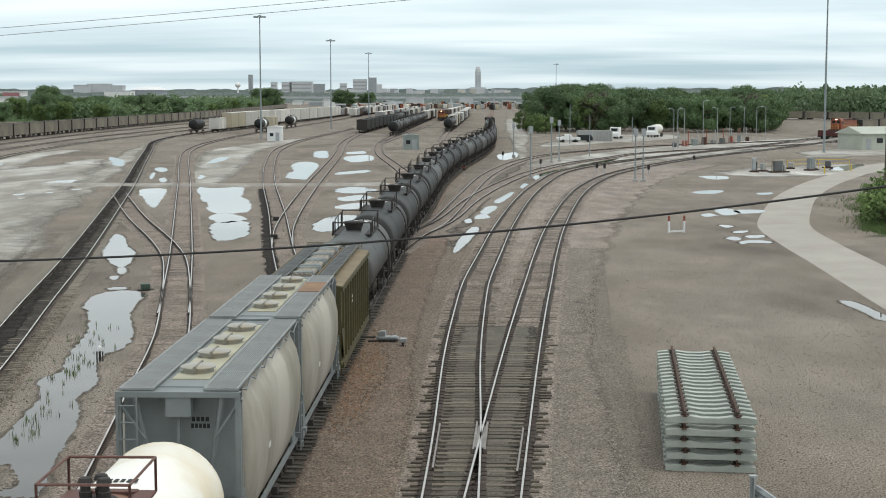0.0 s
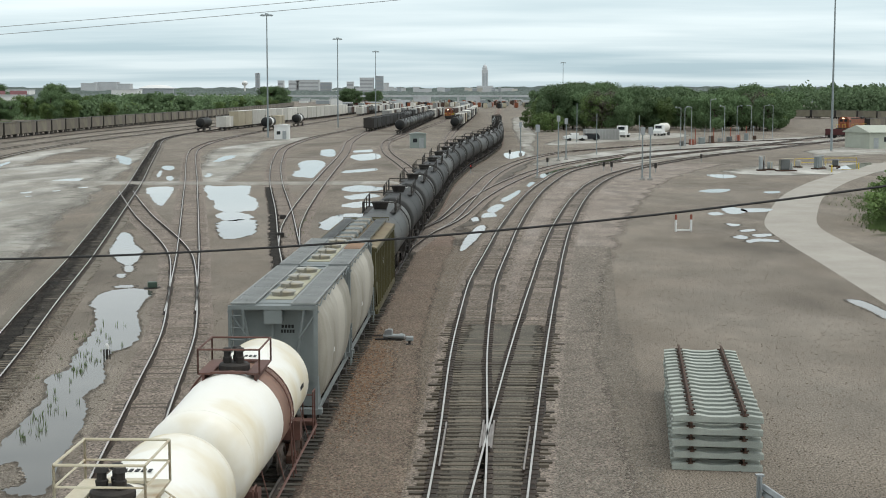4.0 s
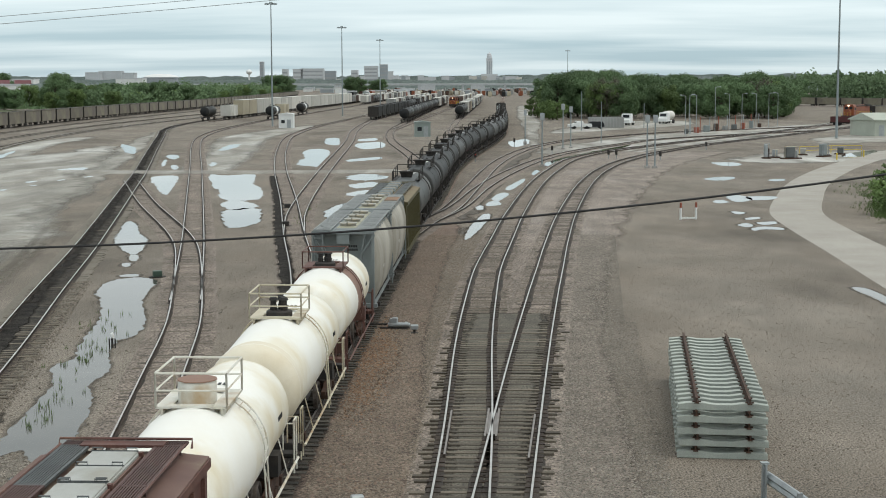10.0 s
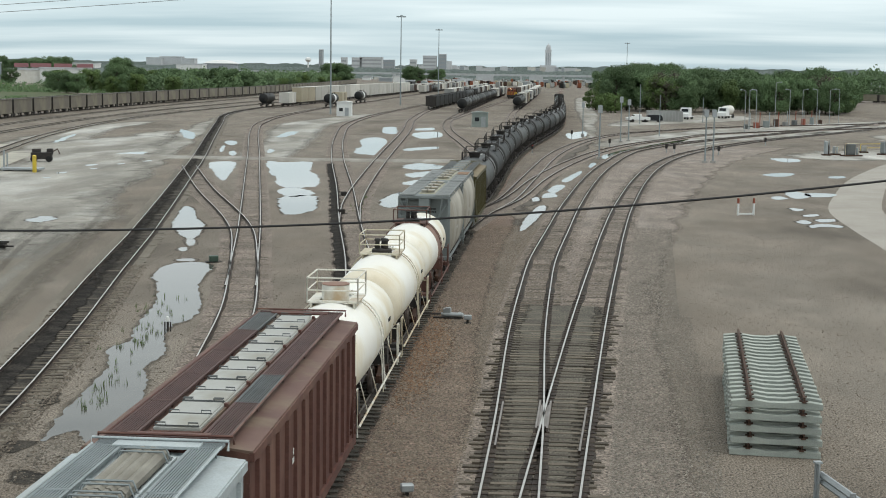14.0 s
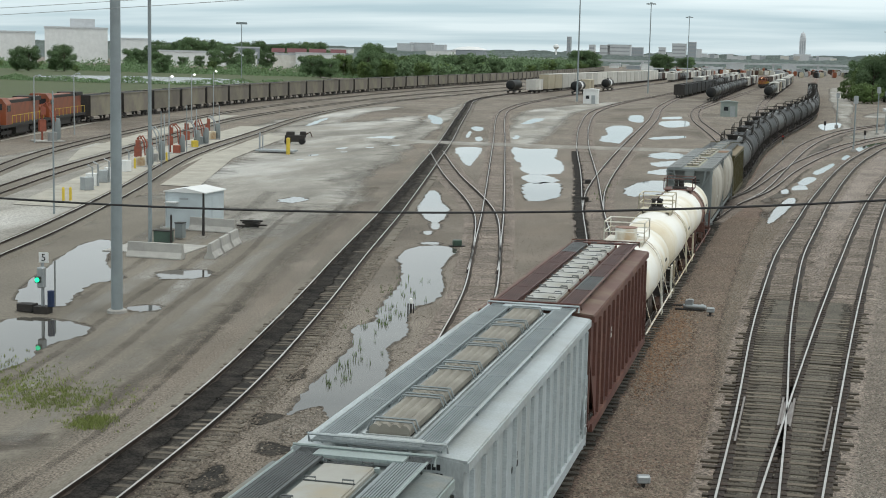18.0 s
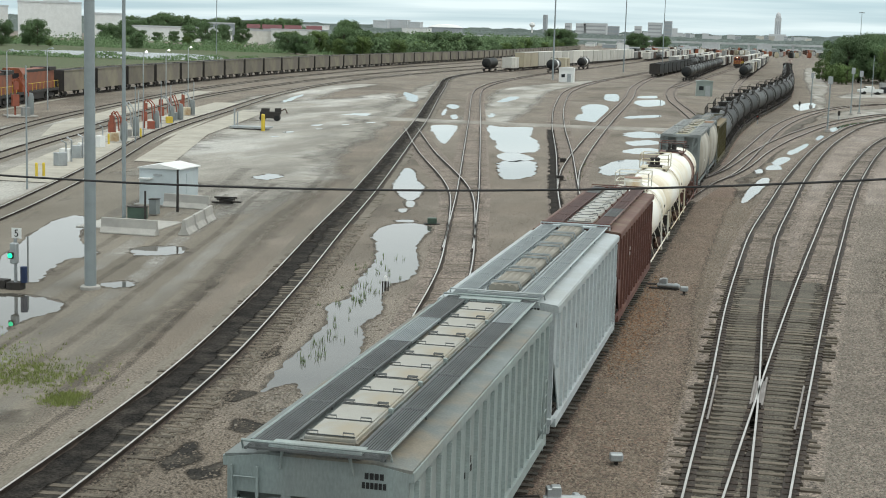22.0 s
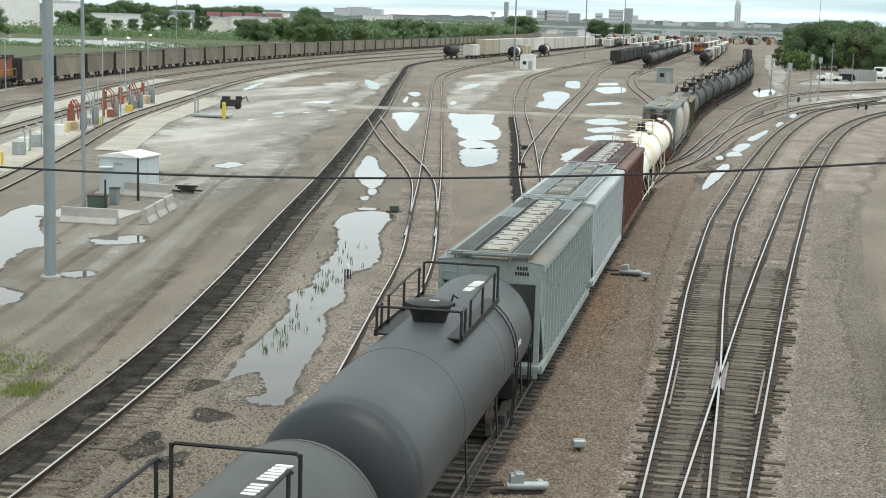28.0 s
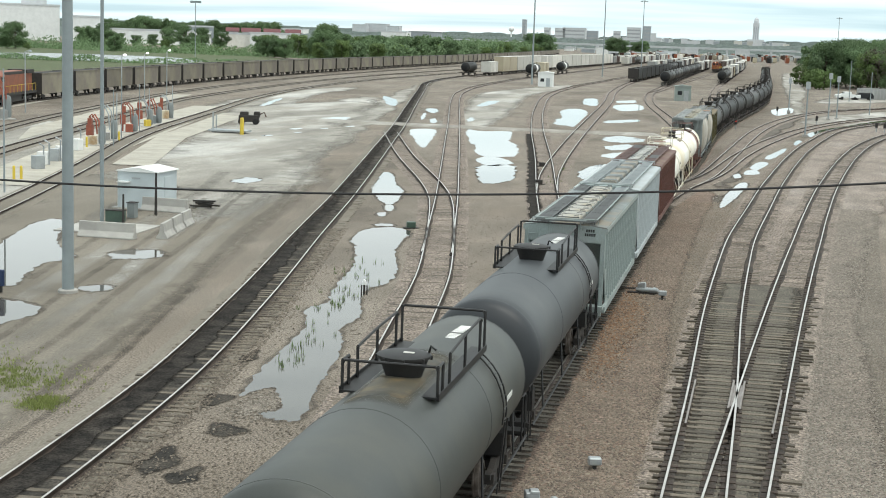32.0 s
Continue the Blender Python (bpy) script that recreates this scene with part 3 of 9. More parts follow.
def ribbon(bm, xy, g, section):
    """A closed (across, z) section swept along a line on the ground."""
    rings = []
    for (x, y), (dx, dy) in zip(xy, g):
        rings.append([bm.verts.new((x + a * dy, y - a * dx, z)) for a, z in section])
    n = len(section)
    for a, b in zip(rings, rings[1:]):
        for k in range(n):
            bm.faces.new((a[k], a[(k + 1) % n], b[(k + 1) % n], b[k]))
    bm.faces.new(rings[0][::-1])
    bm.faces.new(rings[-1])


def soft_strip(name, xy, g, section, material, parent, label):
    """An open strip of (across, z, cover) along a line; cover 0 at the rims lets it thin out."""
    bm = B()
    rings = [[bm.verts.new((x + a * dy, y - a * dx, z)) for a, z, _ in section] for (x, y), (dx, dy) in zip(xy, g)]
    for a, b in zip(rings, rings[1:]):
        for k in range(len(section) - 1):
            bm.faces.new((a[k], a[k + 1], b[k + 1], b[k]))
    ob = part(name, bm, softened(material), parent, label)
    ob.data.attributes.new("edge", "FLOAT", "POINT").data.foreach_set("value", np.array([c for _ in rings for _, _, c in section], np.float32))
    for p in ob.data.polygons:
        if p.normal.z < 0:
            p.flip()
    return ob


RAIL_TOP = 0.20

from mathutils.geometry import delaunay_2d_cdt

# ---- ground and lie of the tracks (centre lines, metres) ----
TRACKS = {
    "main": [(-8.6, -90), (-6.9, -10), (-5.45, 41), (-4.35, 80), (-3.5, 105), (-2.75, 124), (-2.1, 140), (-1.0, 172), (0.3, 195), (2.2, 220), (4.6, 245), (7.2, 275), (9.6, 310), (11.8, 366), (16.8, 533), (24, 750), (33, 1000), (42, 1250)],
    "lead_west": [(-13.9, 5), (-14.8, 22), (-16.0, 41), (-18.15, 57), (-21.2, 76), (-24.65, 98), (-33.6, 151), (-38.2, 178), (-47.2, 228), (-60, 300), (-69, 352), (-73, 400), (-73, 470), (-69, 600), (-60, 800), (-46, 1300)],
    "crossover": [(-36.0, 163), (-27.7, 132), (-18.8, 101), (-14.7, 80.4), (-13.2, 71)],
    "second": [(-6.4, 15), (-8.7, 35), (-9.8, 44.8), (-10.7, 52.6), (-12.2, 65.2), (-14.7, 80.4), (-18.1, 101), (-31.4, 178), (-48.9, 280), (-53.6, 322), (-55.5, 361), (-56, 430), (-53, 540), (-47, 800), (-38, 1300)],
    "third": [(-5.5, 51), (-8.0, 78), (-11.5, 104.7), (-15.3, 135), (-21.8, 184), (-28.1, 239), (-33.7, 303), (-34.8, 372), (-32, 448), (-27, 600), (-18, 1000)],
    "fourth": [(-11.5, 104.7), (-13.0, 120), (-14.5, 146), (-16.4, 190), (-19.6, 274), (-23, 340), (-24.2, 434), (-20, 565), (-14.4, 855), (-5, 1250)],
    "fifth": [(-2.0, 155), (-4.0, 190), (-6.8, 223), (-12.0, 280), (-14.5, 340), (-13.8, 400), (-10, 565), (-1.4, 900), (8, 1250)],
    "sixth": [(2.0, 217), (1.2, 260), (-0.5, 330), (0.5, 420), (2.2, 470), (13, 800), (24, 1250)],
    "seventh": [(-14.2, 345), (-10, 450), (-1, 660), (12, 1000), (18, 1250)],
    "right_one": [(-1.1, 2), (0.07, 35), (0.42, 45), (0.80, 60), (1.36, 73.5), (1.95, 84.6), (3.21, 100), (5.09, 122), (8.7, 156.7), (12.2, 182.5), (17.4, 212), (25.5, 236), (38.5, 264), (74.5, 335), (115, 425), (160, 520), (210, 640)],
    "right_two": [(-0.45, 17), (1.09, 35.5), (3.03, 58), (4.44, 73.3), (5.54, 84.6), (7.04, 100), (9.43, 122), (13.95, 156.7), (18.3, 182.5), (23.9, 206), (32.5, 231), (46, 262), (66, 300), (97, 362), (130, 430), (176, 520), (230, 640)],
    "right_three": [(-3.6, 101), (-2.2, 113), (-0.3, 126), (1.82, 152), (5.34, 195), (8.9, 224), (13.9, 252), (21, 277), (32, 299), (46, 322), (95, 375), (140, 470), (190, 590)],
    "right_four": [(-2.3, 113), (0.2, 127), (2.9, 152), (6.6, 178), (12.6, 210), (19.8, 236), (28, 257), (41, 286), (90, 345), (125, 412), (170, 520), (220, 640)],
    "fuel_one": [(-33, 40), (-38, 65), (-41.1, 80), (-47.4, 105), (-57.4, 142), (-66, 187), (-74.5, 233), (-80.5, 280), (-84, 345), (-83, 430), (-78, 600), (-70, 900)],
    "fuel_two": [(-49, 75), (-59.4, 115.6), (-64.5, 139), (-72.5, 175), (-82, 222), (-89.5, 300), (-93, 380), (-91, 500), (-86, 700), (-78, 1000)],
    "fuel_three": [(-58, 95), (-72, 140), (-82, 187), (-92, 245), (-100, 330), (-103.5, 430), (-103, 560), (-101, 800), (-104, 1100)],
    "coal": [(-68, 90), (-80, 130), (-92, 176), (-96, 196), (-101.6, 242), (-108.2, 316), (-112, 414), (-113, 520), (-113, 640), (-119, 800), (-131, 1050), (-150, 1400)],
    "boxcar_row": [(-70, 425), (-68.2, 463), (-64.5, 588), (-60, 690), (-55, 882), (-45, 1400)],
    "east_loop": [(84, 350), (100, 392), (113, 420), (138, 460), (166, 520), (187, 585), (190, 640), (178, 680), (155, 715), (120, 745)],
}
NEAR = ("main", "lead_west", "crossover", "second", "third", "fourth", "right_one", "right_two")
LINES = {k: curve_points(v, 1.0) for k, v in TRACKS.items()}


def sheet(name, polys, z, material, label, category="", kind="structure", group=""):
    """Flat patches of ground cover with a low rounded rim, one mesh."""
    bm = B()
    for poly in polys:
        vs, _, fs, _, _, _ = delaunay_2d_cdt([Vector((x, y)) for x, y in poly], [], [list(range(len(poly)))], 1, 1e-4)
        bv = [bm.verts.new((v.x, v.y, z)) for v in vs]
        for f in fs:
            bm.faces.new([bv[i] for i in f])
    ob = part(name, bm, material)
    for p in ob.data.polygons:
        if p.normal.z < 0:
            p.flip()
    return tagged(ob, label, category, group, kind)


def softened(key):
    """The same surface, thinning out raggedly towards the rim of its patch."""
    if key + "_thin" not in M:
        m = M[key].copy()
        m.name = M[key].name + "_thinning"
        n, l = m.node_tree.nodes, m.node_tree.links
        at, tc = n.new("ShaderNodeAttribute"), n.new("ShaderNodeTexCoord")
        at.attribute_name = "edge"
        parts = []
        for sc, amp in ((0.55, 1.3), (3.2, 0.5)):
            t = n.new("ShaderNodeTexNoise")
            t.inputs["Scale"].default_value, t.inputs["Detail"].default_value = sc, 6
            l.new(tc.outputs["Object"], t.inputs["Vector"])
            k = n.new("ShaderNodeMath")
            k.operation = "MULTIPLY"
            k.inputs[1].default_value = amp
            l.new(t.outputs["Fac"], k.inputs[0])
            parts.append(k.outputs[0])
        add, mul, ramp = n.new("ShaderNodeMath"), n.new("ShaderNodeMath"), n.new("ShaderNodeMapRange")
        mul.operation = "MULTIPLY"
        l.new(parts[0], add.inputs[0])
        l.new(parts[1], add.inputs[1])
        l.new(add.outputs[0], mul.inputs[0])
        l.new(at.outputs["Fac"], mul.inputs[1])
        ramp.inputs["From Min"].default_value, ramp.inputs["From Max"].default_value = 0.14, 0.62
        l.new(mul.outputs[0], ramp.inputs["Value"])
        l.new(ramp.outputs["Result"], n["Principled BSDF"].inputs["Alpha"])
        M[key + "_thin"] = m
    return key + "_thin"


def rim_distance(Q, P):
    """How far the points Q lie from the outline P, and whether they lie inside it."""
    A, D = P, np.roll(P, -1, 0) - P
    L2 = np.maximum((D**2).sum(1), 1e-9)
    dist, inside = np.full(len(Q), 1e9), np.zeros(len(Q), bool)
    for a, d, l2 in zip(A, D, L2):
        u = np.clip(((Q - a) @ d) / l2, 0, 1)
        dist = np.minimum(dist, np.hypot(*(Q - a - u[:, None] * d).T))
        if d[1]:
            cut = (a[1] > Q[:, 1]) != (a[1] + d[1] > Q[:, 1])
            inside ^= cut & (Q[:, 0] < a[0] + d[0] * (Q[:, 1] - a[1]) / d[1])
    return dist, inside


def soft_sheet(name, polys, z, material, label, category="", kind="structure", group="", rim=1.0):
    """Ground cover that thins out over the width rim instead of ending at a line."""
    bm = B()
    edge = []
    for poly in polys:
        P = np.array(poly, float)
        lo, hi = P.min(0), P.max(0)
        step = max(min(rim * 0.5, 0.5), math.sqrt(float(np.prod(hi - lo)) / 2500))
        gx_, gy_ = np.meshgrid(np.arange(lo[0], hi[0], step), np.arange(lo[1], hi[1], step))
        Q = np.stack([gx_.ravel(), gy_.ravel()], 1)
        d, ins = rim_distance(Q, P)
        thin = min(rim, 0.55 * float(d[ins].max())) if ins.any() else rim
        Q = Q[ins & (d > step * 0.35)]
        vs, _, fs, _, _, _ = delaunay_2d_cdt([Vector(p) for p in P] + [Vector(q) for q in Q], [], [list(range(len(P)))], 1, 1e-4)
        V = np.array([(v.x, v.y) for v in vs])
        edge += list(np.clip(rim_distance(V, P)[0] / thin, 0, 1))
        bv = [bm.verts.new((v.x, v.y, z)) for v in vs]
        for f in fs:
            bm.faces.new([bv[i] for i in f])
    ob = part(name, bm, softened(material))
    ob.data.attributes.new("edge", "FLOAT", "POINT").data.foreach_set("value", np.array(edge, np.float32))
    for p in ob.data.polygons:
        if p.normal.z < 0:
            p.flip()
    return tagged(ob, label, category, group, kind)


def blob(pts, wob=0.25, n=6, seed=1):
    """A closed outline through a few points, with an uneven edge."""
    P = np.array(pts, float)
    out = []
    k = len(P)
    for i in range(k):
        p0, p1, p2, p3 = P[i - 1], P[i], P[(i + 1) % k], P[(i + 2) % k]
        for j in range(n):
            u = j / n
            c = 0.5 * (2 * p1 + (p2 - p0) * u + (2 * p0 - 5 * p1 + 4 * p2 - p3) * u**2 + (3 * p1 - p0 - 3 * p2 + p3) * u**3)
            out.append((c[0], c[1]))
    return shore(out, wob, seed) if wob else out


def across0(y):
    return float(np.interp(y, LINES["lead_west"][0][:, 1], LINES["lead_west"][0][:, 0]))


def shore(pts, wob, seed):
    """Fingers and bays along a water line."""
    P = np.array(pts)
    d = np.roll(P, -1, 0) - np.roll(P, 1, 0)
    nrm = np.stack([d[:, 1], -d[:, 0]], 1) / np.maximum(np.hypot(*d.T), 1e-6)[:, None]
    k = 0.55 / max(wob, 0.08) ** 0.7
    e = np.array([noise.noise((x * k * 1.6, y * k * 0.5, seed)) + 0.5 * noise.noise((x * k * 4, y * k * 1.4, seed + 7.0)) for x, y in P])
    return [(x + nx * v * wob * 1.7, y + ny * v * wob * 3.4) for (x, y), (nx, ny), v in zip(P, nrm, e)]


# the ground: one sheet to the horizon, finer near the camera
bm = B()
gx = [-4800, -2000, -900, -400, -200, -120, -80, -50, -35, -25, -18, -12, -6, 0, 6, 12, 20, 30, 45, 70, 110, 180, 350, 800, 2000, 4800]
gy = [-1200, -300, -60, 0, 20, 35, 50, 70, 95, 130, 180, 250, 350, 500, 700, 1000, 1600, 2600, 4900]
gv = [[bm.verts.new((x, y, 0)) for x in gx] for y in gy]
for i in range(len(gy) - 1):
    for j in range(len(gx) - 1):
        bm.faces.new((gv[i][j], gv[i][j + 1], gv[i + 1][j + 1], gv[i + 1][j]))
tagged(part("ground", bm, "ground"), "brown-grey packed gravel and dirt of the rail yard", "ground", kind="structure")

def mid_right(y, k):
    a, b = (float(np.interp(y, LINES[n][0][:, 1], LINES[n][0][:, 0])) for n in ("right_one", "right_two"))
    return (a + b) / 2 + k


# pale trodden ground between the tracks
soft_sheet("pavement", [blob([(-31, 93), (-27.5, 101), (-34, 135), (-43, 180), (-52, 235), (-62, 240), (-70, 205), (-60, 165), (-52, 130), (-44, 99), (-37, 91)], 2.2, seed=3),
                   blob([(-34.5, 178), (-27, 184), (-31, 240), (-36, 300), (-33, 360), (-38, 390), (-46, 340), (-48, 290), (-40, 230)], 0.5, seed=4),
                   [(mid_right(y, -1.2 - 0.3 * noise.noise((y * 0.2, 3, 0))), y) for y in range(180, 312, 4)] + [(mid_right(y, 1.3 + 0.5 * noise.noise((y * 0.2, 8, 0))), y) for y in range(308, 178, -4)],
                   blob([(46, 288), (60, 316), (77, 352), (83, 354), (66, 316), (50, 285)], 0.5, seed=16),
                   blob([(60, 290), (75, 318), (92, 350), (88, 352), (72, 324), (56, 294)], 0.5, seed=18),
                   blob([(40, 198), (58, 203), (74, 226), (71, 241), (52, 233), (38, 214)], 1.2, seed=17),
                   blob([(12.5, 252), (15.5, 252), (19.5, 330), (25, 420), (35, 700), (29, 700), (20, 480), (15, 330)], 0.4, seed=14)],
      0.006, "pale", "pale grey compacted limestone and wet concrete", "pavement", rim=6)
soft_sheet("pavement", [blob([(-38, 58), (-37, 72), (-40, 84), (-45, 98), (-54, 122), (-62, 150), (-76, 158), (-74, 120), (-66, 92), (-58, 66), (-48, 54)], 1.5, seed=23),
                        blob([(-64, 196), (-62, 214), (-70, 262), (-72, 300), (-80, 300), (-80, 250), (-74, 205)], 1.0, seed=24),
                        blob([(-52, 176), (-46, 190), (-52, 226), (-60, 260), (-64, 250), (-58, 215)], 1.0, seed=26)],
           0.0048, "pale", "pale dusty ground round the fuelling tracks", "pavement", rim=4)
soft_sheet("pavement", [blob([(-45, 160), (-45, 171), (-52, 215), (-59, 262), (-69, 335), (-64, 325), (-58, 285), (-45, 206), (-38.5, 160), (-32.5, 122), (-29, 98), (-31, 94), (-36, 116), (-41, 140)], 0.8, seed=29)],
           0.0052, "pale", "pale washed-out dirt beside the blackened track", "pavement", rim=2.2)
soft_sheet("pavement", [blob([(-44, 104), (-54, 148), (-58, 190), (-61, 256), (-50, 225), (-36, 146), (-28, 98), (-25.5, 80), (-30, 78), (-37, 90)], 1.5, seed=31)],
           0.0045, "pale", "pale wheel-worn dirt across the yard", "pavement", rim=14)
soft_sheet("pavement", [blob([(12, 228), (22, 226), (38, 252), (58, 284), (88, 335), (122, 400), (134, 440), (112, 420), (80, 372), (44, 318), (24, 275), (15, 250)], 1.0, seed=71),
                        blob([(22, 318), (40, 345), (62, 385), (66, 425), (46, 420), (30, 372), (21, 338)], 1.0, seed=72),
                        blob([(66, 262), (92, 280), (120, 300), (112, 330), (88, 318), (70, 290)], 1.0, seed=73)],
           0.0049, "pale", "pale wet gravel and concrete between the eastern tracks", "pavement", rim=3)
bm = B()
lane_xy, lane_g = curve_points([(-62, 186), (-46, 181.5), (-30, 180.5), (-15, 181), (-5.5, 183)], 2.0)
ribbon(bm, lane_xy, lane_g, [(-3.2, -0.03), (-2.2, 0.11), (2.2, 0.11), (3.2, -0.03)])
tagged(part("access_lane", bm, "pale"), "pale dirt lane crossing over the tracks", "lane", kind="structure")
# fuelling apron
sheet("fuel_apron", [[(-43, 92), (-51, 121), (-60.5, 165), (-68.5, 205), (-74, 203), (-66.8, 162), (-59.5, 127), (-50, 92)],
                     [(-43.6, 110), (-46.9, 110), (-55.6, 142), (-64.2, 187), (-60.8, 188), (-52.2, 141)],
                     [(-70, 95), (-76, 120), (-84, 150), (-95, 200), (-99, 198), (-88, 148), (-79, 116), (-74, 94)],
                     [(-64, 128), (-70, 155), (-78, 192), (-87, 238), (-90, 236), (-80, 185), (-71, 145)]],
      0.05, "apron", "pale concrete fuelling platform beside the track", "platform")
# red-stained ballast between the main line and the turnout
soft_sheet("gravel_strip", [blob([(-4.6, 30), (-0.9, 30), (-0.9, 60), (-0.2, 90), (0.6, 112), (-2.6, 112), (-3.6, 90), (-4.3, 60)], 0.15, seed=61)], 0.004, "pinkballast", "reddish-brown crushed stone ballast between the tracks", "gravel", rim=0.8)
soft_sheet("rust_stain", [blob([(-4.3, 48), (-2.7, 49), (-2.0, 57), (-2.5, 66), (-4.1, 68)], 0.3, seed=62)], 0.008, "ruststain", "orange-brown rust stained ballast", "gravel", rim=1.3)
soft_sheet("gravel_strip", [blob([(-1.0, 30), (4.4, 30), (6.6, 60), (8.6, 80), (10.0, 100), (3.0, 96), (0.2, 75), (-0.9, 50)], 0.15, seed=63)], 0.0055, "ballast", "grey crushed stone ballast round the turnout", "gravel", rim=1)
# paler gravel round the two right tracks
gy_ = np.arange(66, 236, 3.0)
soft_sheet("gravel_strip", [[(np.interp(y, LINES["right_one"][0][:, 1], LINES["right_one"][0][:, 0]) - 1.7 + 0.5 * noise.noise((y * 0.3, 1, 0)), y) for y in gy_] + [(np.interp(y, LINES["right_two"][0][:, 1], LINES["right_two"][0][:, 0]) + 3.0 + 0.05 * (y - 66) + 0.9 * noise.noise((y * 0.25, 7, 0)), y) for y in gy_[::-1]]], 0.0066, "palegravel", "pale grey gravel round the curving tracks", "gravel", rim=1.4)
# packed grey dirt left of the blackened track
dirt_edge = [(across0(y) - 2.0 - 0.3 * noise.noise((y * 0.7, 5, 1)), y) for y in np.arange(27, 118, 1.5)]
soft_sheet("packed_dirt", [dirt_edge + blob([(-36, 116), (-44, 106), (-48, 92), (-46, 70), (-48, 40), (-40, 27)], 0.8, 3, seed=88)[:-3]], 0.0042, "dirt", "packed grey-beige dirt with wheel marks", "dirt", rim=2.5)
# pale and dark wheel marks that follow the blackened track
marks = tagged(new("wheel_marks"), "pale and dark wheel marks in packed dirt", "dirt", kind="structure")
for i, (off, w, key, c, y0, y1) in enumerate(((-3.2, 0.55, "mud", 0.40, 38, 112), (-4.3, 0.8, "pale", 0.46, 36, 96), (-5.4, 0.4, "mud", 0.42, 42, 100), (-6.3, 0.75, "pale", 0.48, 40, 104), (-7.3, 0.35, "mud", 0.42, 40, 92),
                                               (-8.3, 0.9, "pale", 0.46, 47, 110), (-9.6, 0.45, "mud", 0.40, 58, 98), (-11.2, 0.9, "pale", 0.44, 62, 104), (-2.5, 0.3, "darkballast", 0.42, 30, 60), (-6.6, 0.6, "mud", 0.5, 28, 40))):
    my = np.arange(y0, y1, 1.0)
    mxy = np.array([(across0(y) + off * (1 + 0.004 * (y - 40)) + 0.5 * noise.noise((y * 0.06, i * 3.7, 0)), y) for y in my])
    mg = np.gradient(mxy, axis=0)
    mg /= np.hypot(*mg.T)[:, None]
    soft_strip("wheel_mark", mxy, mg, [(-w, 0.0068 + 0.0003 * i, 0), (-0.3 * w, 0.0068 + 0.0003 * i, 0.7 * c), (0.3 * w, 0.0068 + 0.0003 * i, 0.7 * c), (w, 0.0068 + 0.0003 * i, 0)], key, marks, "")
# dark damp ground at the left, oily patches beside the blackened track
soft_sheet("mud_patch", [blob([(-18.6, 26), (-18.7, 33), (-19.4, 36.5), (-22, 38), (-26, 36), (-28, 30), (-26, 25)], 0.9, 10, seed=81)], 0.0055, "mud", "damp dark dirt beside the blackened track", "dirt", rim=1.6)
for i, (x, y, w, h) in enumerate(((-14.0, 40.5, 0.5, 1.1), (-12.7, 37.4, 0.7, 0.9), (-13.3, 34.2, 0.6, 1.3), (-14.9, 46.5, 0.4, 1.0), (-12.2, 33.2, 0.5, 0.8))):
    soft_sheet("oil_patch", [[(x + w * (1 + 0.3 * math.sin(3 * a + i)) * math.cos(a), y + h * (1 + 0.25 * math.cos(2 * a + i)) * math.sin(a)) for a in np.arange(0, 6.28, 0.35)]], 0.009, "darkballast", "black oily stain in the gravel", "stain", rim=0.45)
# damp dark dirt between the main line and the curving tracks
soft_sheet("mud_patch", [blob([(0.2, 104), (0.2, 122), (0.9, 145), (3.4, 178), (8.0, 222), (11.5, 248), (14.5, 250), (11.5, 220), (7.4, 178), (4.6, 150), (2.6, 124), (1.2, 106)], 0.5, seed=91)], 0.0062, "mud", "damp dark dirt between the tracks", "dirt", rim=1.8)
# service road
road_xy, road_g = curve_points([(22.6, 40), (24.0, 60), (24.9, 76), (25.6, 86), (26.3, 96), (27.0, 107), (28.5, 122), (32.9, 140), (37.7, 157), (42.8, 172), (49.8, 190), (61.6, 216), (74, 240), (110, 275)], 1.5)
bm = B()
ribbon(bm, road_xy, road_g, [(-2.4, -0.05), (-2.15, 0.012), (0, 0.035), (2.15, 0.012), (2.4, -0.05)])
tagged(part("road", bm, "road"), "narrow pale concrete service road bending through the yard", "road", kind="structure")

# puddles
PUD = []


def puddle(pts, wob):
    i = len(PUD)
    PUD.append(pts)
    if pts[0][1] < 130:
        rim = np.array(blob(pts, 0, 8))
        dd = np.roll(rim, -1, 0) - np.roll(rim, 1, 0)
        nn = np.stack([dd[:, 1], -dd[:, 0]], 1) / np.maximum(np.hypot(*dd.T), 1e-6)[:, None]
        area = float(np.sum(rim[:, 0] * np.roll(rim[:, 1], -1) - np.roll(rim[:, 0], -1) * rim[:, 1]))
        rim = rim + nn * (0.28 if area > 0 else -0.28) * np.array([1.0, 1.6])
        soft_sheet("wet_margin", [shore([tuple(p) for p in rim], 0.12, i + 50)], 0.0115, "mud", "dark wet dirt round a puddle", "dirt", rim=0.55)
    sheet("puddle", [shore(blob(pts, 0, 12, seed=20 + i), wob, i)], 0.014, "water", "shallow rainwater puddle reflecting the grey sky", "puddle", group="rain puddles")


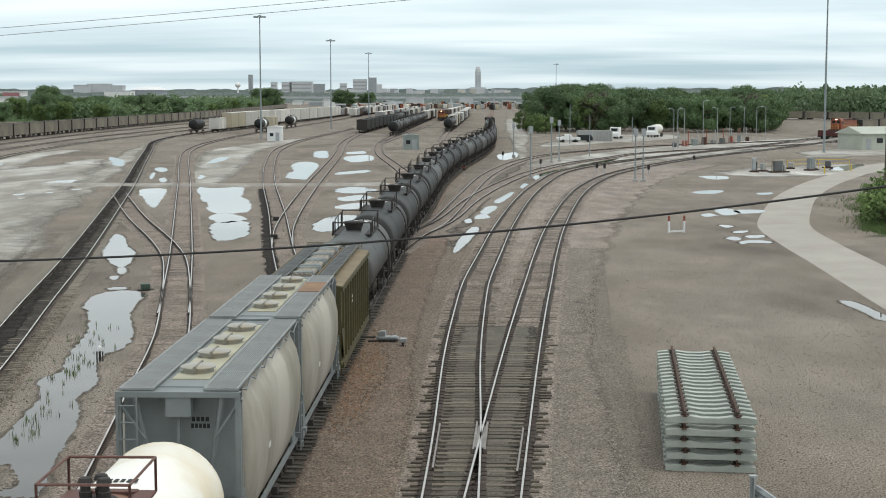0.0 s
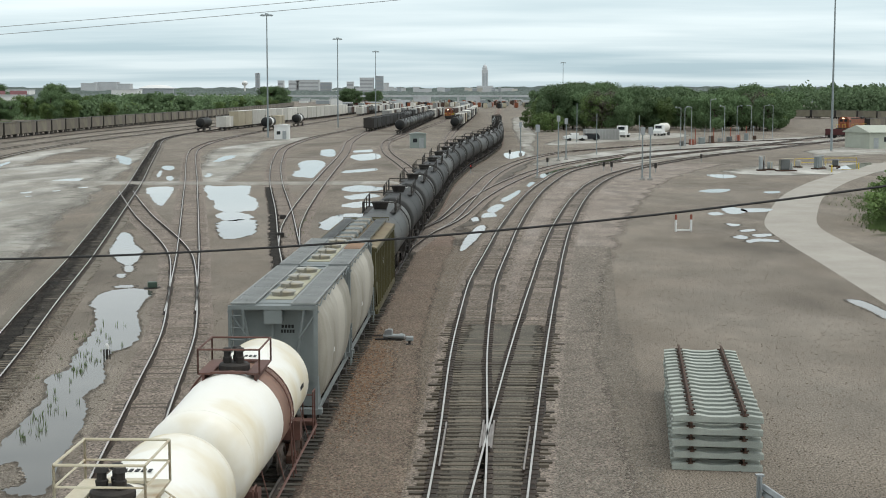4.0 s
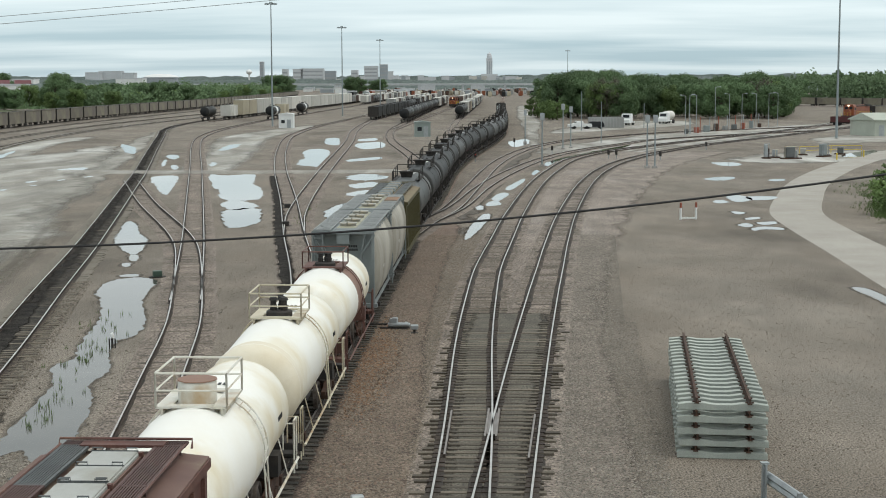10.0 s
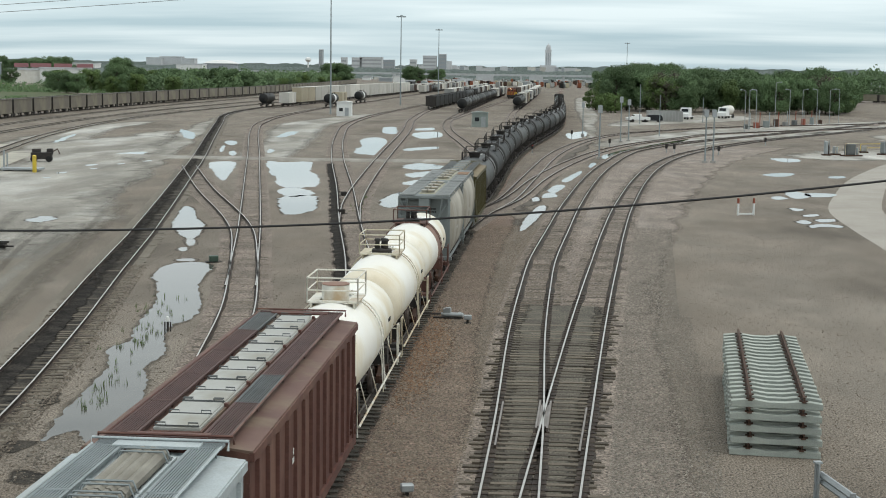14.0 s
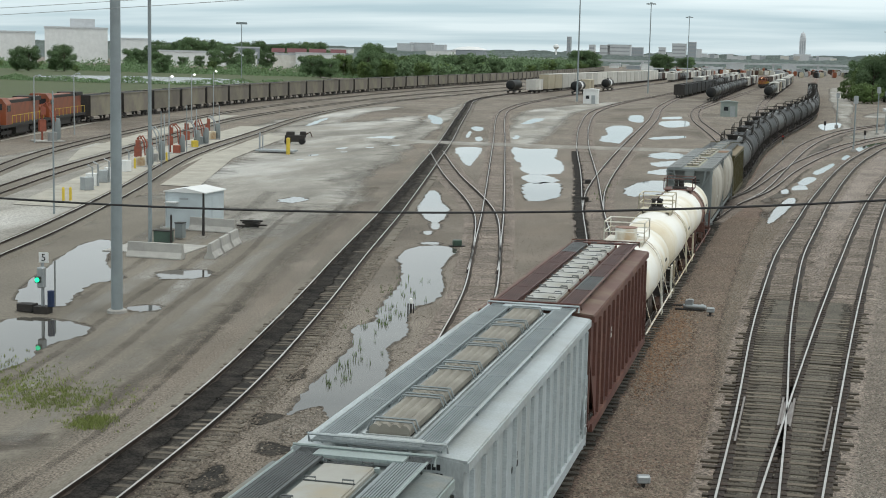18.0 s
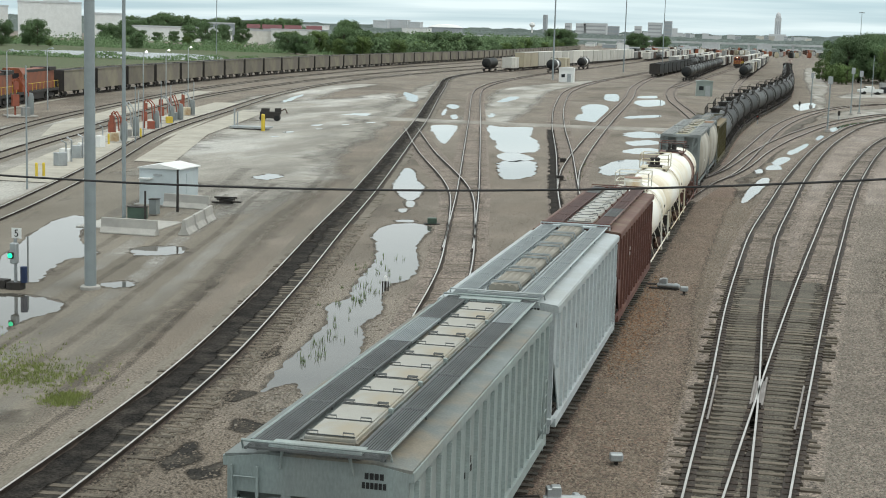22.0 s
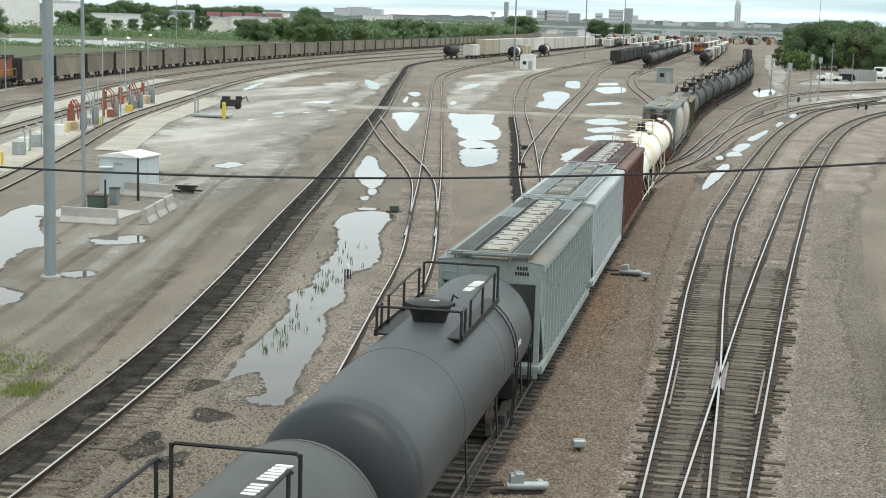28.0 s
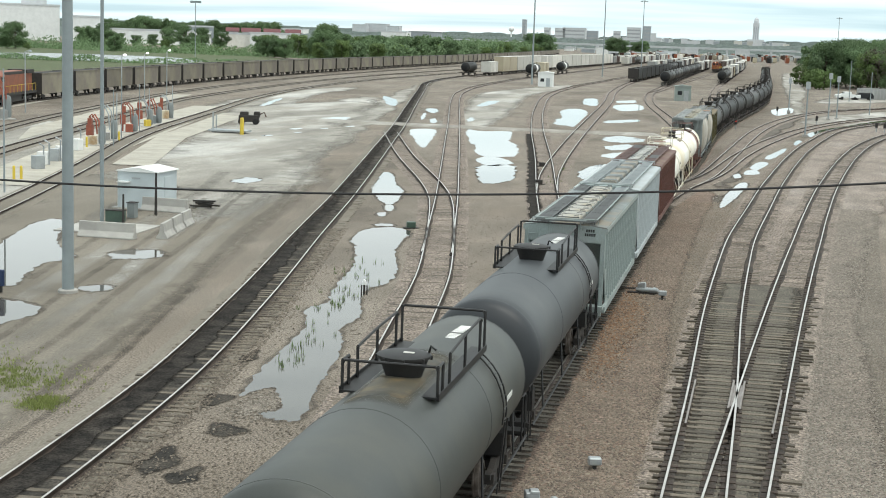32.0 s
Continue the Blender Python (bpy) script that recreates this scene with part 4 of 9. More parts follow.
# between the west tracks, then beside the main line, by the road and round the cabin
puddle([(-35.3, 170.8), (-32.6, 172.8), (-29.9, 155.9), (-28.3, 144.1), (-29.4, 146.8), (-31.5, 154.8)], 0.2)
puddle([(-29.2, 175.4), (-27.3, 174.4), (-24.0, 175.6), (-22.1, 161.4), (-20.0, 151.4), (-18.6, 141.4), (-18.8, 137.5), (-19.9, 136.1), (-21.0, 136.1), (-22.6, 141.2), (-24.1, 150.4), (-25.4, 154.1)], 0.25)
puddle([(-21.2, 132.4), (-20.7, 136.3), (-19.2, 135.1), (-17.5, 130.6), (-17.9, 127.7), (-19.2, 126.3)], 0.15)
puddle([(-19.8, 124.7), (-19.0, 127.1), (-17.1, 127.6), (-15.9, 119.9), (-15.4, 114.8), (-15.8, 111.7), (-16.7, 110.2), (-17.5, 111.7), (-18.8, 118.3)], 0.22)
puddle([(-24.0, 233.5), (-23.7, 244.8), (-21.2, 242.7), (-18.7, 224.2), (-17.7, 210.7), (-17.7, 193.7), (-19.1, 194.0), (-20.9, 197.0), (-22.0, 208.8), (-22.0, 215.8)], 0.3)
puddle([(-25.4, 289.7), (-23.4, 295.2), (-21.3, 272.9), (-20.8, 259.9), (-23.5, 267.9)], 0.3)
puddle([(-18.7, 287.5), (-15.8, 293.8), (-15.1, 282.2), (-17.9, 279.3)], 0.3)
puddle([(-17.7, 265.6), (-14.2, 274.6), (-12.4, 263.1), (-12.3, 251.1), (-14.9, 244.2), (-16.9, 253.8)], 0.3)
puddle([(-15.0, 211.3), (-11.1, 218.0), (-10.8, 211.5), (-14.6, 205.2)], 0.25)
puddle([(-12.5, 171.3), (-11.3, 176.7), (-8.5, 174.2), (-7.8, 168.3), (-9.9, 164.8), (-11.9, 166.5)], 0.25)
puddle([(-11.3, 157.2), (-9.1, 162.4), (-7.6, 156.9), (-10.2, 152.5)], 0.25)
puddle([(-10.7, 144.0), (-8.9, 150.0), (-6.5, 146.7), (-8.9, 141.4)], 0.2)
puddle([(-11.0, 124.5), (-10.5, 130.9), (-9.4, 134.1), (-7.9, 133.7), (-7.3, 127.8), (-7.6, 121.8), (-9.4, 117.7), (-10.4, 119.2)], 0.2)
puddle([(-43.5, 221.5), (-43.5, 225.9), (-41.9, 223.1), (-40.2, 212.6), (-41.3, 213.6)], 0.2)
puddle([(-40.5, 203.1), (-41.8, 213.0), (-39.4, 200.7), (-38.5, 193.3)], 0.2)
puddle([(-37.5, 194.1), (-37.3, 197.4), (-35.5, 188.1), (-35.8, 186.4)], 0.2)
puddle([(-33.4, 200.8), (-33.3, 204.2), (-32.0, 197.1), (-32.2, 193.8)], 0.2)
puddle([(-38.9, 241.8), (-40.1, 261.6), (-38.3, 263.5), (-37.3, 243.5)], 0.3)
puddle([(-60.4, 266.5), (-54.7, 251.6), (-50.2, 230.6), (-52.2, 233.3), (-56.5, 249.7)], 0.3)
puddle([(-50.5, 187.8), (-48.3, 191.3), (-47.0, 186.1), (-49.4, 184.1)], 0.3)
puddle([(-68.1, 217.3), (-71.9, 238.5), (-70.4, 234.6), (-66.3, 212.4)], 0.3)
puddle([(-34.5, 102.9), (-34.2, 105.5), (-33.1, 105.1), (-32.6, 103.5), (-32.9, 101.5), (-33.8, 101.5)], 0.2)
puddle([(-19.0, 80.1), (-17.8, 81.7), (-16.4, 80.2), (-16.1, 77.1), (-15.6, 72.5), (-14.3, 67.1), (-13.8, 63.2), (-14.2, 61.0), (-13.9, 58.2), (-13.1, 54.8), (-13.2, 52.2), (-12.5, 49.6), (-11.9, 46.2), (-11.6, 43.1), (-11.0, 39.2), (-11.7, 38.9), (-12.3, 39.4), (-11.9, 40.2), (-12.9, 42.5), (-13.5, 41.3), (-13.9, 44.5), (-14.2, 48.2), (-14.6, 52.5), (-15.5, 55.4), (-15.1, 57.4), (-15.8, 61.2), (-16.4, 66.9), (-17.9, 73.3), (-18.7, 75.7)], 0.1)
puddle([(-25.8, 115.5), (-24.9, 114.0), (-23.0, 106.6), (-21.2, 100.8), (-20.3, 93.3), (-21.4, 94.6), (-23.8, 101.9), (-24.5, 106.6), (-25.5, 112.2)], 0.12)
puddle([(-20.6, 92.4), (-20.2, 92.7), (-19.6, 90.3), (-19.8, 89.4)], 0.08)
puddle([(-20.1, 88.0), (-19.7, 88.5), (-19.4, 86.9), (-19.7, 86.6)], 0.08)
puddle([(-19.0, 82.7), (-18.2, 83.2), (-17.9, 82.2), (-18.7, 82.0)], 0.06)
puddle([(-28.4, 131.9), (-28.1, 135.1), (-26.3, 128.8), (-26.1, 124.2), (-26.9, 125.9)], 0.15)
puddle([(0.7, 102.3), (1.2, 110.9), (2.2, 120.5), (2.9, 122.0), (2.8, 117.9), (1.9, 109.5), (1.1, 103.0)], 0.08)
puddle([(1.9, 128.8), (2.4, 130.6), (2.5, 127.1), (2.0, 125.9)], 0.08)
puddle([(2.9, 132.5), (3.3, 135.1), (4.1, 135.1), (4.1, 131.2), (2.9, 130.0)], 0.08)
puddle([(3.5, 138.4), (4.6, 145.6), (5.4, 144.1), (4.1, 135.7)], 0.1)
puddle([(5.4, 153.6), (6.5, 159.8), (7.8, 167.5), (7.9, 164.5), (6.2, 152.0), (5.4, 149.5)], 0.1)
puddle([(9.3, 177.0), (10.2, 184.0), (10.5, 181.6), (9.6, 173.7)], 0.1)
puddle([(12.5, 201.1), (15.8, 215.0), (19.4, 223.6), (15.8, 204.1), (12.3, 192.8)], 0.2)
puddle([(18.4, 221.8), (24.8, 242.9), (31.8, 263.4), (24.9, 234.8), (19.7, 216.7)], 0.2)
puddle([(10.1, 273.7), (14.1, 287.7), (13.4, 265.9), (10.2, 251.6)], 0.2)
puddle([(28.5, 167.5), (30.9, 170.5), (32.4, 169.5), (30.5, 164.5), (28.6, 164.5)], 0.15)
puddle([(35.1, 201.1), (38.4, 201.1), (38.1, 195.5), (35.5, 192.8)], 0.2)
puddle([(23.8, 135.1), (24.9, 136.4), (25.0, 133.8), (23.8, 132.5)], 0.1)
puddle([(26.2, 141.9), (27.1, 143.4), (28.0, 140.5), (27.8, 137.1), (26.5, 134.4), (25.6, 135.1)], 0.12)
puddle([(28.0, 140.5), (30.7, 140.5), (29.7, 137.1), (27.7, 136.4)], 0.1)
puddle([(23.5, 124.2), (24.4, 123.1), (23.7, 121.5), (23.3, 122.0)], 0.07)
puddle([(23.4, 117.9), (24.6, 118.9), (24.4, 117.4), (23.3, 116.4)], 0.07)
puddle([(23.5, 114.0), (25.1, 115.0), (24.8, 113.1), (23.7, 112.2)], 0.07)
puddle([(21.7, 112.2), (22.6, 113.6), (22.8, 111.7), (22.0, 110.4)], 0.07)
puddle([(22.2, 109.5), (23.4, 110.9), (24.5, 110.0), (24.3, 108.3), (23.1, 108.7), (22.1, 107.8)], 0.07)
puddle([(35.4, 165.5), (37.2, 166.5), (36.7, 163.5), (35.1, 162.6)], 0.15)
puddle([(59.0, 223.6), (68.0, 238.8), (62.3, 220.1), (57.5, 215.0)], 0.3)
for x, y, w in ((-46.6, 150, 0.5), (-45.2, 157, 0.35), (-47.2, 163, 0.6), (-44.6, 166, 0.4), (-43.0, 172, 0.5), (-45.8, 143, 0.3)):
    puddle([(x - w, y), (x, y + 3 * w), (x + w, y + w), (x + 0.3 * w, y - 2 * w)], 0.12)
puddle([(21.0, 77.2), (21.7, 77.2), (21.9, 75.2), (21.9, 70), (21.2, 71), (21.2, 73.1)], 0.06)
puddle([(-35.5, 76.6), (-32.2, 68.6), (-29.4, 64.5), (-29.8, 62.2), (-29.2, 59.2), (-28.4, 56.4), (-29.8, 56), (-31.6, 58.5), (-34.3, 66.7), (-36.5, 75)], 0.14)
puddle([(-28.9, 52.8), (-27.1, 53.2), (-24.9, 51.8), (-25.0, 48.6), (-24.6, 46.0), (-24.6, 44.2), (-26.2, 43.8), (-28.4, 47)], 0.14)
puddle([(-25.7, 57.0), (-24.8, 57.8), (-24.3, 56.7), (-25.0, 56.1)], 0.08)
puddle([(-28.2, 65.8), (-28.2, 67.3), (-26.5, 68.0), (-25.7, 66.3), (-26.3, 65.1), (-27.4, 64.8)], 0.1)
tagged(sheet("pond", [blob([(-172, 458), (-205, 447), (-236, 455), (-266, 515), (-258, 548), (-215, 556), (-186, 515)], 1.5, 5, seed=9)], 0.03, "pondwater", "flat pond beyond the coal train", "water"), kind="structure")
soft_sheet("grass", [blob([(34.3, 112), (36, 121), (41, 138), (50, 163), (70, 168), (70, 112)], 0.5, seed=42),
                blob([(-117, 240), (-124, 330), (-126, 500), (-170, 600), (-400, 900), (-500, 500), (-300, 200), (-150, 150)], 2.0, seed=43)],
      0.008, "grass", "thin rough green grass on dirt", "grass", rim=2.5)

# ---- tracks ----
RAIL_SECTION = [(-0.07, 0.02), (-0.07, 0.035), (-0.012, 0.06), (-0.012, 0.145), (-0.036, 0.155), (-0.036, RAIL_TOP - 0.004), (0.036, RAIL_TOP - 0.004), (0.036, 0.155), (0.012, 0.145), (0.012, 0.06), (0.07, 0.035), (0.07, 0.02)]
BED = {"main": "pinkballast", "lead_west": "dirt", "fuel_one": "dirt", "fuel_two": "dirt", "fuel_three": "dirt", "coal": "dirt"}
TRACK_OB = {}


def track(name):
    xy, g = LINES[name]
    polished = name not in ("fuel_two", "fuel_three", "fifth", "sixth", "seventh", "boxcar_row", "coal")
    root = tagged(new("railway_track"), "steel rails on timber ties in ballast" if name != "lead_west" else "steel rails on timber ties with oil-blackened ballast between", "railway track", "yard tracks", "structure")
    bm = B()
    w = 1.75 if name in NEAR else 1.5
    top = 0.018 + 0.0045 * list(TRACKS).index(name) * (0.3 if name in NEAR else 1.0)
    lift = top
    ribbon(bm, xy, g, [(-w, -0.03), (-w * 0.78, lift), (-0.62, lift), (-0.5, top), (w * 0.78, top), (w, -0.03)])
    part("ballast_bed", bm, BED.get(name, "ballast"), root)
    if name == "main":
        # the shade under the train is painted onto the ballast here
        m_near = (xy[:, 1] > 10) & (xy[:, 1] < 130)
        soft_strip("oily_ballast", xy[m_near], g[m_near], [(-1.6, top + 0.002, 0), (-1.1, top + 0.004, 0.6), (1.1, top + 0.004, 0.6), (1.65, top + 0.002, 0)], "darkballast", root, "ballast under the train, its shade painted dark")
    if name in ("lead_west", "third"):
        west = name == "lead_west"
        e = np.array([noise.noise((x * 0.9, y * 0.9, 2.0)) for x, y in xy]) * (0.3 if west else 0.22)
        wob = xy + e[:, None] * np.stack([g[:, 1], -g[:, 0]], 1)
        if west:
            near, far = xy[:, 1] < 72, xy[:, 1] > 70
            soft_strip("oil_stain", wob[far], g[far], [(-0.74, 0.05, 0.3), (-0.5, 0.064, 0.62), (-0.2, 0.06, 0.6), (0.2, 0.04, 0)], "oilblack", root, "patchy oil between the rails")
            soft_strip("oil_stain", wob[near], g[near], [(-0.74, 0.05, 0.8), (-0.6, 0.066, 1.3), (-0.15, 0.062, 1.1), (0.02, 0.052, 0.6), (0.2, 0.036, 0)], "oilblack", root, "oil-blackened strip between the rails")
            soft_strip("oily_ballast", wob[far], g[far], [(-1.1, 0.022, 0), (-0.75, 0.026, 0.4), (0.1, 0.0265, 0.55), (0.7, 0.025, 0.45), (1.0, 0.022, 0)], "darkballast", root, "dark oily ballast between the ties")
            soft_strip("oily_ballast", wob[near], g[near], [(-1.0, 0.022, 0), (-0.8, 0.026, 0.5), (0.1, 0.0265, 0.8), (0.75, 0.025, 0.7), (1.2, 0.022, 0)], "darkballast", root, "dark oily ballast between the bare ties")
        else:
            near = xy[:, 1] < 174
            soft_strip("oil_stain", wob[near], g[near], [(-1.6, 0.012, 0), (-1.2, top + 0.01, 0.9), (-0.75, top + 0.01, 0.9), (-0.4, top + 0.008, 0)], "oilblack", root, "oil-blackened strip beside the rail")
    for side in (-0.7535, 0.7535):
        off = xy + side * np.stack([g[:, 1], -g[:, 0]], 1)
        bm = B()
        ribbon(bm, off, g, RAIL_SECTION)
        rail = part("rail", bm, "railrust", root)
        # one dark ribbon paints both the dust and the rail's thin shade
        bm = B()
        zd = top + 0.007 if not name.startswith("right_") or name[6:] not in ("one", "two") else 0.09
        dw = 1.0 if name in ("right_one", "right_two", "lead_west") else 0.62
        ed = np.array([noise.noise((x * 1.3, y * 0.6, side)) for x, y in off]) * 0.1
        ribbon(bm, off + ed[:, None] * np.stack([g[:, 1], -g[:, 0]], 1), g, [(-0.24 * dw, top - 0.01), (-0.17 * dw, zd), (0.17 * dw, zd), (0.24 * dw, top - 0.01)])
        part("rail_dust", bm, "raildust", rail, "rust and oil dust along the rail, rail shade painted in")
        bm = B()
        ribbon(bm, off, g, [(-0.031, RAIL_TOP - 0.004), (-0.029, RAIL_TOP), (0.029, RAIL_TOP), (0.031, RAIL_TOP - 0.004)])
        part("rail_head", bm, "railtop" if polished else "oldrail", rail, "worn bright running surface")
    TRACK_OB[name] = root
    return root


for name in TRACKS:
    track(name)


def across(name, y, k=0.0):
    xy = LINES[name][0]
    return float(np.interp(y, xy[:, 1], xy[:, 0])) + k


# ballast packed between the switch ties; shade in the tie-end gaps is painted dark
ty = np.arange(29, 69, 0.6)
for nm, z0, lo, hi, lb in (("darkballast", 0.040, -1.02, 1.02, "ballast between the bare tie ends, gap shade painted dark"), ("turnoutbed", 0.070, -0.66, 0.62, "oily ballast packed between the switch rails")):
    edge_l = [(across("right_one", y, lo + 0.1 * noise.noise((y * 1.7, lo, 1)) + max(0.0, y - 62) * 0.05 * -lo), y) for y in ty]
    edge_r = [(across("right_two", y, hi + 0.1 * noise.noise((y * 1.7, hi, 2)) - max(0.0, y - 62) * 0.05 * hi), y) for y in ty]
    soft_sheet("gravel_strip", [edge_l + edge_r[::-1]], z0, nm, lb, "gravel", rim=0.7)

# ---- rolling stock (x across, y along, z up from the rail head) ----
WHEEL_R = 0.457


def make_wheelset():
    bm = B()
    m = pose(0, 0, 0, 0, 90, 0)
    turned(bm, [(0.07, -1.0), (0.09, -0.66)], 10, m)
    turned(bm, [(0.08, -0.7), (0.08, 0.7)], 10, m)
    turned(bm, [(0.09, 0.66), (0.07, 1.0)], 10, m)
    for s in (-1, 1):
        a = pose(0, 0, 0, 0, 90 * s, 0)
        turned(bm, [(0.10, 0.82), (0.13, 0.83), (0.33, 0.76), (0.37, 0.82), (WHEEL_R - 0.01, 0.82), (WHEEL_R, 0.80), (WHEEL_R, 0.72), (WHEEL_R + 0.028, 0.70), (WHEEL_R + 0.028, 0.675), (0.37, 0.68), (0.34, 0.72), (0.10, 0.69)], 24, a)
    return part("wheelset", bm, "wheel", smooth=True)


def make_truck(material="dark"):
    """A truck of two cast side frames, a bolster and coil springs, with two wheelsets."""
    bm = B()
    for s in (-1, 1):
        x = s * 1.0
        sec = [(-1.15, 0.50), (-1.15, 0.62), (-0.75, 0.66), (-0.35, 0.80), (0.35, 0.80), (0.75, 0.66), (1.15, 0.62), (1.15, 0.50), (0.7, 0.42), (0.34, 0.22), (-0.34, 0.22), (-0.7, 0.42)]
        a = [bm.verts.new((x - 0.07, y, z)) for y, z in sec]
        b = [bm.verts.new((x + 0.07, y, z)) for y, z in sec]
        n = len(sec)
        for i in range(n):
            bm.faces.new((a[i], a[(i + 1) % n], b[(i + 1) % n], b[i]))
        bm.faces.new(a[::-1])
        bm.faces.new(b)
        for y in (-0.89, 0.89):
            bx(bm, x + s * 0.02, y, 0.47, 0.22, 0.26, 0.24)
        for y in (-0.15, 0, 0.15):
            turned(bm, [(0.06, 0.30), (0.06, 0.52)], 8, pose(x + s * 0.08, y, 0))
    bx(bm, 0, 0, 0.62, 2.1, 0.36, 0.2)
    t = part("truck", bm, material)
    for y in (-0.89, 0.89):
        w = again(WHEELSET, t, pose(0, y, WHEEL_R))
        w["axle"] = 1
    return t


WHEELSET = make_wheelset()


def running_gear(car, half, material="dark", coupler_y=None):
    for s in (-1, 1):
        t = make_truck(material)
        t.parent, t.matrix_basis = car, pose(0, s * half, 0)
        if coupler_y:
            boxpart("coupler", [(0, s * (coupler_y - 0.35), 0.85, 0.18, 0.9, 0.18), (0.05, s * coupler_y, 0.85, 0.34, 0.3, 0.28)], "rustiron", car)
            bm = B()
            tube(bm, [(0.28, s * (coupler_y - 0.55), 0.75), (0.3, s * (coupler_y - 0.2), 0.4), (0.24, s * (coupler_y + 0.02), 0.32)], 0.025, 6)
            part("air_hose", bm, "cable", car)


def ladder(car, x, y, z0, z1, along, width=0.45, material="hopgrey", rungs=6, name="ladder"):
    bm = B()
    dx, dy = (0, width / 2) if along else (width / 2, 0)
    for s in (-1, 1):
        bx(bm, x + s * dx, y + s * dy, (z0 + z1) / 2, 0.04, 0.04, z1 - z0)
    for i in range(rungs):
        z = z0 + (i + 0.5) * (z1 - z0) / rungs
        tube(bm, [(x - dx, y - dy, z), (x + dx, y + dy, z)], 0.016, 5)
    return part(name, bm, material, car)


def lettering(car, x, y, z, sizes, material, faces="end", name="lettering"):
    """Plain bars in place of the painted numbers: rows of (width, height)."""
    bm = B()
    for r, (w, h, n) in enumerate(sizes):
        for i in range(n):
            off = (i - (n - 1) / 2) * w * 1.35
            zz = z - r * h * 1.5
            if faces == "end":
                bx(bm, x + off, y, zz, w, 0.008, h)
            else:
                bx(bm, x, y + off, zz, 0.008, w, h)
    return part(name, bm, material, car)


def walkway(car, x, y0, y1, z, width, n, mats, posts=True):
    """A roof running board of n grating panels on small posts."""
    seg = (y1 - y0) / n
    protos = {}
    for i in range(n):
        m = mats[i % len(mats)]
        yc = y0 + (i + 0.5) * seg
        if m not in protos:
            bm = B()
            L = seg - 0.02
            for s in (-1, 1):
                bx(bm, s * (width / 2 - 0.02), 0, 0, 0.04, L, 0.05)
                bx(bm, 0, s * (L / 2 - 0.02), 0, width - 0.08, 0.04, 0.05)
            k = int(width / 0.045)
            for j in range(1, k):
                bx(bm, -width / 2 + j * width / k, 0, 0.004, 0.027, L - 0.06, 0.035)
            for j in range(1, 6):
                bx(bm, 0, -L / 2 + j * L / 6, -0.012, width - 0.06, 0.025, 0.02)
            protos[m] = part("running_board", bm, m, car, at=pose(x, yc, z))
        else:
            again(protos[m], car, pose(x, yc, z), "running_board")
    if posts:
        bracket = None
        for i in range(n + 1):
            yc = min(max(y0 + i * seg, y0 + 0.05), y1 - 0.05)
            for s in (-1, 1):
                at = pose(x + s * (width / 2 - 0.06), yc, z - 0.11)
                if bracket is None:
                    bm = B()
                    bx(bm, 0, 0, 0, 0.03, 0.03, 0.2)
                    bracket = part("board_bracket", bm, mats[0], car, at=at)
                else:
                    again(bracket, car, at, "board_bracket")


